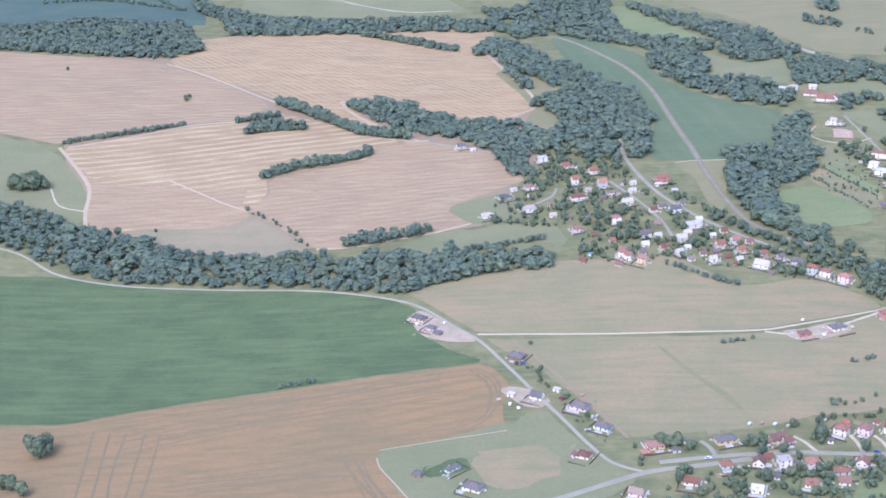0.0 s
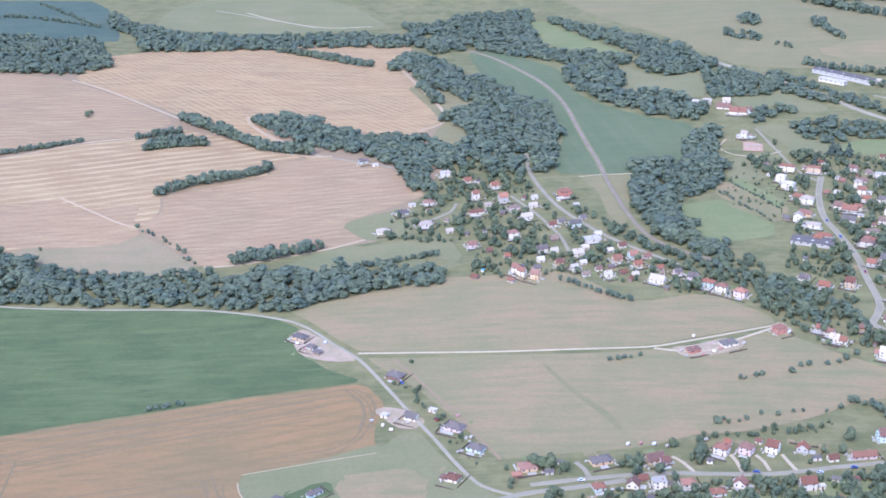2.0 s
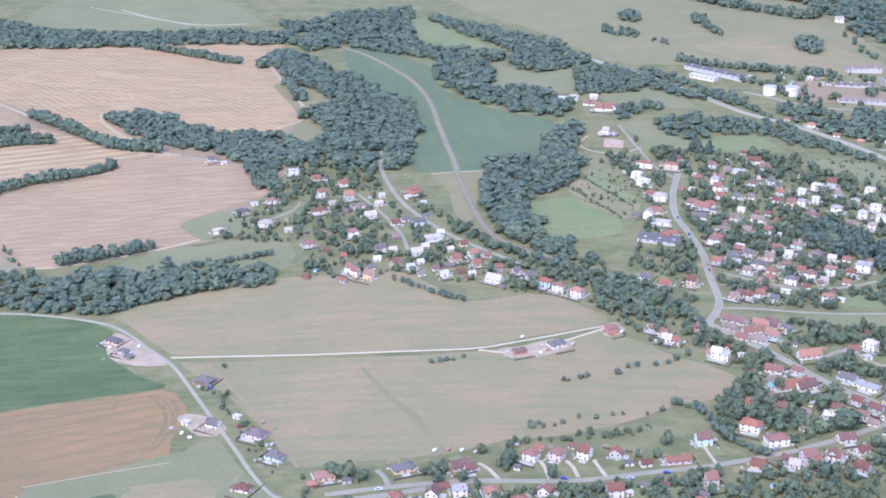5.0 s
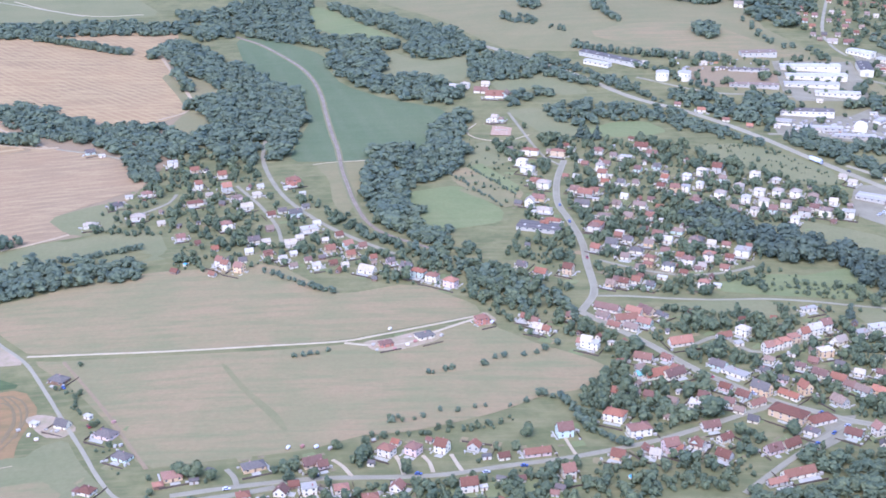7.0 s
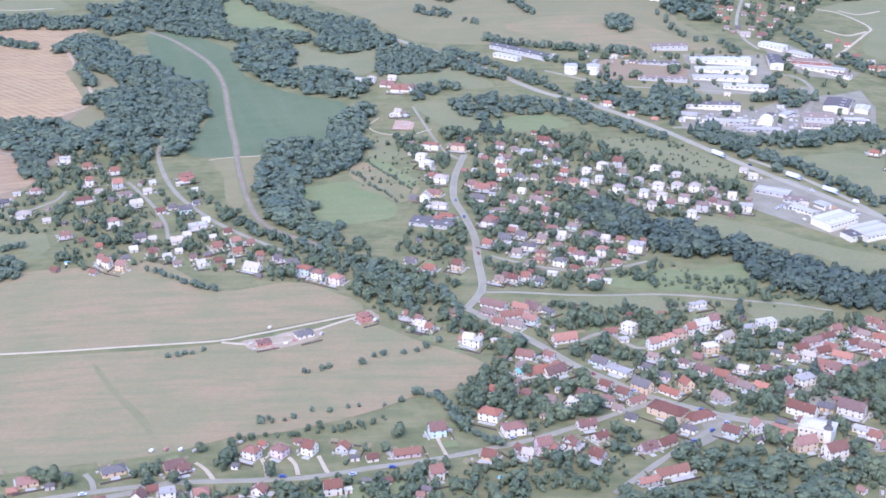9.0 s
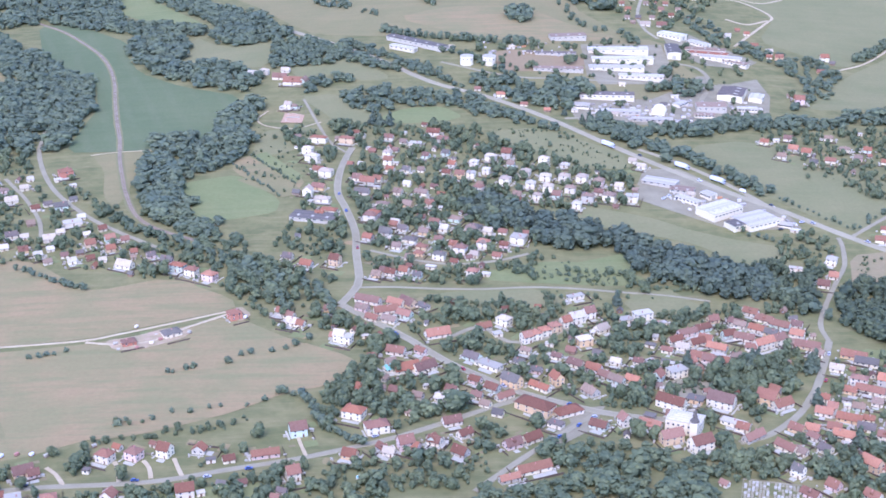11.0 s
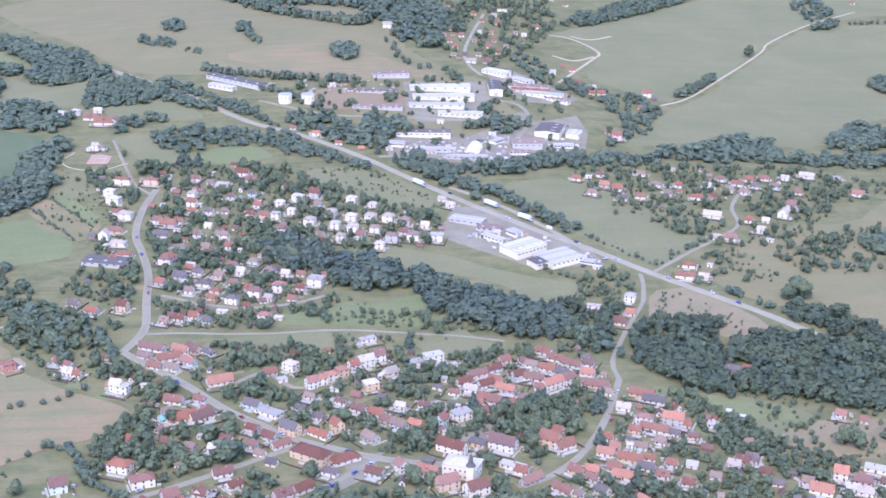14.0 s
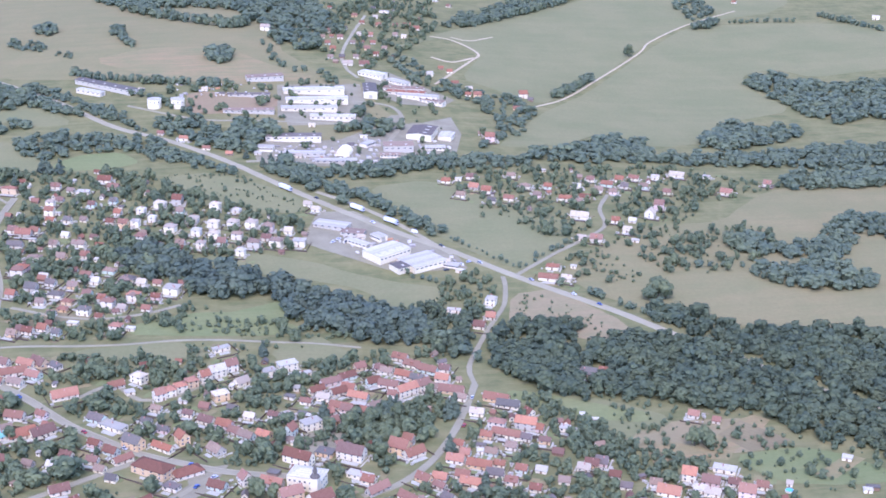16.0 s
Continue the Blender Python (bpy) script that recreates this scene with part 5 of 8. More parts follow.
house(171, 790, -41, 7.8, 5.5, "gb1")
house(235, 735, -33, 10.9, 7, "gb1")
house(250, 738, -69, 7, 7, "go2")
house(264, 735, -34, 14, 6.2, "go1")
house(272, 719, 20, 14, 8.6, "go2")
house(287, 712, 20, 14, 9.4, "gb2", "white")
house(281, 758, -35, 18.7, 7.8, "gb2", "white")
house(311, 760, -35, 17.2, 9.4, "gb2", "white")
house(297, 765, -35, 10.9, 7.8, "fd1")
house(312, 737, -35, 15.6, 6.2, "fw1")
house(316, 731, -35, 7.8, 6.2, "gr1")
house(319, 721, 30, 15.6, 6.2, "go1")
house(339, 763, -36, 12.5, 9.4, "gr2")
house(346, 758, 30, 14, 7.8, "gr1")
house(346, 772, -36, 6.2, 4.7, "gr2")
house(279, 746, -34, 7, 6.2, "gr1")
house(266, 746, -34, 6.2, 4.7, "fd1")
house(312, 851, 22, 14, 6.2, "gr1")
house(323, 857, 22, 12.5, 6.2, "gb1")
house(333, 869, 22, 7.8, 6.2, "gr1")
house(302, 841, 22, 10.9, 5.5, "gb1")
house(361, 879, -36, 10.9, 6.2, "gr1")
house(367, 868, -36, 12.5, 6.2, "gr1")
house(375, 860, -36, 14, 6.2, "gr1")
house(381, 843, -36, 9.4, 7, "go2")
house(384, 831, -24, 17.2, 7, "gr1")
house(359, 855, -35, 12.5, 6.2, "gr1")
house(347, 843, -28, 14, 6.2, "gr1")
house(356, 832, 25, 15.6, 7, "go2")
house(367, 837, 25, 9.4, 7, "gr2")
house(338, 848, 21, 9.4, 6.2, "gb1")
house(326, 830, -32, 14, 6.2, "go1")
house(314, 818, -36, 15.6, 6.2, "gr1")
house(319, 813, -36, 14, 6.2, "gr1")
house(326, 806, -36, 7.8, 7, "gr2")
house(315, 837, 22, 10.9, 6.2, "gb1")
house(334, 817, 21, 9.4, 6.2, "gt1")
house(293, 797, 21, 12.5, 8.6, "fw2", "white")
house(306, 801, 21, 7.8, 6.2, "gr1")
house(280, 790, 52, 7.8, 7, "gr2")
house(280, 812, 22, 7, 5.5, "fw1")
house(305, 812, 21, 7, 5.5, "go1")
house(409, 817, -29, 17.2, 7, "gr1")
house(414, 808, -29, 15.6, 6.2, "gd1")
house(401, 784, -29, 10.9, 7, "ho2")
house(418, 781, -29, 14, 7, "go2")
house(424, 797, -63, 6.2, 6.2, "gb1")
house(404, 773, -29, 18.7, 6.2, "gr1")
house(424, 777, -29, 7.8, 5.5, "gr1")
house(440, 775, -29, 6.2, 5.5, "fw1")
house(380, 740, -28, 15.6, 7, "gr1")
house(386, 729, -28, 10.9, 6.2, "gd1")
house(371, 721, -28, 14, 6.2, "go1")
house(368, 748, -28, 10.9, 7, "go1")
house(375, 754, -28, 6.2, 5.5, "go1")
house(391, 739, -28, 7, 4.7, "gr1")
house(393, 720, -28, 7.8, 5.5, "gr1")
house(404, 710, -28, 7, 5.5, "gb1")
house(443, 732, -29, 8.6, 7, "gb1")
house(449, 733, -30, 7.8, 7, "gd1")
house(437, 728, -29, 7.8, 5.5, "gp1")
house(522, 779, -32, 7, 5.5, "go1")
house(533, 770, -32, 4.7, 4.7, "gr1")
house(492, 709, -31, 8.6, 7.8, "go2")
house(515, 714, -31, 14, 7, "fw1")
house(502, 702, -31, 10.9, 7, "gr1")
house(475, 695, -30, 14, 7.8, "go1")
house(498, 690, -31, 9.4, 6.2, "gp1")
house(516, 685, -31, 10.1, 7.8, "go2")
house(589, 713, -33, 5.5, 4.7, "fw1")
house(544, 692, -32, 3.1, 3.1, "gp1")
house(373, 765, -28, 7.8, 5.5, "gr1")
house(501, 1011, -26, 9.4, 7, "hr1")
house(492, 991, -26, 15.6, 6.2, "gr1")
house(505, 988, -27, 7.8, 5.5, "gp1")
house(517, 1010, -27, 3.9, 3.1, "fw1")
house(440, 955, -26, 7.8, 7.8, "hw2")
house(434, 932, -25, 7, 6.2, "go1")
house(423, 919, -25, 8.6, 7, "gb1")
house(411, 945, -25, 10.1, 3.9, "fw1")
house(475, 842, -26, 13.3, 7.8, "gd1")
house(486, 843, -26, 6.2, 5.5, "gr1")
house(554, 1114, -27, 14.4, 6.5, "gp1")
house(552, 1063, -27, 9.4, 6.5, "go1")
house(540, 1064, -27, 7.2, 5, "gp1")
house(614, 1112, 60, 7.2, 7.9, "gp2")
house(630, 1134, -29, 7.9, 7.2, "gr2")
house(681, 1226, -29, 13, 5.8, "gp1")
house(707, 1220, -31, 6.5, 5, "fw1")
house(706, 1171, -32, 10.1, 6.5, "go1")
house(755, 1194, -35, 6.5, 5.8, "go1")
house(605, 1197, -26, 10.1, 5.8, "gr1")
house(621, 1211, -26, 7.2, 5.8, "gr1")
house(592, 1181, -26, 7.2, 5, "gt1")
house(636, 1215, -27, 8.6, 5, "gr1")
house(555, 1158, -26, 10.1, 5, "gr1")
house(573, 1160, -26, 8.6, 5, "gb1")
house(529, 1191, -25, 8.6, 6.5, "ht1")
house(506, 1159, -25, 8.6, 5, "gr1")
house(492, 1180, -25, 7.9, 6.5, "gr1")
house(483, 1188, -25, 7.9, 6.5, "go1")
house(487, 1215, -24, 8.6, 5, "gb1")
house(524, 1219, -24, 7.2, 4.3, "gt1")
house(583, 1079, -28, 6.5, 5, "gp1")
house(582, 1057, -28, 5.8, 3.6, "fw1")
house(439, 1738, -17, 7.3, 5.9, "gr1")
house(445, 1704, -14, 6.6, 5.3, "gr1")
house(428, 1645, -13, 6.6, 5.3, "gr1")
house(435, 1581, -11, 10.6, 5.9, "gp1")
house(453, 1581, -10, 10.6, 6.6, "gb1")
house(528, 1879, -20, 11.9, 5.3, "fw1")
house(530, 1840, -17, 6.6, 5.3, "gr1")
house(540, 1788, -13, 9.2, 5.9, "gr1")
house(549, 1773, -12, 7.9, 5.9, "gr1")
house(468, 1652, -10, 6.6, 5.3, "gr1")
house(474, 1627, -9, 5.9, 5.3, "gb1")
house(426, 1672, -14, 5.9, 5.3, "gr1")
house(515, 1730, -11, 5.9, 5.3, "gt1")
house(484, 1724, -12, 5.9, 5.3, "go1")
house(504, 1784, -15, 5.9, 5.3, "gr1")
house(484, 1844, -20, 6.6, 4.6, "gr1")
house(520, 1553, -6, 7.3, 5.3, "gw1")
house(541, 1521, -5, 7.9, 5.3, "gr1")
house(552, 1502, -5, 7.3, 5.3, "gp1")
house(555, 1476, -5, 7.9, 5.9, "gr2")
house(608, 1489, -6, 8.6, 7.3, "gr2")
house(589, 1440, -6, 9.2, 4.6, "gr1")
house(532, 1329, -10, 8.6, 7.3, "gr2")
house(527, 1346, -9, 4.6, 4, "gt1")
house(362, 1743, -25, 10.6, 5.9, "gp2")
house(413, 1752, -20, 5.3, 4, "gt1")
house(1185, 1809, -37, 9.2, 5.9, "gp1")
house(546, 1570, -5, 5.9, 4.6, "gr1")
house(539, 1583, -6, 5.3, 4, "gr1")
house(-135, 1057, 21, 5.8, 5, "gt1")
house(-110, 1037, 21, 5.8, 5, "gp1")
house(-137, 1087, 21, 6.5, 5, "gb1")
house(-154, 1133, 22, 6.5, 5, "gp1")
house(-131, 1006, 20, 6.5, 5, "gb1")
house(-149, 997, 19, 5.8, 5, "gd1")
house(-93, 982, 20, 6.5, 5, "gw1")
house(-81, 986, 21, 5.8, 4.3, "gb1")
house(-110, 983, 20, 5.8, 4.3, "gt1")
house(-61, 1017, 22, 5.8, 5, "gr1")
house(-39, 986, 22, 6.5, 5, "gd1")
house(-80, 1040, 22, 5.8, 5, "gb1")
house(-194, 1138, 21, 5.8, 4.3, "gp1")
house(-203, 1048, 19, 6.5, 5, "gr1")
house(-224, 1080, 19, 5.8, 4.3, "gp1")
house(-153, 1153, 22, 5, 4.3, "gw1")
house(-111, 1103, 22, 5.8, 4.3, "gd1")
house(-90, 1030, 21, 5, 4.3, "gp1")
house(140, 1095, -24, 6.5, 5.8, "gt1")
house(149, 1143, -25, 5.9, 5.3, "gd1")
house(161, 1142, -25, 5.3, 4.6, "gt1")
house(148, 1112, -24, 5.8, 5, "gw1")
house(163, 1070, -23, 6.5, 5.8, "gr1")
house(135, 1033, -23, 6.5, 5.8, "gw1")
house(173, 1087, -24, 5.8, 5, "gr1")
house(213, 1134, -24, 5.9, 5.3, "hw2")
house(235, 1150, -24, 5.9, 5.3, "gt1")
house(216, 1079, -23, 6.5, 5.8, "gd1")
house(232, 1084, -23, 6.5, 5.8, "gt1")
house(247, 1078, -23, 6.5, 5.8, "hp2")
house(263, 1083, -23, 6.5, 5.8, "gr1")
house(275, 1060, -23, 6.5, 5.8, "hw2")
house(315, 1099, -23, 6.5, 5.8, "gp1")
house(142, 1189, -26, 5.9, 4.6, "gr1")
house(150, 1209, -27, 5.9, 4.6, "gt1")
house(167, 1174, -26, 5.9, 5.3, "gb1")
house(184, 1179, -25, 5.9, 5.3, "gd1")
house(95, 1221, -27, 5.3, 4, "gt1")
house(104, 1159, -26, 4.6, 4, "gr1")
house(113, 1158, -26, 5.3, 4, "gw1")
house(114, 1008, -26, 7, 6.2, "gr1")
house(134, 991, -26, 7, 5.5, "gt1")
house(140, 1023, -26, 7, 5.5, "gd1")
house(155, 1016, -26, 7, 5.5, "gt1")
house(165, 1001, -26, 6.2, 5.5, "gr1")
house(188, 974, -25, 6.2, 5.5, "gp1")
house(202, 1015, -26, 6.2, 5.5, "gp1")
house(204, 972, -25, 6.2, 4.7, "gr1")
house(142, 971, -26, 6.2, 5.5, "gt1")
house(173, 963, -25, 5.5, 3.9, "gb1")
house(146, 941, -25, 6.2, 5.5, "gd1")
house(118, 943, -25, 7, 5.5, "gt1")
house(193, 942, -25, 5.5, 3.9, "fw1")
house(213, 1014, -26, 6.2, 4.7, "gr1")
house(156, 778, -30, 7.8, 5.5, "gb1")
house(149, 768, -30, 7, 5.5, "gw1")
house(170, 771, -30, 7, 5.5, "gr1")
house(136, 772, -30, 6.2, 4.7, "gt1")
house(123, 779, -30, 6.2, 4.7, "gb1")
house(200, 813, -31, 7, 4.7, "gd1")
house(209, 802, -30, 7, 4.7, "gd1")
house(206, 828, -31, 7, 4.7, "gt1")
house(224, 820, -31, 7, 4.7, "gb1")
house(234, 828, -31, 6.2, 4.7, "gr1")
house(250, 824, -31, 6.2, 3.9, "gd1")
house(259, 812, -31, 7, 4.7, "gp1")
house(273, 812, -31, 7, 4.7, "gb1")
house(294, 827, -32, 7.8, 4.7, "gr1")
house(285, 835, -32, 6.2, 3.9, "fd1")
house(349, 861, -33, 8.6, 5.5, "gt1")
house(366, 849, -33, 9.4, 5.5, "gd1")
house(373, 837, -33, 9.4, 5.5, "gt1")
house(346, 865, -33, 7.8, 5.5, "gb1")
house(322, 842, -32, 9.4, 5.5, "gr1")
house(305, 831, -32, 8.6, 5.5, "gp1")
house(348, 830, -33, 7.8, 5.5, "gr1")
house(386, 860, -34, 7.8, 5.5, "gb1")
house(388, 821, -33, 7.8, 5.5, "gt1")
house(180, 750, -29, 6.2, 4.7, "gd1")
house(174, 761, -30, 6.2, 4.7, "gt1")
house(142, 719, -29, 7.8, 6.2, "gb1")
house(130, 714, -29, 7.8, 6.2, "gr1")
house(117, 708, -28, 7, 5.5, "gp1")
house(392, 773, -28, 7.8, 5.5, "gr1")
house(403, 758, -29, 7, 5.5, "gt1")
house(414, 767, -29, 7, 5.5, "gd1")
house(424, 762, -29, 7, 4.7, "gb1")
house(390, 753, -28, 7.8, 5.5, "gt1")
house(402, 732, -28, 7, 5.5, "gr1")
house(413, 730, -29, 6.2, 4.7, "gw1")
house(428, 748, -29, 6.2, 4.7, "gb1")
house(368, 730, -28, 8.6, 6.2, "gr1")
house(355, 729, -28, 8.6, 6.2, "go1")
house(422, 716, -29, 6.2, 4.7, "gt1")
house(452, 718, -30, 6.2, 4.7, "gb1")
house(454, 705, -30, 6.2, 4.7, "gd1")
house(471, 705, -30, 7, 5.5, "gt1")
house(493, 695, -31, 7.8, 5.5, "gw1")
house(514, 698, -31, 7, 5.5, "gb1")
house(528, 692, -32, 7, 5.5, "gr1")
house(393, 801, -29, 9.4, 5.5, "gp1")
house(462, 1204, -25, 7.2, 5, "gr1")
house(467, 1168, -25, 7.2, 5, "gt1")
house(490, 1154, -25, 6.5, 5, "gd1")
house(533, 1167, -25, 6.5, 5, "gt1")
house(549, 1190, -25, 6.5, 5, "gr1")
house(575, 1190, -26, 6.5, 5, "gw1")
house(594, 1210, -26, 6.5, 5, "gr1")
house(603, 1175, -27, 6.5, 5, "gt1")
house(619, 1191, -27, 6.5, 5, "gd1")
house(637, 1191, -28, 6.5, 5, "gt1")
house(657, 1217, -28, 6.5, 5, "gw1")
house(581, 1102, -27, 6.5, 5, "gr1")
house(595, 1101, -28, 5.8, 5, "gw1")
house(652, 1174, -29, 6.5, 5, "gr1")
house(424, 1704, -16, 5.9, 4.6, "gt1")
house(458, 1758, -16, 5.9, 4.6, "gd1")
house(456, 1680, -12, 5.9, 4.6, "gt1")
house(486, 1798, -17, 5.9, 4.6, "gr1")
house(510, 1840, -18, 5.9, 4.6, "gp1")
house(480, 1684, -11, 5.9, 4.6, "gr1")
house(489, 1658, -9, 5.9, 4.6, "gt1")
house(433, 1610, -12, 5.9, 4.6, "gd1")
house(449, 1612, -11, 5.9, 4.6, "gt1")
house(526, 1788, -14, 5.9, 4.6, "gr1")
house(524, 1723, -10, 5.9, 4.6, "gp1")
house(563, 1831, -15, 5.9, 4.6, "gr1")
house(471, 1727, -14, 5.3, 4.6, "gp1")
house(420, 1608, -13, 5.9, 4.6, "gt1")
house(518, 1903, -23, 5.9, 4.6, "gd1")
house(583, 1911, -21, 5.9, 4.6, "gt1")
house(121, 806, 25, 7, 5.5, "gv1")
house(587, 679, -20, 7, 3.1, "fd1")
house(583, 677, -20, 4.7, 3.1, "fw1")
house(247, 1328, -17, 7.9, 4, "go1")
house(265, 1300, -16, 6.6, 3.3, "gr1")
house(284, 1284, -15, 5.9, 3.3, "go1")
house(227, 1346, -18, 5.9, 4, "gr1")
house(213, 1484, -21, 5.9, 3.3, "gp1")
house(275, 1479, -16, 5.9, 3.3, "gp1")
house(291, 1462, -15, 5.3, 3.3, "gd1")
house(367, 1360, -10, 5.9, 3.3, "gp1")
house(380, 1278, -11, 6.6, 4, "gp1")
house(395, 1302, -10, 5.9, 4, "gd1")
house(309, 1283, -14, 5.9, 4, "fw1")
house(330, 1282, -13, 5.3, 3.3, "fw1")
house(344, 1273, -13, 5.9, 4, "gp1")
house(319, 1298, -13, 4.6, 3.3, "go1")
house(411, 1328, -8, 6.6, 4, "fw1")
house(356, 1110, -31, 6.5, 4.3, "fw1")
house(369, 1082, -31, 5.8, 3.6, "gp1")
house(373, 1066, -31, 5.8, 3.6, "fw1")
house(424, 1029, -31, 5.8, 3.6, "gp1")
house(431, 1011, -31, 7, 3.9, "fw1")
house(342, 1142, -32, 7.2, 4.3, "gp1")
house(337, 1155, -32, 6.5, 4.3, "gp1")
house(332, 681, -52, 7, 6.2, "gd2", "white")
house(334, 709, -52, 14, 6.2, "gr1")
house(341, 704, -53, 7.8, 5.5, "gt1")
house(353, 720, -53, 7.8, 4.7, "gr1")
house(355, 706, -53, 7.8, 7, "gd1")
house(347, 668, -52, 7.8, 7, "gr1")
house(332, 660, -52, 10.9, 6.2, "gb1")
house(374, 687, -54, 12.5, 7.8, "go2")
house(381, 684, -54, 6.2, 5.5, "gr1")
house(364, 657, -53, 9.4, 7, "gr1")
house(388, 655, -54, 7, 6.2, "gr2")
house(379, 712, -54, 6.2, 5.5, "gr1")
house(346, 729, -53, 9.4, 6.2, "gr1")
house(290, 672, -50, 4.7, 3.9, "go1")
house(57, 976, -28, 7.8, 6.2, "gd1")
house(70, 963, -27, 9.4, 6.2, "gr1")
house(90, 966, -27, 7.8, 7.8, "gb2")
house(55, 888, -26, 7, 5.5, "gr1")
house(62, 872, -26, 7, 6.2, "gp1")
house(86, 890, -26, 7.8, 4.7, "gr1")
house(92, 848, -25, 7.8, 7, "gp2")
house(126, 829, -25, 12.5, 7, "gr1")
house(547, 1483, -23, 5.9, 4.6, "gr1")
house(558, 1479, -23, 5.3, 4.6, "gp1")
house(611, 1491, -24, 5.9, 5.3, "gr1")
house(613, 1477, -24, 5.3, 4.6, "gd1")
house(534, 1340, -26, 7.3, 5.3, "gr1")
house(625, 1932, -45, 5.9, 4.6, "gr1")
house(615, 1972, -48, 5.9, 4.6, "gw1")
house(1037, 1941, -55, 5.9, 4.6, "gr1")
house(988, 1986, -54, 5.9, 4.6, "gr1")
house(-130, 648, -15, 9.4, 6.2, "gb1")
house(-163, 635, -15, 9.4, 6.2, "gt1")
house(-60, 647, -14, 7.8, 6.2, "gr1")
house(-40, 651, -13, 7.8, 6.2, "gr1")
house(-92, 640, -14, 7.8, 6.2, "gw1")


house(40, 1407, -15, 14, 7, "gr1")
house(53, 1390, -15, 18, 9, "gr1")
house(63, 1391, 70, 12, 7, "gt1")
house(13, 1422, -15, 9, 7, "gw1")
house(24, 1425, -15, 9, 7, "hp2")
house(45, 1429, -15, 8, 6, "gp1")
house(54, 1314, -10, 8.5, 6.5, "ht1")
house(45, 1313, 60, 6, 4, "fw1")

# ---- other built things ----
def bm_box(bm, x0, x1, y0, y1, z0, z1):
    r = bmesh.ops.create_cube(bm, size=1.0)
    for v in r["verts"]:
        v.co = Vector(((x0 + x1) / 2 + v.co.x * (x1 - x0), (y0 + y1) / 2 + v.co.y * (y1 - y0), (z0 + z1) / 2 + v.co.z * (z1 - z0)))
    return r["verts"]


def bm_drum(bm, x, y, z0, z1, r0, r1, n=20):
    r = bmesh.ops.create_cone(bm, cap_ends=True, segments=n, radius1=r0, radius2=r1, depth=z1 - z0)
    for v in r["verts"]:
        v.co += Vector((x, y, (z0 + z1) / 2))
    return r["verts"]


def paint(name, base, rough=0.4):
    m = hard(name, base, tuple(c * 0.9 for c in base), rough, 0.6, 5.0)
    return m


PAINTS = [paint("car_white", (0.75, 0.75, 0.75)), paint("car_silver", (0.5, 0.51, 0.53)), paint("car_dark", (0.06, 0.065, 0.08)), paint("car_red", (0.4, 0.05, 0.05)), paint("car_blue", (0.07, 0.12, 0.3))]
PAINT_WORD = ["white", "silver", "dark", "red", "blue"]
rubber = hard("rubber", (0.03, 0.03, 0.03), (0.05, 0.05, 0.05))


def tank(x, y):
    root = tagged(new("storage_tank"), "round white storage tank with a shallow conical roof", "tank", "storage tanks")
    root.matrix_basis = pose(x, y, float(ground_z(x, y)))
    bm = bmesh.new()
    bm_drum(bm, 0, 0, -1, 8.5, 6.6, 6.6, 32)
    part("shell", bm, WALLS["white"], root)
    bm = bmesh.new()
    bm_drum(bm, 0, 0, 8.5, 9.7, 6.9, 0.6, 32)
    part("roof", bm, ROOFS["w"][1], root)
    bm = bmesh.new()
    bm_drum(bm, 0, 0, 4.2, 4.5, 6.75, 6.75, 32)
    part("ring_band", bm, concrete, root)
    for k in range(10):
        ob = new("window", WINDOW)
        ob.parent = root
        a = k * 36
        ob.matrix_basis = pose(0, 0, 0, 0, 0, a) @ pose(0, -6.6, 5.4)


def chapel(x, y, heading):
    root = tagged(new("chapel"), "white chapel with a dark slender spire and rendered walls", "chapel")
    root.matrix_basis = pose(x, y, float(ground_z(x, y)), 0, 0, heading)
    HOUSE_SPOTS.append((x, y, 12))
    bm = bmesh.new()
    bm_box(bm, -10, 9, -6, 6, -1, 8.2)
    part("nave_wall", bm, WALLS["white"], root)
    rv, rf = slab_roof("h", 19, 12, 8.2, 2.2)
    mesh_ob("nave_roof", rv, rf, ROOFS["w"][1], root)
    bm = bmesh.new()
    bm_box(bm, 5, 9, -10, -6.02, -1, 11)
    tower = part("tower", bm, WALLS["white"], root)
    bm = bmesh.new()
    bm_drum(bm, 7, -8, 11, 13, 2.9, 1.5, 8)
    bm_drum(bm, 7, -8, 13, 14.2, 1.1, 1.1, 8)
    bm_drum(bm, 7, -8, 14.2, 19, 1.5, 0.05, 8)
    part("spire", bm, ROOFS["d"][1], tower, "dark metal spire")
    for level in range(2):
        for k in range(5):
            ob = new("window", WINDOW)
            ob.parent = root
            ob.matrix_basis = pose(-8.3 + k * 2.9, -6, 1.4 + level * 3.4)
        for k in range(3):
            ob = new("window", WINDOW)
            ob.parent = root
            ob.matrix_basis = pose(9, -3.4 + k * 3.4, 1.4 + level * 3.4, 0, 0, 90)


def dome_store(x, y):
    root = tagged(new("dome_store"), "white fabric-covered arched storage tent", "storage tent")
    root.matrix_basis = pose(x, y, float(ground_z(x, y)), 0, 0, 70)
    verts, faces = [], []
    for i in range(9):
        a = math.pi * i / 8
        for s in (-9, 9):
            verts.append((s, -math.cos(a) * 6.5, math.sin(a) * 6.2 - 0.4))
    for i in range(8):
        faces.append((i * 2, i * 2 + 2, i * 2 + 3, i * 2 + 1))
    faces += [tuple(range(0, 18, 2)), tuple(reversed(range(1, 18, 2)))]
    mesh_ob("cover", verts, faces, WALLS["white"], root)
    bm = bmesh.new()
    bm_box(bm, 9.0, 9.12, -1.8, 1.8, 0, 3.4)
    part("gate", bm, concrete, root)


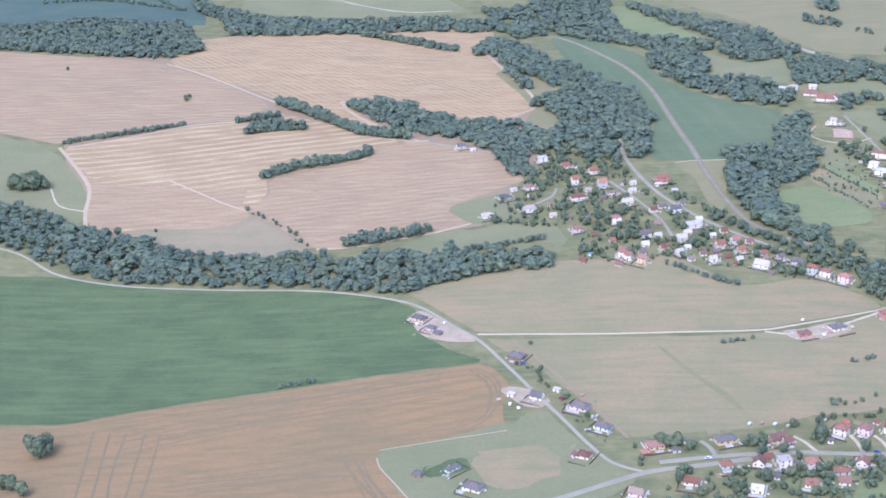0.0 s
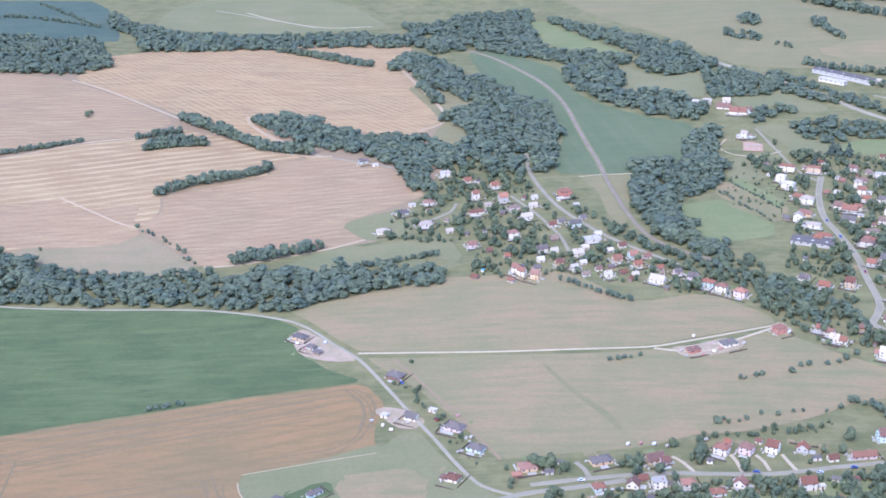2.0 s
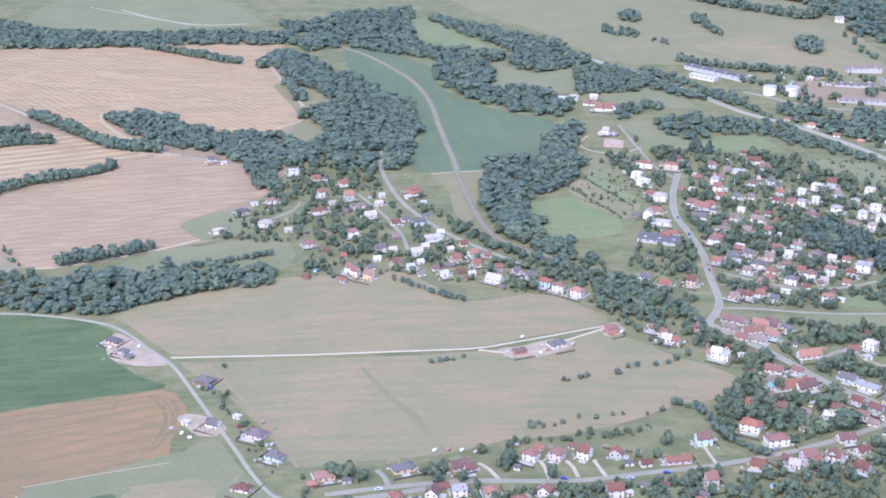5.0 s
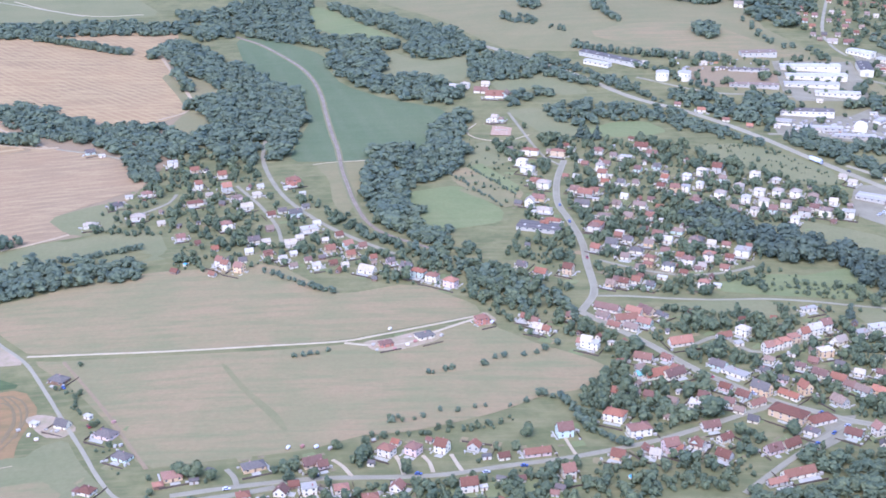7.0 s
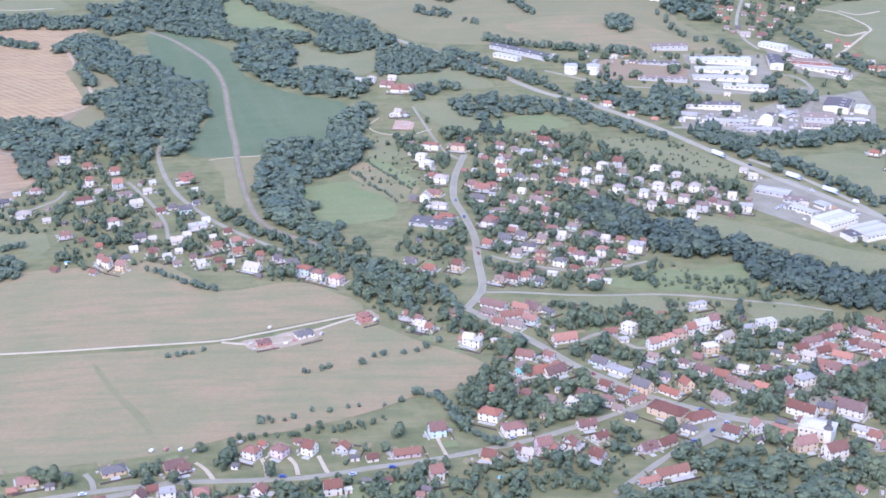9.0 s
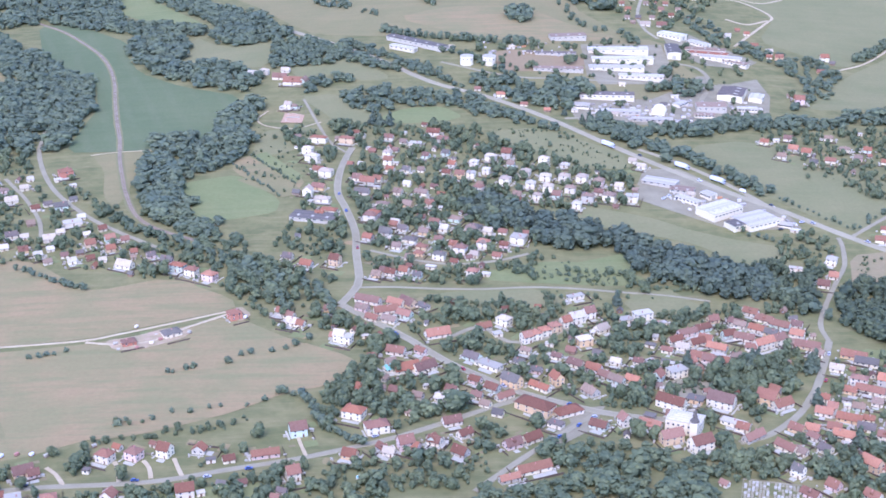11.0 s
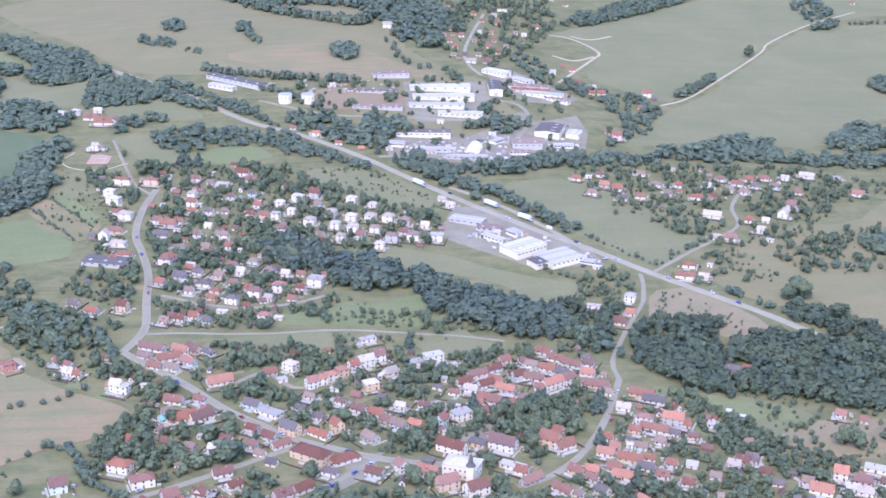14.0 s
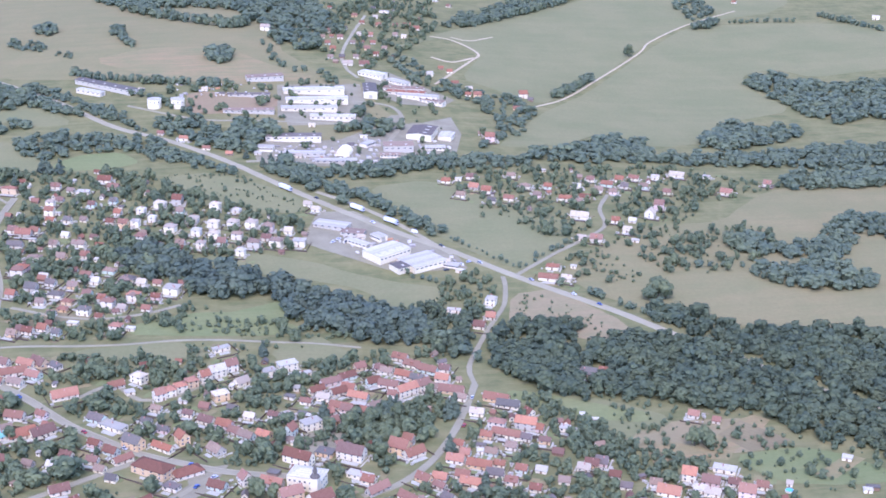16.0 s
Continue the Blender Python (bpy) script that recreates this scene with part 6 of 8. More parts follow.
def sports_court(x, y, heading):
    root = tagged(new("tennis_court"), "red clay tennis court with white lines and a low fence", "tennis court")
    root.matrix_basis = pose(x, y, float(ground_z(x, y)) + 0.35, 0, 0, heading)
    clay = hard("red_clay", (0.40, 0.262, 0.15), (0.45, 0.3, 0.18))
    bm = bmesh.new()
    bm_box(bm, -9.2, 9.2, -14.2, 14.2, -0.4, 0.1)
    part("surface", bm, clay, root)
    bm = bmesh.new()
    for x0, x1, y0, y1 in ((-5.5, 5.5, 11.83, 11.93), (-5.5, 5.5, -11.93, -11.83), (-5.5, -5.4, -11.9, 11.9), (5.4, 5.5, -11.9, 11.9), (-4.1, 4.1, -6.45, -6.35), (-4.1, 4.1, 6.35, 6.45)):
        bm_box(bm, x0, x1, y0, y1, 0.1, 0.112)
    part("court_line", bm, frame_white, root)
    bm = bmesh.new()
    bm_box(bm, -6.2, 6.2, -0.04, 0.04, 0.1, 1.05)
    part("net", bm, kerb_stone, root)
    for sx, sy in ((-9.4, -14.4), (9.4, -14.4), (9.4, 14.4), (-9.4, 14.4)):
        bm = bmesh.new()
        bm_drum(bm, sx, sy, -0.4, 3.0, 0.08, 0.08, 8)
        part("fence_post", bm, rail_steel, root)


def wheels(root, xs, half, r):
    for wx in xs:
        for sy in (-1, 1):
            bm = bmesh.new()
            bmesh.ops.create_cone(bm, cap_ends=True, segments=12, radius1=r, radius2=r, depth=0.24)
            w = part("wheel", bm, rubber, root)
            w.matrix_basis = pose(wx, sy * half, r, 90, 0, 0)


CAR_DONE = {}


def car(x, y, heading):
    k = int(abs(x * 7 + y * 3)) % 5
    z = float(ground_z(x, y)) + 0.42
    if k in CAR_DONE:
        copy_thing(CAR_DONE[k], pose(x, y, z, 0, 0, heading))
        return
    root = tagged(new("car"), f"{PAINT_WORD[k]} hatchback car standing on the asphalt", "car", "parked cars")
    root.matrix_basis = pose(x, y, z, 0, 0, heading)
    bm = bmesh.new()
    vs = bm_box(bm, -2.1, 2.1, -0.88, 0.88, 0.25, 0.85)
    bmesh.ops.bevel(bm, geom=bm.edges[:], offset=0.14, segments=2, affect="EDGES")
    body = part("body", bm, PAINTS[k], root)
    bm = bmesh.new()
    for v in bm_box(bm, -1.5, 0.9, -0.8, 0.8, 0.85, 1.42):
        if v.co.z > 1.2:
            v.co.x = v.co.x * 0.72 - 0.1
            v.co.y *= 0.82
    part("cabin_glass", bm, glass_dark, body)
    bm = bmesh.new()
    bm_box(bm, -1.15, 0.52, -0.64, 0.64, 1.42, 1.47)
    part("roof_panel", bm, PAINTS[k], body)
    wheels(root, (-1.3, 1.3), 0.8, 0.31)
    CAR_DONE[k] = root


def lorry(x, y, heading):
    root = tagged(new("lorry"), "white articulated lorry with a box trailer on the main road", "lorry", "lorries")
    root.matrix_basis = pose(x, y, float(ground_z(x, y)) + 0.42, 0, 0, heading)
    bm = bmesh.new()
    bm_box(bm, -6.8, 5.4, -1.25, 1.25, 1.1, 3.9)
    bmesh.ops.bevel(bm, geom=bm.edges[:], offset=0.06, segments=1, affect="EDGES")
    part("trailer", bm, PAINTS[0], root)
    bm = bmesh.new()
    bm_box(bm, 5.7, 7.8, -1.2, 1.2, 0.6, 3.3)
    bmesh.ops.bevel(bm, geom=bm.edges[:], offset=0.15, segments=2, affect="EDGES")
    cab = part("cab", bm, PAINTS[1], root)
    bm = bmesh.new()
    bm_box(bm, 7.72, 7.84, -1.0, 1.0, 1.9, 2.9)
    part("windscreen", bm, glass_dark, cab)
    bm = bmesh.new()
    bm_box(bm, -6.6, 7.4, -0.5, 0.5, 0.6, 1.1)
    part("chassis", bm, rubber, root)
    wheels(root, (-5.6, -4.3, 4.2, 6.9), 1.05, 0.5)


def van(x, y, heading):
    root = tagged(new("van"), "white delivery van on the main road", "van")
    root.matrix_basis = pose(x, y, float(ground_z(x, y)) + 0.42, 0, 0, heading)
    bm = bmesh.new()
    for v in bm_box(bm, -2.7, 2.7, -1.0, 1.0, 0.4, 2.4):
        if v.co.z > 1 and v.co.x > 0:
            v.co.x -= 0.9
    bmesh.ops.bevel(bm, geom=bm.edges[:], offset=0.12, segments=2, affect="EDGES")
    body = part("body", bm, PAINTS[0], root)
    bm = bmesh.new()
    bm_box(bm, 1.7, 1.95, -0.8, 0.8, 1.4, 2.0)
    part("windscreen", bm, glass_dark, body)
    wheels(root, (-1.7, 1.7), 0.92, 0.34)


GRAVES = [box_data("gravestone", 1.5, 2.3, 0.5, concrete), box_data("gravestone", 1.4, 1.9, 0.9, kerb_stone), box_data("gravestone", 1.3, 2.0, 0.7, asphalt_pale)]


def graveyard(x, y, heading):
    """Gravel plot with a low wall and dense rows of graves, each a thing of its own."""
    pad = tagged(new("cemetery_plot"), "worn grass cemetery plot behind a low grey wall", "cemetery", kind="structure")
    pad.matrix_basis = pose(x, y, float(ground_z(x, y)), 0, 0, heading)
    bm = bmesh.new()
    bm_box(bm, -15, 15, -13, 13, -2.0, 0.3)
    part("gravel", bm, grass_mat, pad)
    for x0, x1, y0, y1 in ((-15.3, 15.3, -13.3, -13.0), (-15.3, 15.3, 13.0, 13.3), (-15.3, -15.0, -13, 13), (15.0, 15.3, -13, 13)):
        bm = bmesh.new()
        bm_box(bm, x0, x1, y0, y1, -2, 1.0)
        part("boundary_wall", bm, asphalt, pad)
    rng = random.Random(5)
    m = pose(x, y, float(ground_z(x, y)) + 0.3, 0, 0, heading)
    for i in range(15):
        for j in range(9):
            if rng.random() < 0.85 and i != 7:
                k = rng.choice((0, 1, 2, 2, 2))
                ob = new("gravestone", GRAVES[k])
                ob.matrix_basis = m @ pose(-13.6 + i * 1.9 + rng.uniform(-0.2, 0.2), -11.4 + j * 2.8 + rng.uniform(-0.4, 0.4), 0, 0, 0, rng.uniform(-6, 6))
                tagged(ob, ("low grey stone grave on worn grass", "pale upright gravestone on worn grass", "dark polished gravestone on worn grass")[k], "gravestone", "gravestones")


def pool(x, y):
    root = tagged(new("garden_pool"), "round garden pool with a pale rim and blue water", "pool", "garden pools")
    root.matrix_basis = pose(x, y, float(ground_z(x, y)))
    bm = bmesh.new()
    bm_drum(bm, 0, 0, -0.4, 1.1, 2.3, 2.3, 20)
    part("rim", bm, WALLS["white"], root)
    water, wnt, wb = nodes_of("pool_water")
    wb.inputs["Base Color"].default_value, wb.inputs["Roughness"].default_value = (0.12, 0.42, 0.6, 1), 0.1
    bm = bmesh.new()
    bm_drum(bm, 0, 0, 1.0, 1.12, 2.15, 2.15, 20)
    part("water", bm, water, root)


STACK_MATS = [brick_red, concrete, WALLS["cream"], PAINTS[0]]


def stack(x, y, heading):
    """Building material on a pallet."""
    k = int(abs(x + y)) % 4
    root = tagged(new("pallet_stack"), "pallet of building blocks beside a new house", "building material", "pallets on the plots")
    root.matrix_basis = pose(x, y, float(ground_z(x, y)) + 0.35, 0, 0, heading)
    bm = bmesh.new()
    bm_box(bm, -1.3, 1.3, -0.9, 0.9, -0.3, 0.18)
    part("pallet", bm, door_wood, root)
    bm = bmesh.new()
    bm_box(bm, -1.2, 1.2, -0.8, 0.8, 0.18, 1.4)
    bmesh.ops.bevel(bm, geom=bm.edges[:], offset=0.06, segments=1, affect="EDGES")
    part("load", bm, STACK_MATS[k], root)



# ---- the works and the factory ----
hall(179, 1501, -45, 75.6, 11.7, 4.5, "d", "grey", 0.12, 10, "very long grey industrial shed with a dark ridged roof")
hall(164, 1484, -41, 30.6, 8.1, 3.8, "w", "white", 0.1, 5)
hall(338, 1514, 4, 37.8, 12.6, 5.2, "t", "grey", 0.05, 6, "long weathered grey-brown hall on the slope")
hall(383, 1469, -3, 61.2, 12.6, 5.2, "w", "white", 0.1, 6)
hall(382, 1438, -4, 61.2, 12.6, 4.5, "w", "white", 0.1, 6)
hall(371, 1411, -5, 54.0, 10.8, 3.8, "w", "white", 0.1, 6)
hall(390, 1382, -11, 43.2, 9.0, 4.5, "w", "white", 0.05, 8)
hall(441, 1472, -97, 36.0, 13.5, 6.8, "d", "white", 0.12, 6, "tall white hall with a grey roof")
hall(455, 1537, -44, 28.8, 14.4, 4.5, "w", "white", 0.1, 6)
hall(479, 1486, -19, 41.4, 10.8, 4.5, "t", "cream", 0.1, 6)
hall(489, 1460, -26, 41.4, 10.8, 4.5, "w", "white", 0.1, 6)
hall(479, 1472, -23, 39.6, 9.0, 4.5, "r", "cream", 0.1, 6)
hall(468, 1336, 66, 30.6, 23.4, 6.0, "d", "white", 0.1, 6, "broad white hall with a grey ridged roof")
hall(490, 1330, 65, 16.2, 12.6, 4.5, "w", "white", 0.1, 6)
hall(437, 1293, -7, 27.0, 14.4, 6.0, "t", "grey", 0.04, 5, "grey-brown concrete works block")
hall(345, 1321, -8, 50.4, 10.8, 5.2, "d", "cream", 0.08, 9, "long works hall with cream front and grey roof")
hall(350, 1279, -11, 36.0, 9.0, 3.0, "w", "grey", 0.1, 6)
hall(317, 1294, -19, 14.4, 9.0, 3.8, "w", "white", 0.1, 6)
hall(373, 1258, -11, 32.4, 7.2, 3.0, "w", "grey", 0.1, 6)
hall(312, 1404, -9, 48.6, 8.1, 3.8, "t", "grey", 0.1, 8)
hall(317, 1457, -8, 41.4, 6.3, 3.0, "d", "grey", 0.1, 6)
hall(411, 1305, 44, 14.4, 8.1, 3.0, "w", "cream", 0.1, 6)
hall(385, 1258, -10, 16.2, 7.2, 3.0, "w", "white", 0.1, 6)
hall(426, 1273, -8, 18.0, 7.2, 3.0, "t", "white", 0.1, 6)
hall(472, 1296, -6, 18.0, 8.1, 3.0, "w", "white", 0.1, 6)
hall(382, 1046, 32, 30.6, 19.8, 6.0, "w", "white", 0.05, 8, "large white factory hall with a pale flat roof")
hall(405, 1028, 25, 28.8, 23.4, 4.5, "w", "white", 0.04, 7, "low white factory wing with a pale roof")
hall(393, 1022, 25, 23.4, 12.6, 4.5, "d", "white", 0.04, 5)
hall(350, 1108, -31, 27.0, 12.6, 3.0, "w", "grey", 0.04, 5)
hall(364, 1091, -26, 18.0, 10.8, 3.0, "t", "grey", 0.04, 4)
hall(364, 1070, -51, 21.6, 6.3, 3.0, "w", "white", 0.04, 6)
hall(382, 1079, -59, 10.8, 8.1, 3.8, "w", "white", 0.1, 6)
hall(427, 1022, -31, 10.8, 7.2, 2.2, "w", "white", 0.1, 6)
hall(478, 1512, -55, 27.0, 9.0, 3.8, "w", "white", 0.1, 6)
hall(501, 1447, -42, 27.0, 8.1, 3.8, "t", "cream", 0.1, 6)
hall(75, 1049, -19, 34, 15, 3.2, "d", "grey", 0.05, 6, "low dark-roofed workshop behind the street")
tank(224, 1429)
tank(246, 1427)
chapel(283, 732, -28)
sports_court(55, 1285, -6)
dome_store(386, 1283)
lorry(375, 1142, -55)
lorry(397, 1111, -55)
lorry(323, 1193, -58)
van(412, 1089, -55)
car(346, 1170, -58)
car(383, 1113, -58)
car(427, 1061, -55)
car(449, 1026, -55)
car(479, 991, -52)
car(503, 963, -53)
car(516, 944, -53)
car(434, 1024, -6)
car(441, 1028, 17)
car(421, 1015, 17)
car(351, 1081, 36)
car(356, 1075, 36)
car(346, 1076, 36)
car(382, 788, 62)
car(395, 822, 67)
car(94, 1097, 86)
car(99, 1062, -83)
car(106, 992, -89)
car(127, 855, -55)
car(187, 784, -48)
car(165, 806, -55)
car(223, 761, -32)
car(234, 746, 33)
car(224, 737, 53)
car(211, 724, 44)
car(43, 696, 6)
car(172, 978, -2)
car(-15, 688, -5)
car(22, 689, 11)
car(-71, 688, 5)
car(110, 727, 28)
car(-118, 677, 8)
car(-210, 756, -56)
car(-238, 810, -57)
graveyard(312, 661, -18)
pool(101, 684)
pool(541, 686)
pool(-191, 997)
stack(-315, 871, 84)
stack(-308, 865, 85)
stack(-304, 869, 86)
stack(-322, 881, 0)
stack(-301, 880, 80)
stack(-244, 750, 80)
stack(-238, 744, 5)
stack(-228, 753, 35)
stack(-252, 757, 30)
stack(-46, 851, 30)
stack(-32, 844, 40)
stack(-24, 850, 0)
stack(-19, 855, 15)
stack(-2, 863, 60)
stack(32, 883, 60)
stack(22, 885, 65)
stack(-196, 760, 50)
stack(-186, 731, 65)
stack(-189, 730, 85)
stack(-36, 874, 60)
stack(-89, 720, 60)
stack(-81, 721, 55)
stack(-73, 720, 50)
stack(-65, 718, 45)
stack(-41, 726, 30)


# ---- trees ----
def tree_data():
    out = {}
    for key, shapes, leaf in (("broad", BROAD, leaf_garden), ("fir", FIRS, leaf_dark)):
        for i, (v, f) in enumerate(shapes):
            me = raw_mesh("crown", v, f, np.full(len(v), (i + 0.5) / len(shapes), np.float32))
            me.materials.append(leaf)
            out[key, i] = me
    me = raw_mesh("trunk", *TRUNK)
    me.materials.append(bark)
    out["trunk"] = me
    return out


TREE_DATA = tree_data()


def tree(x, y, h, kind="broad"):
    i = int(abs(x * 13 + y * 5)) % (7 if kind == "broad" else 3)
    word = "rounded broadleaf tree with dense green crown" if kind == "broad" else "dark slender conifer with drooping boughs"
    size = "tall" if h > 11 else ("young" if h < 5 else "medium")
    root = tagged(new("tree"), f"{size} {word} on grass", "tree", "single trees")
    root.matrix_basis = pose(x, y, float(ground_z(x, y)) - 0.03 * h, 0, 0, (x * 37 + y * 11) % 360) @ Matrix.Diagonal((h * 1.05, h * 1.05, h, 1))
    for name, me in (("trunk", TREE_DATA["trunk"]), ("crown", TREE_DATA[kind, i])):
        ob = new(name, me)
        ob.parent = root
    return root


ROAD_CELLS, ROAD_CORE = set(), set()
for road in [o for o in bpy.data.objects if "category" in o and o["category"] in ("road", "railway")]:
    vs = road.data.vertices
    for i in range(2, len(vs) - 5, 5):
        for k in range(5):
            m = vs[i].co.lerp(vs[i + 5].co, k / 5)
            ROAD_CORE.update((int((m.x + dx) // 2), int((m.y + dy) // 2)) for dx in (-3, -1, 1, 3) for dy in (-4, -2, 0, 2, 4))
    for v in road.data.vertices:
        for dx in (-4, 0, 4):
            for dy in (-4, 0, 4):
                ROAD_CELLS.add((int((v.co.x + dx) // 4), int((v.co.y + dy) // 4)))
HOUSE_CELLS = set()
for hx, hy, hr in HOUSE_SPOTS:
    n = int((hr + 1.2) // 2) + 1
    for i in range(-n, n + 1):
        for j in range(-n - 1, n + 1):
            HOUSE_CELLS.add((int(hx // 2) + i, int(hy // 2) + j))


LAWNS, VERGE = [], set()


def clear_highway(start, limit):
    """The mown verge that keeps the main road in sight on its lower side."""
    for road in [o for o in bpy.data.objects if o.name.startswith("highway")]:
        vs = road.data.vertices
        for i in range(2, len(vs) - 5, 5):
            for k in range(5):
                m = vs[i].co.lerp(vs[i + 5].co, k / 5)
                if start < m.x < limit:
                    VERGE.update((int((m.x + dx) // 3), int((m.y + dy) // 3)) for dx in range(-6, 7, 3) for dy in range(-15, 7, 3))


def free_spot(x, y, close=False):
    if (int(x // 3), int(y // 3)) in VERGE or any(inside(x, y, q) for q in LAWNS):
        return False
    return ((int(x // 2), int(y // 2)) not in ROAD_CORE if close else (int(x // 4), int(y // 4)) not in ROAD_CELLS) and (int(x // 2), int(y // 2)) not in HOUSE_CELLS


def hedge(pts, low, high, space, label):
    rng = random.Random(int(pts[0][0] + pts[0][1] * 3))
    spots = []
    for q in along(pts, space):
        if (int(q.x // 3), int(q.y // 3)) in VERGE:
            continue
        spots.append((q.x + rng.uniform(-1, 1) * space * 0.3, q.y + rng.uniform(-1, 1) * space * 0.4, rng.uniform(low, high), rng.uniform(1.0, 1.5)))
    return scatter("hedgerow", spots, label, "hedge", LIGHT, leaf_hazy)


def gardens(pts, count, low, high, label):
    rng = random.Random(int(pts[0][0] * 3 + pts[0][1]))
    xs, ys = [p[0] for p in pts], [p[1] for p in pts]
    spots, tries = [], 0
    while len(spots) < count and tries < count * 30:
        tries += 1
        x, y = rng.uniform(min(xs), max(xs)), rng.uniform(min(ys), max(ys))
        if inside(x, y, pts) and free_spot(x, y):
            spots.append((x, y, rng.uniform(low, high) * rng.choice((0.5, 0.7, 0.9, 1, 1.3)), rng.uniform(0.9, 1.4)))
    near = [s for s in spots[:24] if s[1] < 900 and s[2] > 3.2]
    for s in near:
        tree(s[0], s[1], s[2])
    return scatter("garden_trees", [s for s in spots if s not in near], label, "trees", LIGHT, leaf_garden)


def sheds(pts, count):
    """Small outbuildings on free garden ground, turned as the houses near them are."""
    rng = random.Random(int(pts[0][0] * 11 + pts[0][1]))
    xs, ys = [p[0] for p in pts], [p[1] for p in pts]
    made = tries = 0
    while made < count and tries < count * 40:
        tries += 1
        x, y = rng.uniform(min(xs), max(xs)), rng.uniform(min(ys), max(ys))
        if inside(x, y, pts) and free_spot(x, y):
            house(x, y, rng.choice((-30, -15, 10, 60, 75)), rng.uniform(3, 5.5), rng.uniform(2.4, 4), rng.choice(("gb1", "gt1", "fw1", "gd1", "gr1", "fd1")))
            HOUSE_CELLS.update((int(x // 2) + i, int(y // 2) + j) for i in (-1, 0, 1) for j in (-2, -1, 0, 1))
            made += 1




def garden_layout():
    """Paths, beds, fences and stacked odds and ends round every house, too many and too small to count."""
    kinds = {"garden_paths": (kerb_stone, "narrow pale garden paths and terraces between houses"), "garden_beds": (soil, "dug brown vegetable beds in the gardens"),
             "lawn_plots": (meadow_bright, "small green lawns between the houses"), "dry_plots": (meadow_tan, "small dry mown garden plots"),
             "garden_fences": (bark, "thin brown timber garden fences"), "yard_clutter": (concrete, "pale stacked boards, tubs and crates in yards")}
    store = {k: ([], []) for k in kinds}

    def block(key, x, y, turn, w, d, h):
        if (int(x // 2), int(y // 2)) in ROAD_CORE:
            return
        vs, fs = store[key]
        c, s, z, n = math.cos(radians(turn)), math.sin(radians(turn)), float(ground_z(x, y)), len(vs)
        for k in (-0.4, h):
            for u, v in ((-w / 2, -d / 2), (w / 2, -d / 2), (w / 2, d / 2), (-w / 2, d / 2)):
                vs.append((x + u * c - v * s, y + u * s + v * c, z + k))
        fs.extend(tuple(n + i for i in f) for f in ((4, 5, 6, 7), (0, 1, 5, 4), (1, 2, 6, 5), (2, 3, 7, 6), (3, 0, 4, 7)))

    for x, y, turn, a, b in YARDS:
        rng = random.Random(int(x * 3 + y * 7))
        c, s = math.cos(radians(turn)), math.sin(radians(turn))

        def put(key, u, v, w, d, h, extra=0.0):
            block(key, x + u * c - v * s, y + u * s + v * c, turn + extra, w, d, h)
        side = rng.choice((-1, 1))
        put("garden_paths", rng.uniform(-1, 1), -b - 2.2, rng.uniform(3, a * 2 + 2), rng.uniform(2.4, 4.2), 0.12)
        put("garden_paths", side * (a + 1.2), rng.uniform(-2, 3), 1.1, rng.uniform(8, 14), 0.1)
        reach = rng.uniform(7, 11)
        for _ in range(rng.randint(1, 3)):
            put(rng.choice(("lawn_plots", "lawn_plots", "dry_plots")), rng.uniform(-a - 8, a + 8), rng.choice((-1, 1)) * (b + rng.uniform(4, 10)), rng.uniform(5, 11), rng.uniform(4, 8), rng.uniform(0.05, 0.09))
        put("garden_fences", 0, -b - reach * 0.75, a * 2 + rng.uniform(3, 8), 0.12, 1.1)
        put("garden_fences", -side * (a + 3), 0, 0.12, b * 2 + reach, 1.1)
        for _ in range(rng.randint(1, 3)):
            put("garden_beds", rng.uniform(-a - 5, a + 5), rng.choice((-1, 1)) * (b + rng.uniform(3.5, 8)), rng.uniform(2, 5), rng.uniform(1.2, 2.6), 0.15)
        for _ in range(rng.randint(3, 7)):
            put("yard_clutter", rng.choice((-1, 1)) * (a + rng.uniform(1, 4)), rng.uniform(-b - 5, b + 3), rng.uniform(0.8, 2.4), rng.uniform(0.6, 1.6), rng.uniform(0.4, 1.6), rng.uniform(-30, 30))
    for key, (mat, label) in kinds.items():
        tagged(mesh_ob(key, *store[key], mat), label, key.replace("_", " "), kind="stuff")


def yard_stores(pts, count):
    """Pallets, crates and bins set down all over a works yard."""
    rng = random.Random(count)
    xs, ys = [p[0] for p in pts], [p[1] for p in pts]
    verts, faces = [], []
    while count:
        x, y = rng.uniform(min(xs), max(xs)), rng.uniform(min(ys), max(ys))
        if not inside(x, y, pts):
            continue
        count -= 1
        w, d, h, turn = rng.uniform(1, 5), rng.uniform(1, 2.6), rng.uniform(0.6, 2.4), radians(rng.choice((8, 12, 98, 102)))
        c, s, z, n = math.cos(turn), math.sin(turn), float(ground_z(x, y)), len(verts)
        for k, g in ((-0.4, 1.0), (h, 0.94)):
            for u, v in ((-w / 2, -d / 2), (w / 2, -d / 2), (w / 2, d / 2), (-w / 2, d / 2)):
                verts.append((x + g * (u * c - v * s), y + g * (u * s + v * c), z + k))
        faces.extend(tuple(n + i for i in f) for f in ((4, 5, 6, 7), (0, 1, 5, 4), (1, 2, 6, 5), (2, 3, 7, 6), (3, 0, 4, 7)))
    tagged(mesh_ob("yard_stores", verts, faces, STORE_MAT), "pale stacked pallets, crates and bins on the yard", "yard stores", kind="stuff")


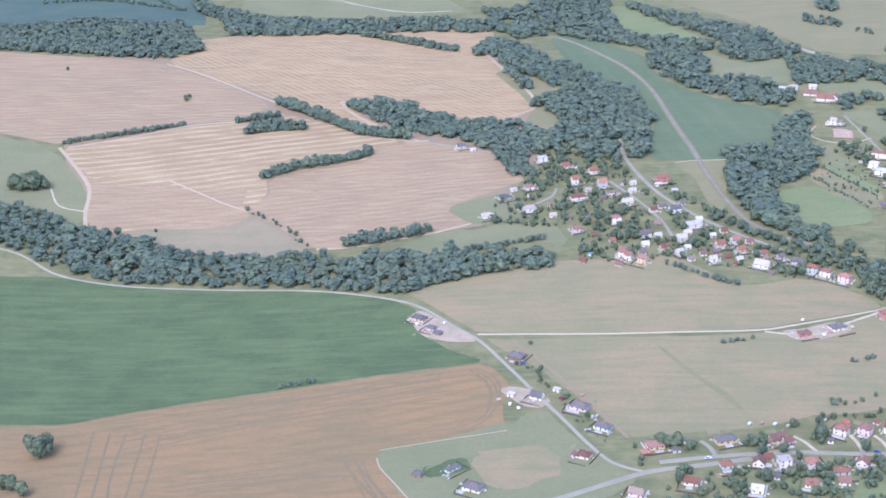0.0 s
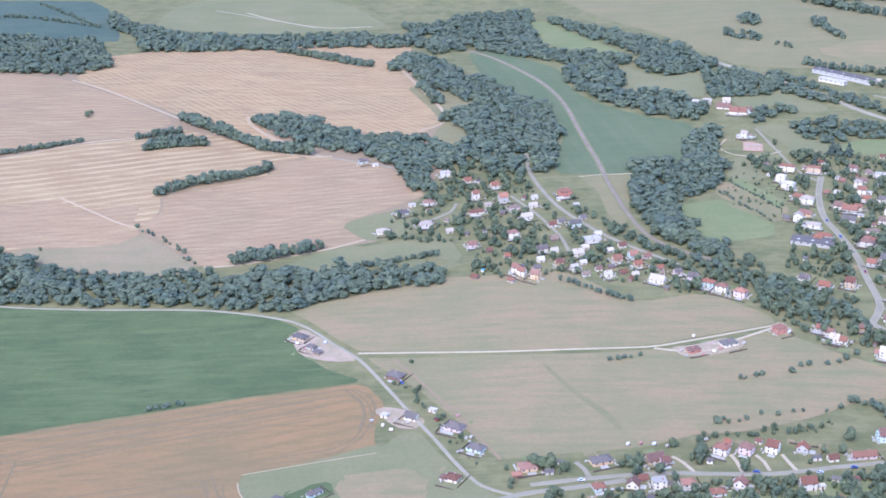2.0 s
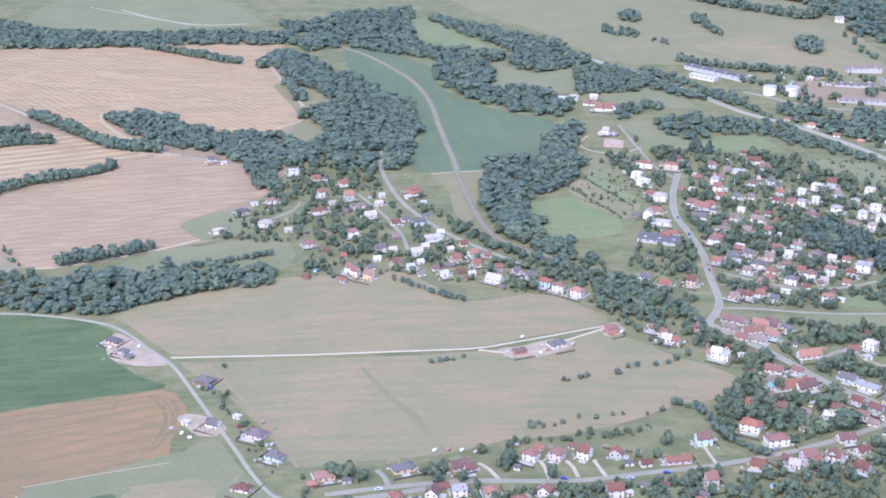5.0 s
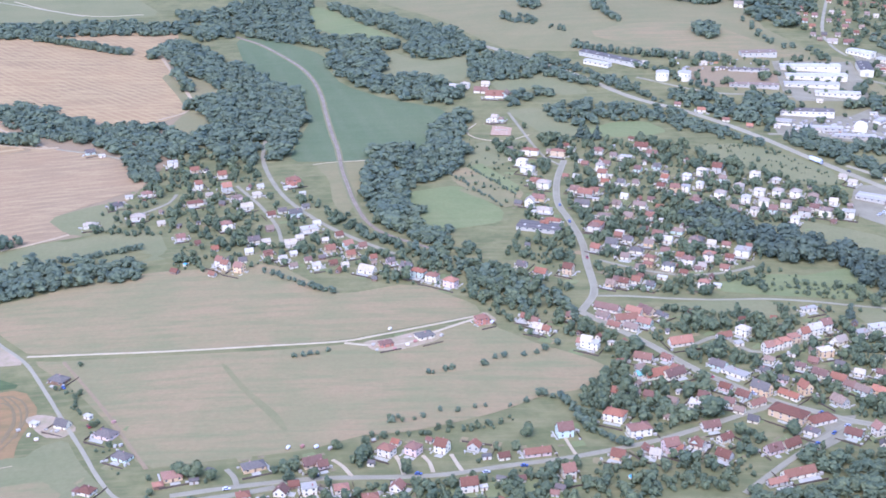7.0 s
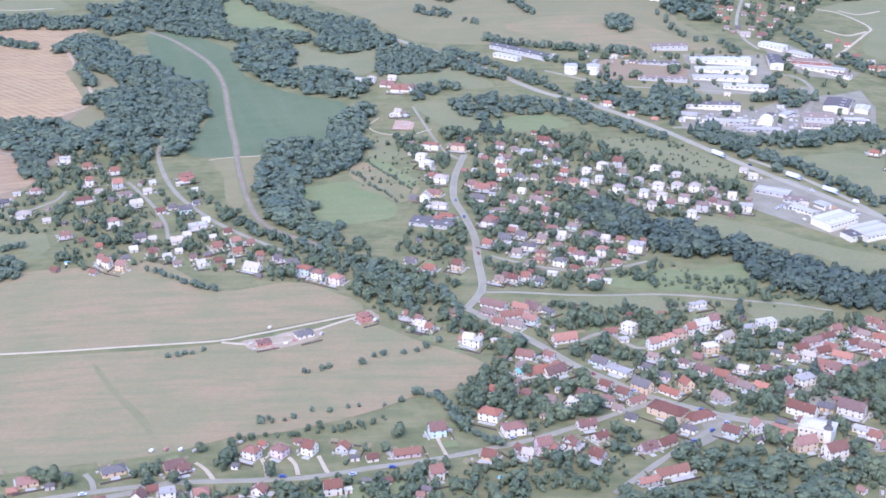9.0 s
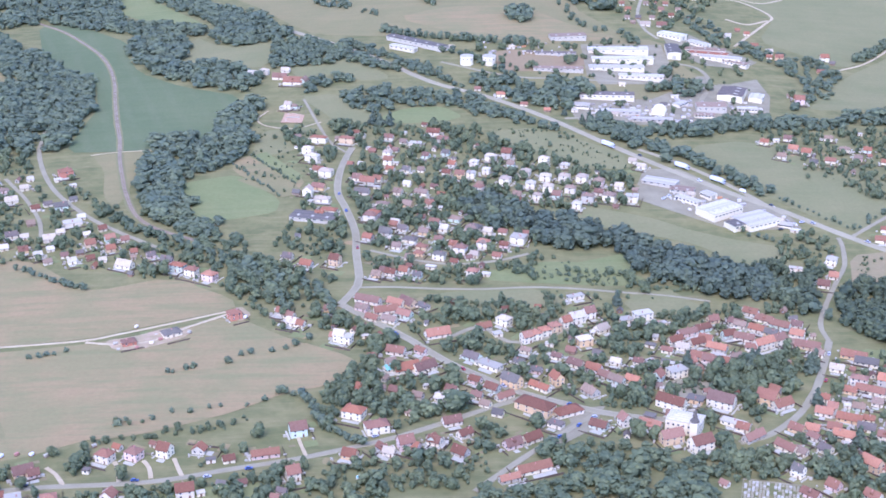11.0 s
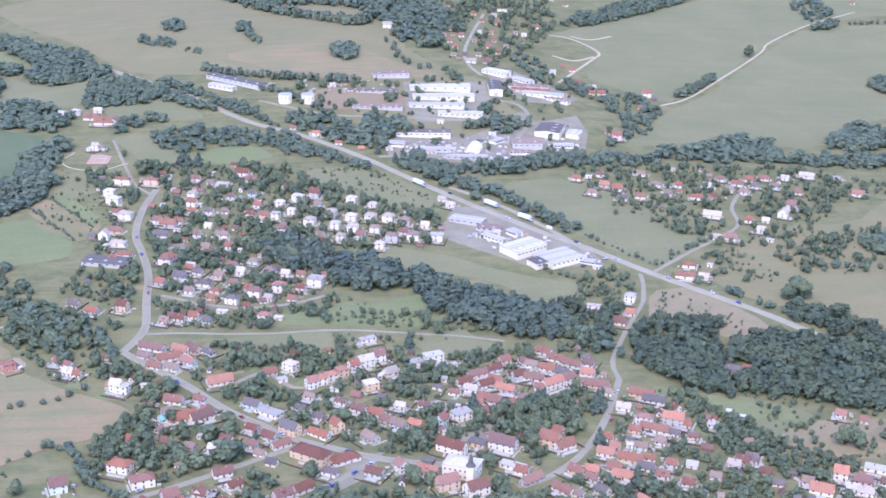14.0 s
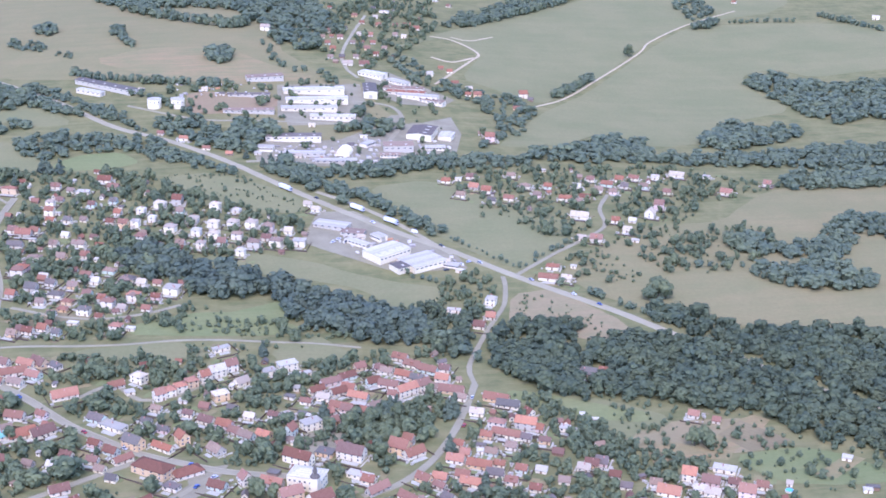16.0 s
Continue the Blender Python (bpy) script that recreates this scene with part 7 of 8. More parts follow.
def store_mat():
    m, nt, bsdf = nodes_of("mixed_stores")
    geo = nt.nodes.new("ShaderNodeNewGeometry")
    r = geo.outputs["Random Per Island"]
    col = mix_col(nt, spot_map(nt, r, 0.2, 0.9), (0.6, 0.55, 0.44), (0.2, 0.17, 0.13))
    col = mix_col(nt, spot_map(nt, r, 0.9, 0.95), col, (0.5, 0.24, 0.1))
    wire(nt, col, bsdf.inputs["Base Color"])
    bsdf.inputs["Roughness"].default_value = 0.85
    bump(nt, bsdf, noise_node(nt, 2.0, 4, 0.6, coords(nt)), 0.3, 0.05)
    return m


STORE_MAT = store_mat()



# ---- open ground kept clear of trees and sheds ----
clear_highway(237, 532)
LAWNS.append([(48, 856), (99, 864), (107, 824), (83, 779), (77, 725), (40, 738)])
LAWNS.append([(73, 1364), (96, 1382), (116, 1373), (112, 1343), (81, 1342)])
LAWNS.append([(264, 980), (284, 990), (297, 970), (289, 947), (266, 953)])
LAWNS.append([(345, 851), (367, 862), (360, 831), (343, 825)])
LAWNS.append([(176, 940), (207, 949), (221, 938), (197, 921)])
LAWNS.append([(-27, 823), (22, 832), (70, 868), (96, 811), (61, 790), (32, 748), (-30, 733), (-70, 726), (-91, 762)])

# ---- sheds and glasshouses in the gardens ----
sheds([(-258, 1152), (-228, 1233), (-169, 1203), (-83, 1087), (-10, 992), (14, 945), (-34, 947), (-80, 973), (-126, 984), (-167, 978), (-203, 993), (-195, 1051), (-259, 1061), (-289, 1078), (-275, 1117)], 12)
sheds([(36, 1263), (195, 1252), (330, 1109), (326, 1066), (265, 1057), (189, 1071), (152, 1029), (108, 958), (45, 996), (76, 1116), (57, 1210)], 22)
sheds([(101, 1097), (195, 1072), (238, 1005), (232, 964), (199, 924), (111, 936)], 12)
sheds([(50, 821), (92, 883), (152, 906), (262, 887), (312, 878), (392, 893), (396, 844), (353, 778), (291, 714), (215, 730), (180, 757), (128, 732), (65, 778)], 36)
sheds([(401, 833), (450, 807), (481, 743), (508, 725), (544, 676), (325, 700), (363, 767)], 18)
sheds([(-164, 691), (-47, 714), (35, 716), (67, 722), (66, 670), (32, 650), (-158, 659)], 12)
sheds([(465, 1240), (694, 1255), (764, 1188), (674, 1139), (587, 1037), (524, 1054), (467, 1159)], 10)
sheds([(447, 1928), (628, 2032), (569, 1756), (494, 1616), (445, 1549), (410, 1602)], 10)
garden_layout()
yard_stores([(311, 1307), (365, 1310), (413, 1322), (494, 1324), (482, 1259), (396, 1249), (328, 1258)], 130)
yard_stores([(241, 1504), (343, 1498), (338, 1449), (239, 1461)], 40)
yard_stores([(356, 1110), (435, 1056), (440, 1023), (384, 1019), (346, 1076)], 40)

# ---- hedgerows ----
hedge([(-973, 1878), (-898, 1899), (-823, 1870), (-756, 1836)], 4, 7, 6, "far hedge across the plantation")
hedge([(-883, 1983), (-817, 1906), (-756, 1836)], 4, 7, 6, "far hedge across the plantation")
hedge([(-734, 1275), (-716, 1286), (-674, 1306), (-623, 1333)], 5.2, 8.1, 3.6, "low shrubby hedgerow across the stubble")
hedge([(-533, 1402), (-485, 1362), (-428, 1310), (-379, 1293)], 10.4, 16.2, 4.0, "tall hedgerow of trees beside the field track")
hedge([(-567, 1343), (-544, 1352), (-527, 1361)], 6.5, 10.8, 3.6, "clump of shrubs in the stubble")
hedge([(-550, 1309), (-519, 1320), (-490, 1323)], 7.8, 12.2, 3.6, "clump of shrubs in the stubble")
hedge([(-547, 1323), (-528, 1331), (-508, 1337)], 7.8, 12.2, 3.6, "clump of shrubs in the stubble")
hedge([(-508, 1191), (-491, 1204), (-479, 1215), (-455, 1222), (-418, 1241), (-410, 1253)], 7.8, 13.5, 3.6, "hedgerow with taller trees at its ends")
hedge([(-506, 1119), (-492, 1109), (-467, 1083), (-456, 1068), (-438, 1039)], 2.6, 5.4, 7.9, "scattered bushes along a field edge")
hedge([(-401, 1032), (-369, 1042), (-332, 1055)], 9.1, 14.9, 5.0, "row of trees above the meadow")
hedge([(-293, 1014), (-260, 1023), (-232, 1031)], 3.9, 6.8, 3.6, "clipped low hedge between meadows")
hedge([(-489, 1716), (-441, 1691), (-361, 1644)], 9.1, 12.2, 4.3, "low scrub strip in the stubble field")
hedge([(-409, 789), (-400, 792), (-386, 794)], 3.9, 5.4, 3.6, "few shrubs on the crop boundary")
hedge([(-288, 1539), (-277, 1507), (-262, 1467)], 9.1, 13.5, 5.0, "shrubs at the field corner")
hedge([(-253, 1395), (-241, 1405)], 10.4, 14.9, 4.3, "trees at the field corner")
hedge([(-98, 837), (-91, 839), (-76, 843)], 3, 4.5, 4, "low dark shrubs in the hay meadow")
hedge([(-14, 809), (-1, 816), (5, 818)], 3, 5, 14, "small trees on a grassy bank")
hedge([(23, 823), (40, 832), (57, 838), (72, 848)], 4, 6, 8, "small trees on a grassy bank")
hedge([(-33, 751), (-25, 752), (-4, 757), (17, 764), (36, 770), (81, 788)], 3, 5, 11, "loose row of young trees")
hedge([(-129, 974), (-103, 954), (-78, 935)], 4, 7, 5, "hedge along the gardens")
hedge([(644, 1494), (661, 1510), (708, 1567)], 8, 13, 5, "hedge beside the farm track")
hedge([(983, 1828), (1023, 1827), (1067, 1818)], 5, 8, 7, "far hedgerow")
hedge([(1118, 1840), (1137, 1795), (1160, 1747)], 7, 11, 6, "far hedgerow")
hedge([(603, 1006), (622, 998), (646, 1000)], 5, 8, 9, "orchard trees in the meadow")
hedge([(354, 1662), (362, 1563), (396, 1543), (414, 1502)], 6, 9, 12, "bushes on the slope")
hedge([(448, 1732), (406, 1836), (393, 1977), (357, 2088)], 10, 14, 9, "tree line climbing the far hill")
hedge([(614, 1797), (692, 1870), (800, 1972)], 10, 14, 8, "dense far tree line")
hedge([(923, 1806), (947, 1808), (961, 1822)], 10, 14, 8, "clump of far trees")
hedge([(201, 1907), (254, 1825), (330, 1757), (350, 1835)], 12, 16, 9, "far wood edge")
hedge([(148, 1554), (171, 1534), (240, 1506), (303, 1489)], 8, 12, 7, "trees behind the works")
hedge([(202, 1474), (228, 1447), (253, 1399), (285, 1338)], 6, 10, 10, "trees beside the works road")
hedge([(390, 1343), (425, 1361), (451, 1355)], 9, 13, 7, "trees in the works yard")
hedge([(379, 1233), (425, 1239), (478, 1253), (532, 1259)], 8, 12, 8, "tree belt below the works")
hedge([(343, 920), (371, 908), (399, 897), (408, 871)], 7, 11, 8, "stream-side trees")
hedge([(306, 925), (322, 931), (345, 933)], 5, 8, 7, "shrubs by the stream")
hedge([(88, 883), (77, 918), (47, 938), (30, 957)], 8, 12, 8, "trees along the old lane")
hedge([(56, 780), (72, 772), (79, 748), (88, 732), (102, 719)], 4, 7, 4, "shrubs between pasture and garden")
hedge([(22, 1189), (42, 1155), (60, 1121)], 2, 3.5, 4, "row of fruit bushes between allotments")
hedge([(8, 1169), (27, 1134), (48, 1098)], 2, 3.5, 4, "row of fruit bushes between allotments")
hedge([(-58, 1038), (-27, 1014), (6, 981), (38, 940), (59, 893)], 5, 9, 6, "trees along the railway cutting")
hedge([(498, 981), (517, 959), (537, 932), (554, 907)], 5, 8.5, 4, "dense hedge of trees above the main road")
hedge([(390, 1009), (404, 999), (419, 986)], 4, 7, 5, "shrubs below the factory")
hedge([(437, 1076), (456, 1047), (473, 1019)], 2.5, 5.5, 6, "loose shrubs along the main road")
hedge([(478, 1014), (508, 1041), (540, 1069)], 3, 6, 7, "shrubs beside the lane")

# ---- gardens and orchards ----
gardens([(-258, 1152), (-228, 1233), (-169, 1203), (-83, 1087), (-10, 992), (14, 945), (-34, 947), (-80, 973), (-126, 984), (-167, 978), (-203, 993), (-195, 1051), (-259, 1061), (-289, 1078), (-275, 1117)], 408, 2.8, 7.5, "garden trees and shrubs of the hamlet")
gardens([(-164, 691), (-47, 714), (35, 716), (67, 722), (66, 670), (32, 650), (-158, 659)], 240, 2.4, 7.0, "garden trees along the village street")
gardens([(36, 1263), (195, 1252), (330, 1109), (326, 1066), (265, 1057), (189, 1071), (152, 1029), (108, 958), (45, 996), (76, 1116), (57, 1210)], 1000, 2.4, 8.5, "garden trees among the houses")
gardens([(101, 1097), (195, 1072), (238, 1005), (232, 964), (199, 924), (111, 936)], 516, 2.4, 7.5, "garden trees among the houses")
gardens([(50, 821), (92, 883), (152, 906), (262, 887), (312, 878), (392, 893), (396, 844), (353, 778), (291, 714), (215, 730), (180, 757), (128, 732), (65, 778)], 980, 2.4, 8.5, "garden trees and fruit trees of the village centre")
gardens([(401, 833), (450, 807), (481, 743), (508, 725), (544, 676), (325, 700), (363, 767)], 700, 2.4, 6.6, "fruit trees and shrubs of the gardens")
gardens([(465, 1240), (694, 1255), (764, 1188), (674, 1139), (587, 1037), (524, 1054), (467, 1159)], 520, 3.2, 8.0, "garden trees of the upper hamlet")
gardens([(447, 1928), (628, 2032), (569, 1756), (494, 1616), (445, 1549), (410, 1602)], 408, 4.0, 9.4, "garden trees of the far village")
gardens([(213, 1508), (544, 1546), (479, 1256), (243, 1310)], 170, 5, 9, "trees between the works buildings")
gardens([(27, 676), (66, 706), (166, 734), (232, 763), (220, 716), (154, 671), (32, 637)], 215, 3.5, 8, "dense garden trees below the street")
gardens([(278, 707), (313, 722), (331, 709), (378, 707), (403, 681), (388, 642), (329, 651), (332, 676), (297, 675), (279, 686)], 300, 3.5, 8, "dense garden trees beside the cemetery")
gardens([(296, 804), (367, 809), (384, 793), (347, 740), (317, 728), (313, 775)], 90, 5, 9, "tall garden trees round the school")
gardens([(-246, 1234), (-184, 1245), (-108, 1135), (-57, 1057), (3, 999), (-1, 946), (-64, 957), (-128, 991), (-199, 1053), (-251, 1095)], 130, 5, 9, "tall garden trees of the hamlet")
gardens([(-144, 652), (-70, 660), (-13, 669), (-20, 628), (-146, 624)], 80, 3, 7, "garden trees below the street")
gardens([(-247, 815), (-224, 813), (-178, 693), (-192, 686), (-222, 747)], 26, 1.8, 4, "shrubs round the new houses")
gardens([(458, 966), (491, 972), (527, 910), (510, 884), (475, 904), (444, 917)], 76, 1.6, 3.4, "small orchard trees on dry grass")
gardens([(584, 1068), (692, 1085), (710, 1028), (642, 1001), (569, 988)], 187, 3.2, 7.6, "scattered orchard trees on the slope")
gardens([(26, 977), (92, 945), (92, 858), (78, 820), (49, 868), (9, 940)], 110, 3.5, 9.4, "dense trees along the lane")
gardens([(59, 788), (106, 811), (135, 789), (134, 740), (115, 767), (84, 732), (58, 766)], 153, 3.2, 7.6, "orchard trees behind the houses")
gardens([(470, 816), (535, 790), (586, 766), (615, 717), (590, 669), (514, 698), (481, 743)], 190, 2.4, 5.6, "fruit trees on garden terraces")
gardens([(223, 1238), (274, 1243), (332, 1179), (334, 1140), (278, 1141), (236, 1175)], 102, 2.0, 4.2, "young orchard trees")
gardens([(25, 1275), (75, 1255), (66, 1091), (8, 1145)], 68, 2.0, 4.2, "young orchard trees in the allotments")
gardens([(228, 925), (314, 963), (391, 932), (386, 907), (310, 903), (226, 892)], 190, 2.4, 5.6, "shrubs and fruit trees on the meadow strips")
gardens([(-74, 735), (38, 770), (73, 788), (83, 781), (30, 739), (-48, 724)], 40, 2.5, 4.5, "scattered young trees in the pasture")
gardens([(-258, 1152), (-228, 1233), (-169, 1203), (-83, 1087), (-10, 992), (14, 945), (-34, 947), (-80, 973), (-126, 984), (-167, 978), (-203, 993), (-195, 1051), (-259, 1061), (-289, 1078), (-275, 1117)], 309, 1.6, 3.4, "low garden bushes and beds")
gardens([(-164, 691), (-47, 714), (35, 716), (67, 722), (66, 670), (32, 650), (-158, 659)], 268, 1.6, 3.4, "low garden bushes and beds")
gardens([(36, 1263), (195, 1252), (330, 1109), (326, 1066), (265, 1057), (189, 1071), (152, 1029), (108, 958), (45, 996), (76, 1116), (57, 1210)], 867, 1.6, 3.4, "low garden bushes and beds")
gardens([(101, 1097), (195, 1072), (238, 1005), (232, 964), (199, 924), (111, 936)], 392, 1.6, 3.4, "low garden bushes and beds")
gardens([(50, 821), (92, 883), (152, 906), (262, 887), (312, 878), (392, 893), (396, 844), (353, 778), (291, 714), (215, 730), (180, 757), (128, 732), (65, 778)], 1280, 1.6, 3.4, "low garden bushes and beds")
gardens([(401, 833), (450, 807), (481, 743), (508, 725), (544, 676), (325, 700), (363, 767)], 681, 1.6, 3.4, "low garden bushes and beds")
gardens([(465, 1240), (694, 1255), (764, 1188), (674, 1139), (587, 1037), (524, 1054), (467, 1159)], 536, 1.6, 3.4, "low garden bushes and beds")
gardens([(447, 1928), (628, 2032), (569, 1756), (494, 1616), (445, 1549), (410, 1602)], 309, 1.6, 3.4, "low garden bushes and beds")
gardens([(27, 676), (66, 706), (166, 734), (232, 763), (220, 716), (154, 671), (32, 637)], 260, 1.6, 3.4, "low garden bushes and beds")
gardens([(584, 1068), (692, 1085), (710, 1028), (642, 1001), (569, 988)], 141, 1.6, 3.4, "low garden bushes and beds")
gardens([(59, 788), (106, 811), (135, 789), (134, 740), (115, 767), (84, 732), (58, 766)], 116, 1.6, 3.4, "low garden bushes and beds")
gardens([(470, 816), (535, 790), (586, 766), (615, 717), (590, 669), (514, 698), (481, 743)], 150, 1.6, 3.4, "low garden bushes and beds")
gardens([(228, 925), (314, 963), (391, 932), (386, 907), (310, 903), (226, 892)], 144, 1.6, 3.4, "low garden bushes and beds")
gardens([(429, 1025), (468, 1008), (446, 949), (416, 929), (398, 944), (410, 991)], 60, 4, 8, "trees and shrubs round the houses by the bridge lane")
gardens([(497, 1027), (544, 1068), (565, 993), (550, 973), (514, 990)], 55, 3, 6.5, "garden trees beside the main road")
gardens([(198, 961), (244, 971), (302, 937), (296, 917), (241, 930), (197, 934)], 55, 3, 6, "shrubs along the lane and stream meadows")
gardens([(568, 1031), (623, 1064), (639, 1025), (617, 982), (576, 992)], 40, 3, 6.5, "scattered orchard trees in dry grass")

# ---- single trees ----
tree(-640, 1410, 8)
tree(-639, 1420, 6)
tree(-815, 1524, 5)
tree(-746, 1166, 14)
tree(-738, 1159, 16)
tree(-733, 1164, 17)
tree(-725, 1160, 16)
tree(-722, 1171, 14)
tree(-739, 1172, 15)
tree(-731, 1176, 14)
tree(-715, 1164, 11)
tree(-748, 1161, 12)
tree(-615, 1069, 9)
tree(-627, 1076, 5)
tree(-582, 1077, 4)
tree(-556, 694, 16)
tree(-548, 698, 14)
tree(-549, 689, 17)
tree(-552, 645, 12)
tree(-542, 638, 11)
tree(-558, 646, 12)
tree(-269, 1468, 9)
tree(-234, 840, 4)
tree(-146, 695, 10)
tree(-141, 692, 9)
tree(-136, 692, 10)
tree(-128, 688, 8)
tree(-62, 718, 7)
tree(-47, 705, 10)
tree(-85, 683, 8)
tree(-72, 685, 8)
tree(-18, 750, 3)
tree(-33, 752, 4)
tree(-25, 748, 4)
tree(56, 884, 8)
tree(90, 867, 9)
tree(84, 871, 8)
tree(47, 730, 9)
tree(-22, 690, 9)
tree(-45, 721, 7)
tree(302, 808, 13, "fir")
tree(341, 804, 16, "fir")
tree(337, 800, 15, "fir")
tree(345, 807, 15, "fir")
tree(379, 803, 16, "fir")
tree(375, 799, 15, "fir")
tree(328, 797, 12)
tree(314, 793, 12)
tree(303, 790, 11)
tree(273, 780, 11)
tree(262, 773, 10)
tree(254, 770, 10)
tree(275, 895, 12, "fir")
tree(291, 930, 10)
tree(125, 804, 9)
tree(109, 783, 11)
tree(113, 776, 10)
tree(105, 1233, 12, "fir")
tree(126, 1260, 16, "fir")
tree(131, 1257, 15, "fir")
tree(140, 1256, 15, "fir")
tree(76, 1289, 7)
tree(318, 1257, 12, "fir")
tree(310, 1250, 11, "fir")
tree(327, 1257, 13, "fir")
tree(333, 1262, 12, "fir")
tree(298, 1273, 10, "fir")
tree(563, 953, 18)
tree(566, 947, 15)
tree(554, 947, 13)
tree(791, 1680, 15)
tree(509, 745, 13)
tree(516, 747, 12)
tree(516, 740, 11)
tree(255, 724, 12)
tree(377, 714, 13, "fir")
tree(367, 759, 13, "fir")
tree(344, 803, 11)
tree(474, 1119, 5)
tree(379, 1422, 7)
tree(387, 1413, 7)
tree(529, 1345, 9)
tree(297, 913, 9)
tree(571, 1094, 6)
tree(632, 991, 8)
tree(590, 1007, 8)

# ---- woods ----
wood([(312, 1253), (375, 1238), (483, 1275), (484, 1244), (395, 1212), (312, 1221)], "dense tree belt below the works", 5, 5, 9, "broad")
wood([(-902, 1151), (-746, 1124), (-711, 1118), (-648, 1075), (-606, 1059), (-542, 1031), (-463, 1013), (-431, 1017), (-403, 1008), (-361, 1021), (-335, 1005), (-269, 1008), (-231, 1005), (-212, 980), (-230, 968), (-275, 964), (-315, 953), (-345, 936), (-413, 955), (-516, 968), (-592, 978), (-647, 996), (-714, 1042), (-863, 1068)], "mixed belt of broadleaf trees below the hill", 5.4, 5.5, 11, "broad")
wood([(-1175, 1709), (-937, 1742), (-838, 1774), (-728, 1743), (-672, 1614), (-711, 1574), (-817, 1593), (-935, 1617), (-1146, 1649)], "dense dark green woodland on the hill", 5.4, 6.5, 11, "broad")
wood([(-750, 1850), (-758, 1915), (-721, 1857), (-683, 1834), (-632, 1786), (-565, 1785), (-512, 1783), (-455, 1794), (-413, 1815), (-352, 1803), (-322, 1796), (-276, 1780), (-227, 1754), (-225, 1711), (-264, 1723), (-283, 1701), (-316, 1746), (-344, 1741), (-403, 1747), (-500, 1721), (-568, 1705), (-652, 1696), (-676, 1732), (-678, 1764), (-710, 1796)], "dense far woodland strip", 5.2, 6.5, 11, "broad")
wood([(-147, 1892), (-101, 1824), (-31, 1732), (13, 1666), (36, 1609), (52, 1569), (37, 1550), (-1, 1538), (-38, 1561), (-43, 1599), (-36, 1623), (-41, 1653), (-80, 1728), (-123, 1807), (-146, 1864)], "dense far woodland", 5.2, 6.5, 11, "broad")
wood([(-463, 1406), (-450, 1416), (-419, 1416), (-397, 1391), (-370, 1376), (-330, 1340), (-307, 1342), (-284, 1344), (-266, 1338), (-256, 1315), (-246, 1300), (-223, 1290), (-216, 1239), (-246, 1242), (-254, 1230), (-241, 1191), (-249, 1170), (-266, 1186), (-285, 1237), (-296, 1258), (-334, 1295), (-358, 1302), (-396, 1325), (-423, 1344), (-444, 1372)], "broadleaf copse running down the hillside", 5.2, 6.5, 11, "broad")
wood([(-339, 1635), (-328, 1692), (-291, 1688), (-244, 1596), (-218, 1565), (-197, 1522), (-166, 1456), (-142, 1438), (-129, 1350), (-134, 1305), (-135, 1263), (-136, 1231), (-149, 1218), (-158, 1266), (-164, 1258), (-161, 1204), (-182, 1234), (-190, 1219), (-205, 1252), (-223, 1271), (-229, 1292), (-224, 1323), (-227, 1365), (-245, 1412), (-243, 1435), (-215, 1444), (-264, 1526), (-294, 1576)], "dense broadleaf valley wood", 5.4, 6.5, 11, "broad")
wood([(-345, 1873), (-305, 1858), (-271, 1901), (-237, 1910), (-195, 1934), (-170, 1905), (-163, 1770), (-143, 1702), (-115, 1670), (-75, 1645), (-42, 1626), (-43, 1599), (-115, 1621), (-163, 1664), (-225, 1714), (-228, 1760), (-293, 1807), (-332, 1822)], "dense broadleaf wood at the valley end", 5.2, 6.5, 11, "broad")
wood([(-121, 1530), (-125, 1594), (-108, 1611), (-69, 1594), (-57, 1564), (-65, 1493), (-18, 1456), (5, 1439), (24, 1420), (18, 1381), (6, 1370), (-33, 1392), (-72, 1428), (-99, 1477)], "river trees beside the valley field", 5.2, 6.5, 11, "broad")
wood([(-67, 1136), (-64, 1191), (-60, 1228), (-42, 1243), (-16, 1228), (-9, 1285), (1, 1324), (25, 1328), (29, 1300), (16, 1263), (21, 1216), (16, 1188), (-15, 1151), (-33, 1136), (-30, 1117), (-16, 1085), (-18, 1052), (-35, 1045), (-52, 1069)], "river trees beside the meadow", 5.2, 7, 12, "broad")
wood([(29, 1485), (49, 1536), (98, 1530), (125, 1503), (124, 1449), (90, 1464), (73, 1467), (41, 1441), (29, 1443)], "strip of trees along the main road", 5.2, 5.5, 9, "broad")
wood([(135, 1506), (149, 1463), (178, 1422), (199, 1381), (229, 1337), (223, 1321), (185, 1364), (153, 1412), (126, 1447)], "strip of trees above the main road", 5.2, 5, 8, "broad")
wood([(61, 1382), (83, 1404), (106, 1401), (112, 1361), (145, 1357), (187, 1346), (225, 1319), (250, 1288), (234, 1263), (216, 1275), (190, 1302), (158, 1302), (124, 1289), (104, 1305), (97, 1330), (77, 1349), (62, 1360)], "trees between meadows", 5.2, 5, 8.5, "broad")
wood([(220, 1333), (273, 1300), (310, 1229), (285, 1229), (226, 1269), (195, 1306)], "trees beside the main road", 5.4, 5, 8, "broad")
wood([(184, 1069), (210, 1076), (234, 1046), (261, 1027), (292, 1009), (320, 981), (356, 959), (377, 930), (396, 910), (370, 898), (344, 902), (323, 923), (305, 940), (277, 966), (253, 984), (221, 1005), (199, 1028)], "dark slender stream-side trees through the village", 4.8, 9, 14, "tall")
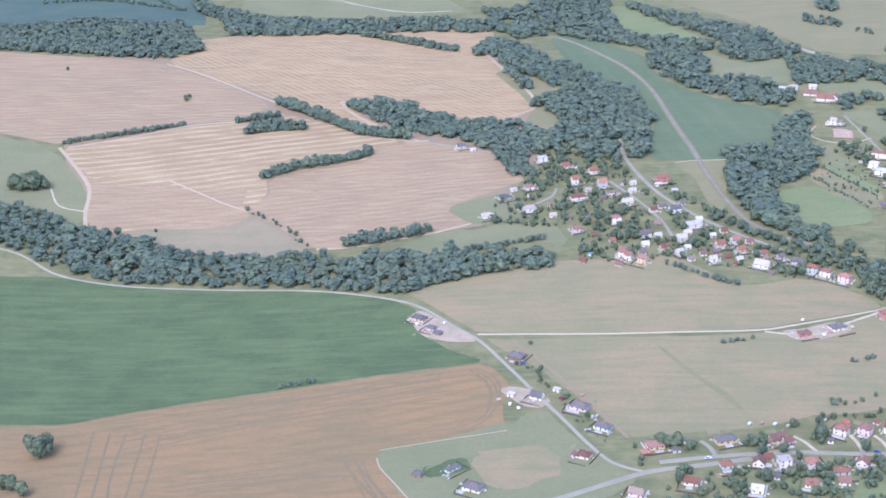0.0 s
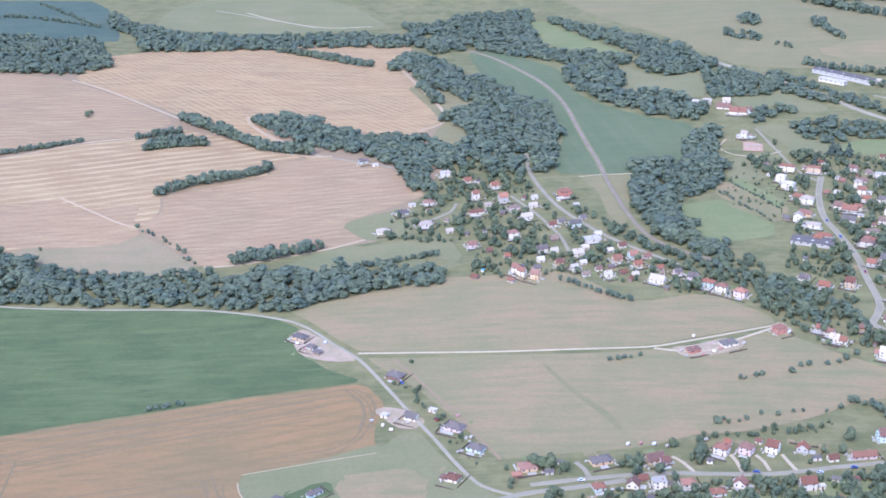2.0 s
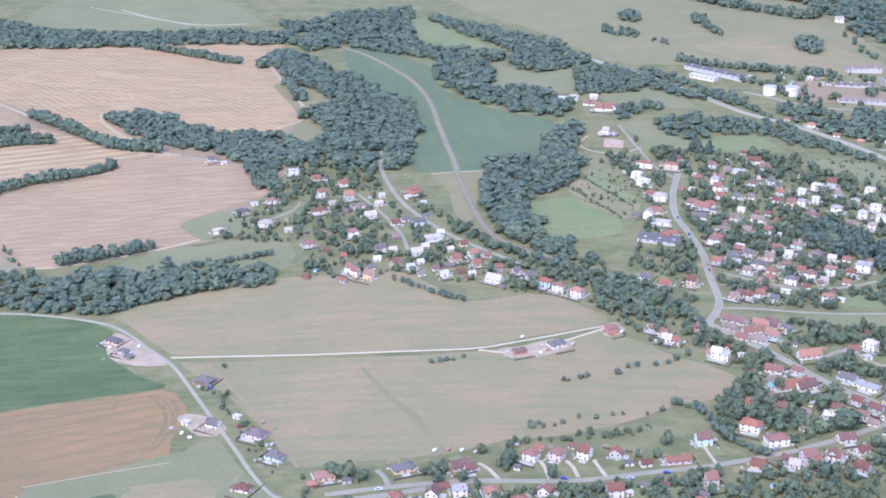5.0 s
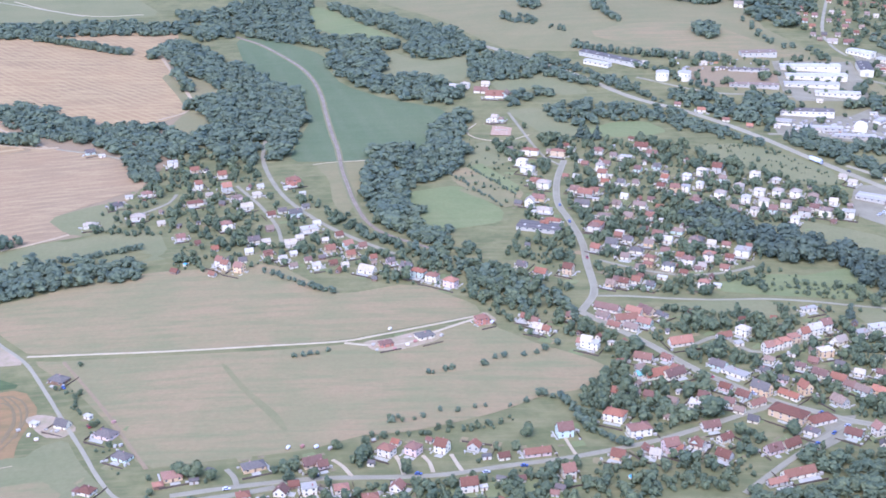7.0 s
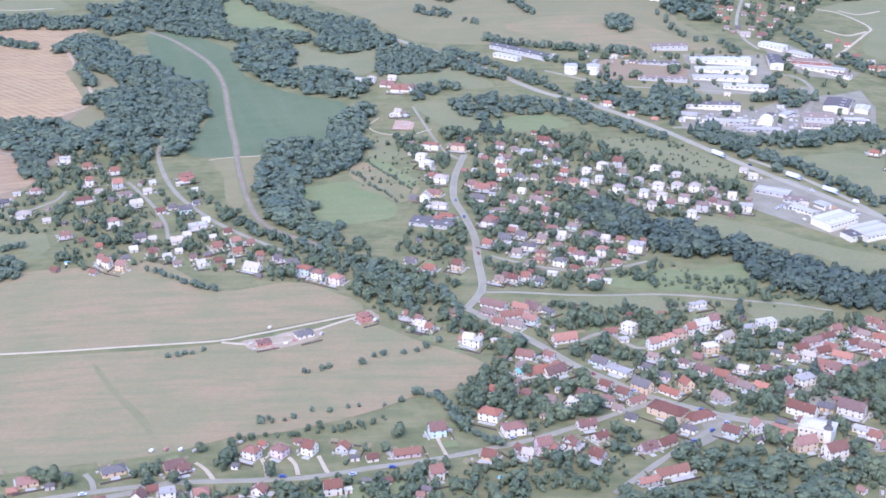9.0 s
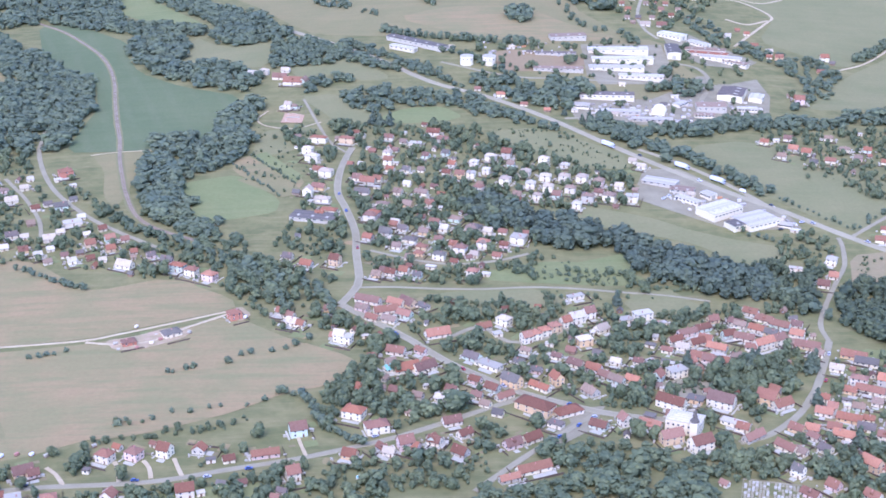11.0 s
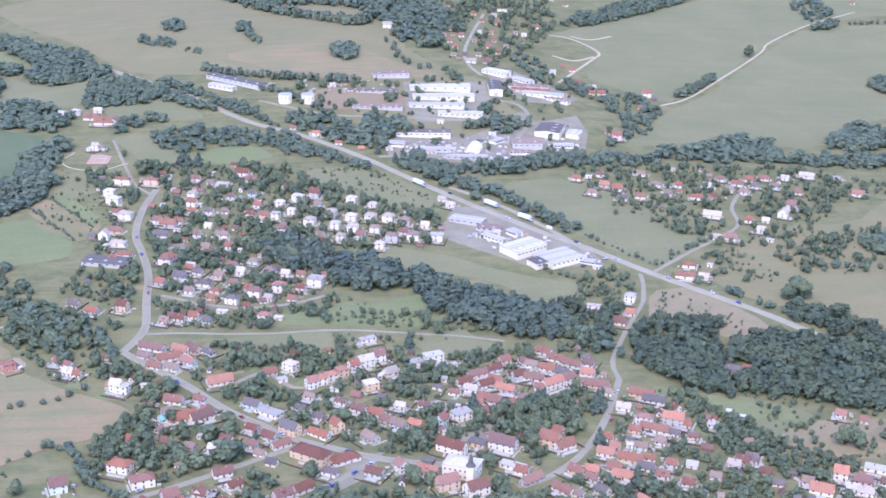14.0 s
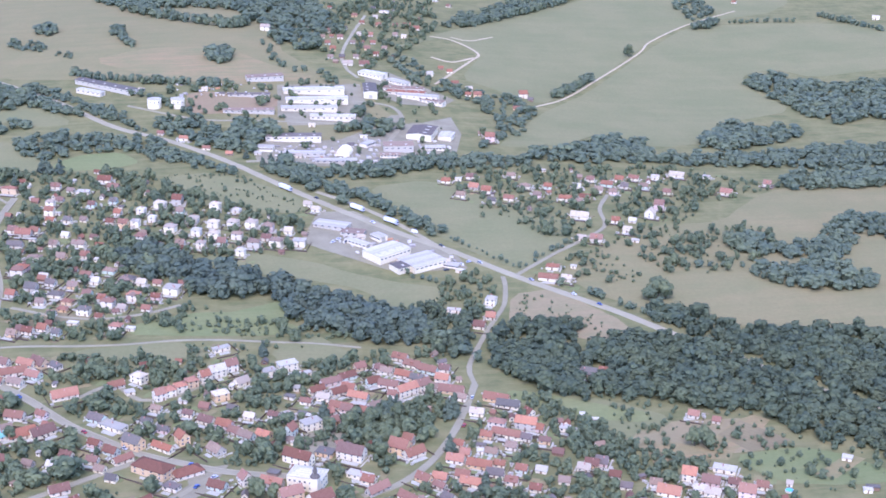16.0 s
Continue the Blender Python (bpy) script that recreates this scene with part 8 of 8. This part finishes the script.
wood([(310, 1247), (341, 1227), (382, 1185), (415, 1125), (437, 1085), (425, 1076), (406, 1107), (373, 1145), (335, 1195), (305, 1221)], "row of dense trees along the main road", 5, 6, 9, "broad")
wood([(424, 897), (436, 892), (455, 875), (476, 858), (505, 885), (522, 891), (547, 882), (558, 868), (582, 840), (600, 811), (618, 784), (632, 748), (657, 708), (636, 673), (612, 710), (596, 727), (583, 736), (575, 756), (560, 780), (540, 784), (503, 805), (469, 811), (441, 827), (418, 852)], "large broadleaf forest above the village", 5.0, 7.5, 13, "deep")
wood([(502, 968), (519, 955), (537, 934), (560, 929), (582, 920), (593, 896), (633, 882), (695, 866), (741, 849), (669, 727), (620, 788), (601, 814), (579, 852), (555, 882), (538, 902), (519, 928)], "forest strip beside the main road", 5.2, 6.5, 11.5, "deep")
wood([(885, 1556), (910, 1580), (941, 1574), (971, 1534), (1047, 1521), (1124, 1494), (1035, 1343), (961, 1407), (926, 1376), (902, 1431), (901, 1458), (893, 1514)], "dense wood on the far slope", 5.4, 6.5, 11, "broad")
wood([(556, 1298), (597, 1299), (645, 1342), (684, 1338), (686, 1295), (676, 1268), (614, 1264), (550, 1267)], "dense wooded gully", 5.4, 6.5, 11, "broad")
wood([(744, 1324), (767, 1359), (807, 1405), (868, 1385), (868, 1359), (808, 1321), (774, 1311)], "wooded knoll above the gully", 5.4, 6.5, 11, "broad")
wood([(680, 1278), (736, 1290), (828, 1300), (879, 1307), (997, 1279), (960, 1216), (825, 1245), (750, 1256), (685, 1261)], "belt of trees along the gully", 5.4, 6, 10, "broad")
wood([(760, 1188), (781, 1212), (821, 1226), (887, 1222), (953, 1204), (924, 1156), (825, 1177), (770, 1176)], "wood edge beside the meadow", 5.4, 6.5, 11, "broad")
wood([(653, 1055), (680, 1058), (698, 1023), (727, 1039), (754, 1070), (785, 1100), (811, 1083), (845, 1076), (815, 1023), (786, 1036), (767, 1053), (736, 1005), (709, 997), (689, 1012), (654, 1029)], "scattered wood among meadows", 5.2, 6, 11, "broad")
wood([(645, 982), (659, 996), (682, 988), (718, 994), (732, 968), (727, 940), (701, 934), (667, 955), (646, 969)], "tongue of trees in the dry meadow", 5.2, 6, 11, "broad")
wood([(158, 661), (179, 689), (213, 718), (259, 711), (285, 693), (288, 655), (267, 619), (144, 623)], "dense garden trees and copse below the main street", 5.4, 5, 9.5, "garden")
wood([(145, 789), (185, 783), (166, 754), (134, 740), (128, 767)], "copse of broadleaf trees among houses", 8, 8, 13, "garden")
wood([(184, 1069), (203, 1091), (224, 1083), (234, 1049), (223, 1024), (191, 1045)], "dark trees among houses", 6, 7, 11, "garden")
wood([(281, 1308), (300, 1337), (322, 1343), (326, 1315), (310, 1289), (284, 1285)], "dark clump of trees beside the works", 8, 9, 14, "broad")
wood([(247, 1327), (285, 1290), (308, 1232), (289, 1233), (258, 1279)], "trees along the works road", 8, 7, 11, "broad")
wood([(-35, 1045), (-18, 1052), (6, 1046), (5, 1013), (-17, 1016), (-34, 1030)], "river trees behind the railway", 5.4, 6, 10, "broad")
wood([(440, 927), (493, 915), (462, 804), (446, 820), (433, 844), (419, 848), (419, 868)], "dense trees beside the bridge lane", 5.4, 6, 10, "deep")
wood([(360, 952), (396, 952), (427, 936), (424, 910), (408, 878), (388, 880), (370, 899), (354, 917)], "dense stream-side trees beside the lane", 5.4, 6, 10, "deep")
wood([(99, 1772), (102, 1815), (115, 1817), (122, 1769), (114, 1745)], "round clump of trees on the far pasture", 4.5, 9, 11, "broad")
wood([(286, 1590), (294, 1635), (310, 1640), (314, 1604), (299, 1571)], "clump of trees on the far pasture", 5, 9, 12, "broad")
wood([(184, 1739), (189, 1781), (195, 1757), (203, 1695), (216, 1651), (212, 1636), (203, 1660)], "line of trees on the far pasture", 5, 6, 9, "broad")
wood([(152, 2100), (164, 1993), (214, 1902), (243, 1826), (249, 1903), (285, 1911), (340, 1880), (359, 1775), (362, 1677), (395, 1638), (417, 1654), (450, 1841), (450, 2031), (501, 2188), (305, 2263), (179, 2227)], "dense dark wood along the hilltop", 9, 9, 13, "broad")
wood([(66, 1712), (73, 1740), (84, 1726), (95, 1734), (113, 1701), (112, 1666), (98, 1671), (85, 1694)], "scrub on the far pasture", 5, 4, 7, "broad")
wood([(122, 1651), (126, 1669), (138, 1659), (150, 1631), (145, 1619), (133, 1636)], "low scrub on the far pasture", 4.5, 2.5, 4.5, "broad")
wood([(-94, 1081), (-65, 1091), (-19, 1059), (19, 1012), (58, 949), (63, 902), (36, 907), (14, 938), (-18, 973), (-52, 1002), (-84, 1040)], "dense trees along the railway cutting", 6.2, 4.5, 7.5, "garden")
wood([(479, 1619), (507, 1630), (524, 1559), (543, 1503), (588, 1488), (615, 1463), (588, 1379), (550, 1326), (509, 1295), (554, 1382), (548, 1449), (520, 1483), (497, 1520)], "trees and gardens beside the works", 6.5, 5, 8, "broad")
wood([(575, 1791), (601, 1841), (704, 1948), (816, 2050), (878, 2110), (900, 2100), (814, 1990), (694, 1881), (613, 1800)], "dense far tree strip between meadows", 7.5, 7, 10, "broad")
wood([(947, 1944), (993, 1976), (992, 1903), (964, 1815), (932, 1813), (931, 1860)], "clump of far trees on the ridge", 7, 6, 9, "broad")
wood([(289, 1344), (307, 1361), (332, 1361), (330, 1330), (302, 1318)], "dark clump of trees between works and road", 5, 7, 12, "broad")
wood([(415, 1348), (443, 1358), (440, 1336), (415, 1330)], "clump of trees in the works yard", 5, 7, 12, "broad")
wood([(318, 1252), (338, 1264), (336, 1243), (318, 1240)], "dark trees at the works gate", 5, 7, 12, "broad")
wood([(411, 1404), (426, 1410), (424, 1395), (410, 1390)], "clump of trees beside a works hall", 5, 7, 12, "broad")
wood([(24, 1541), (73, 1551), (131, 1485), (195, 1405), (193, 1387), (145, 1413), (101, 1449), (72, 1438), (29, 1449)], "dense trees hiding the bend of the main road", 5.6, 6, 10, "broad")
wood([(222, 1386), (255, 1378), (297, 1326), (294, 1284), (266, 1299), (224, 1353)], "dark trees between the main road and the works", 5.4, 5, 8.5, "broad")
wood([(436, 1266), (554, 1269), (546, 1244), (433, 1235)], "belt of trees behind the roadside meadow", 5.4, 5, 8.5, "broad")
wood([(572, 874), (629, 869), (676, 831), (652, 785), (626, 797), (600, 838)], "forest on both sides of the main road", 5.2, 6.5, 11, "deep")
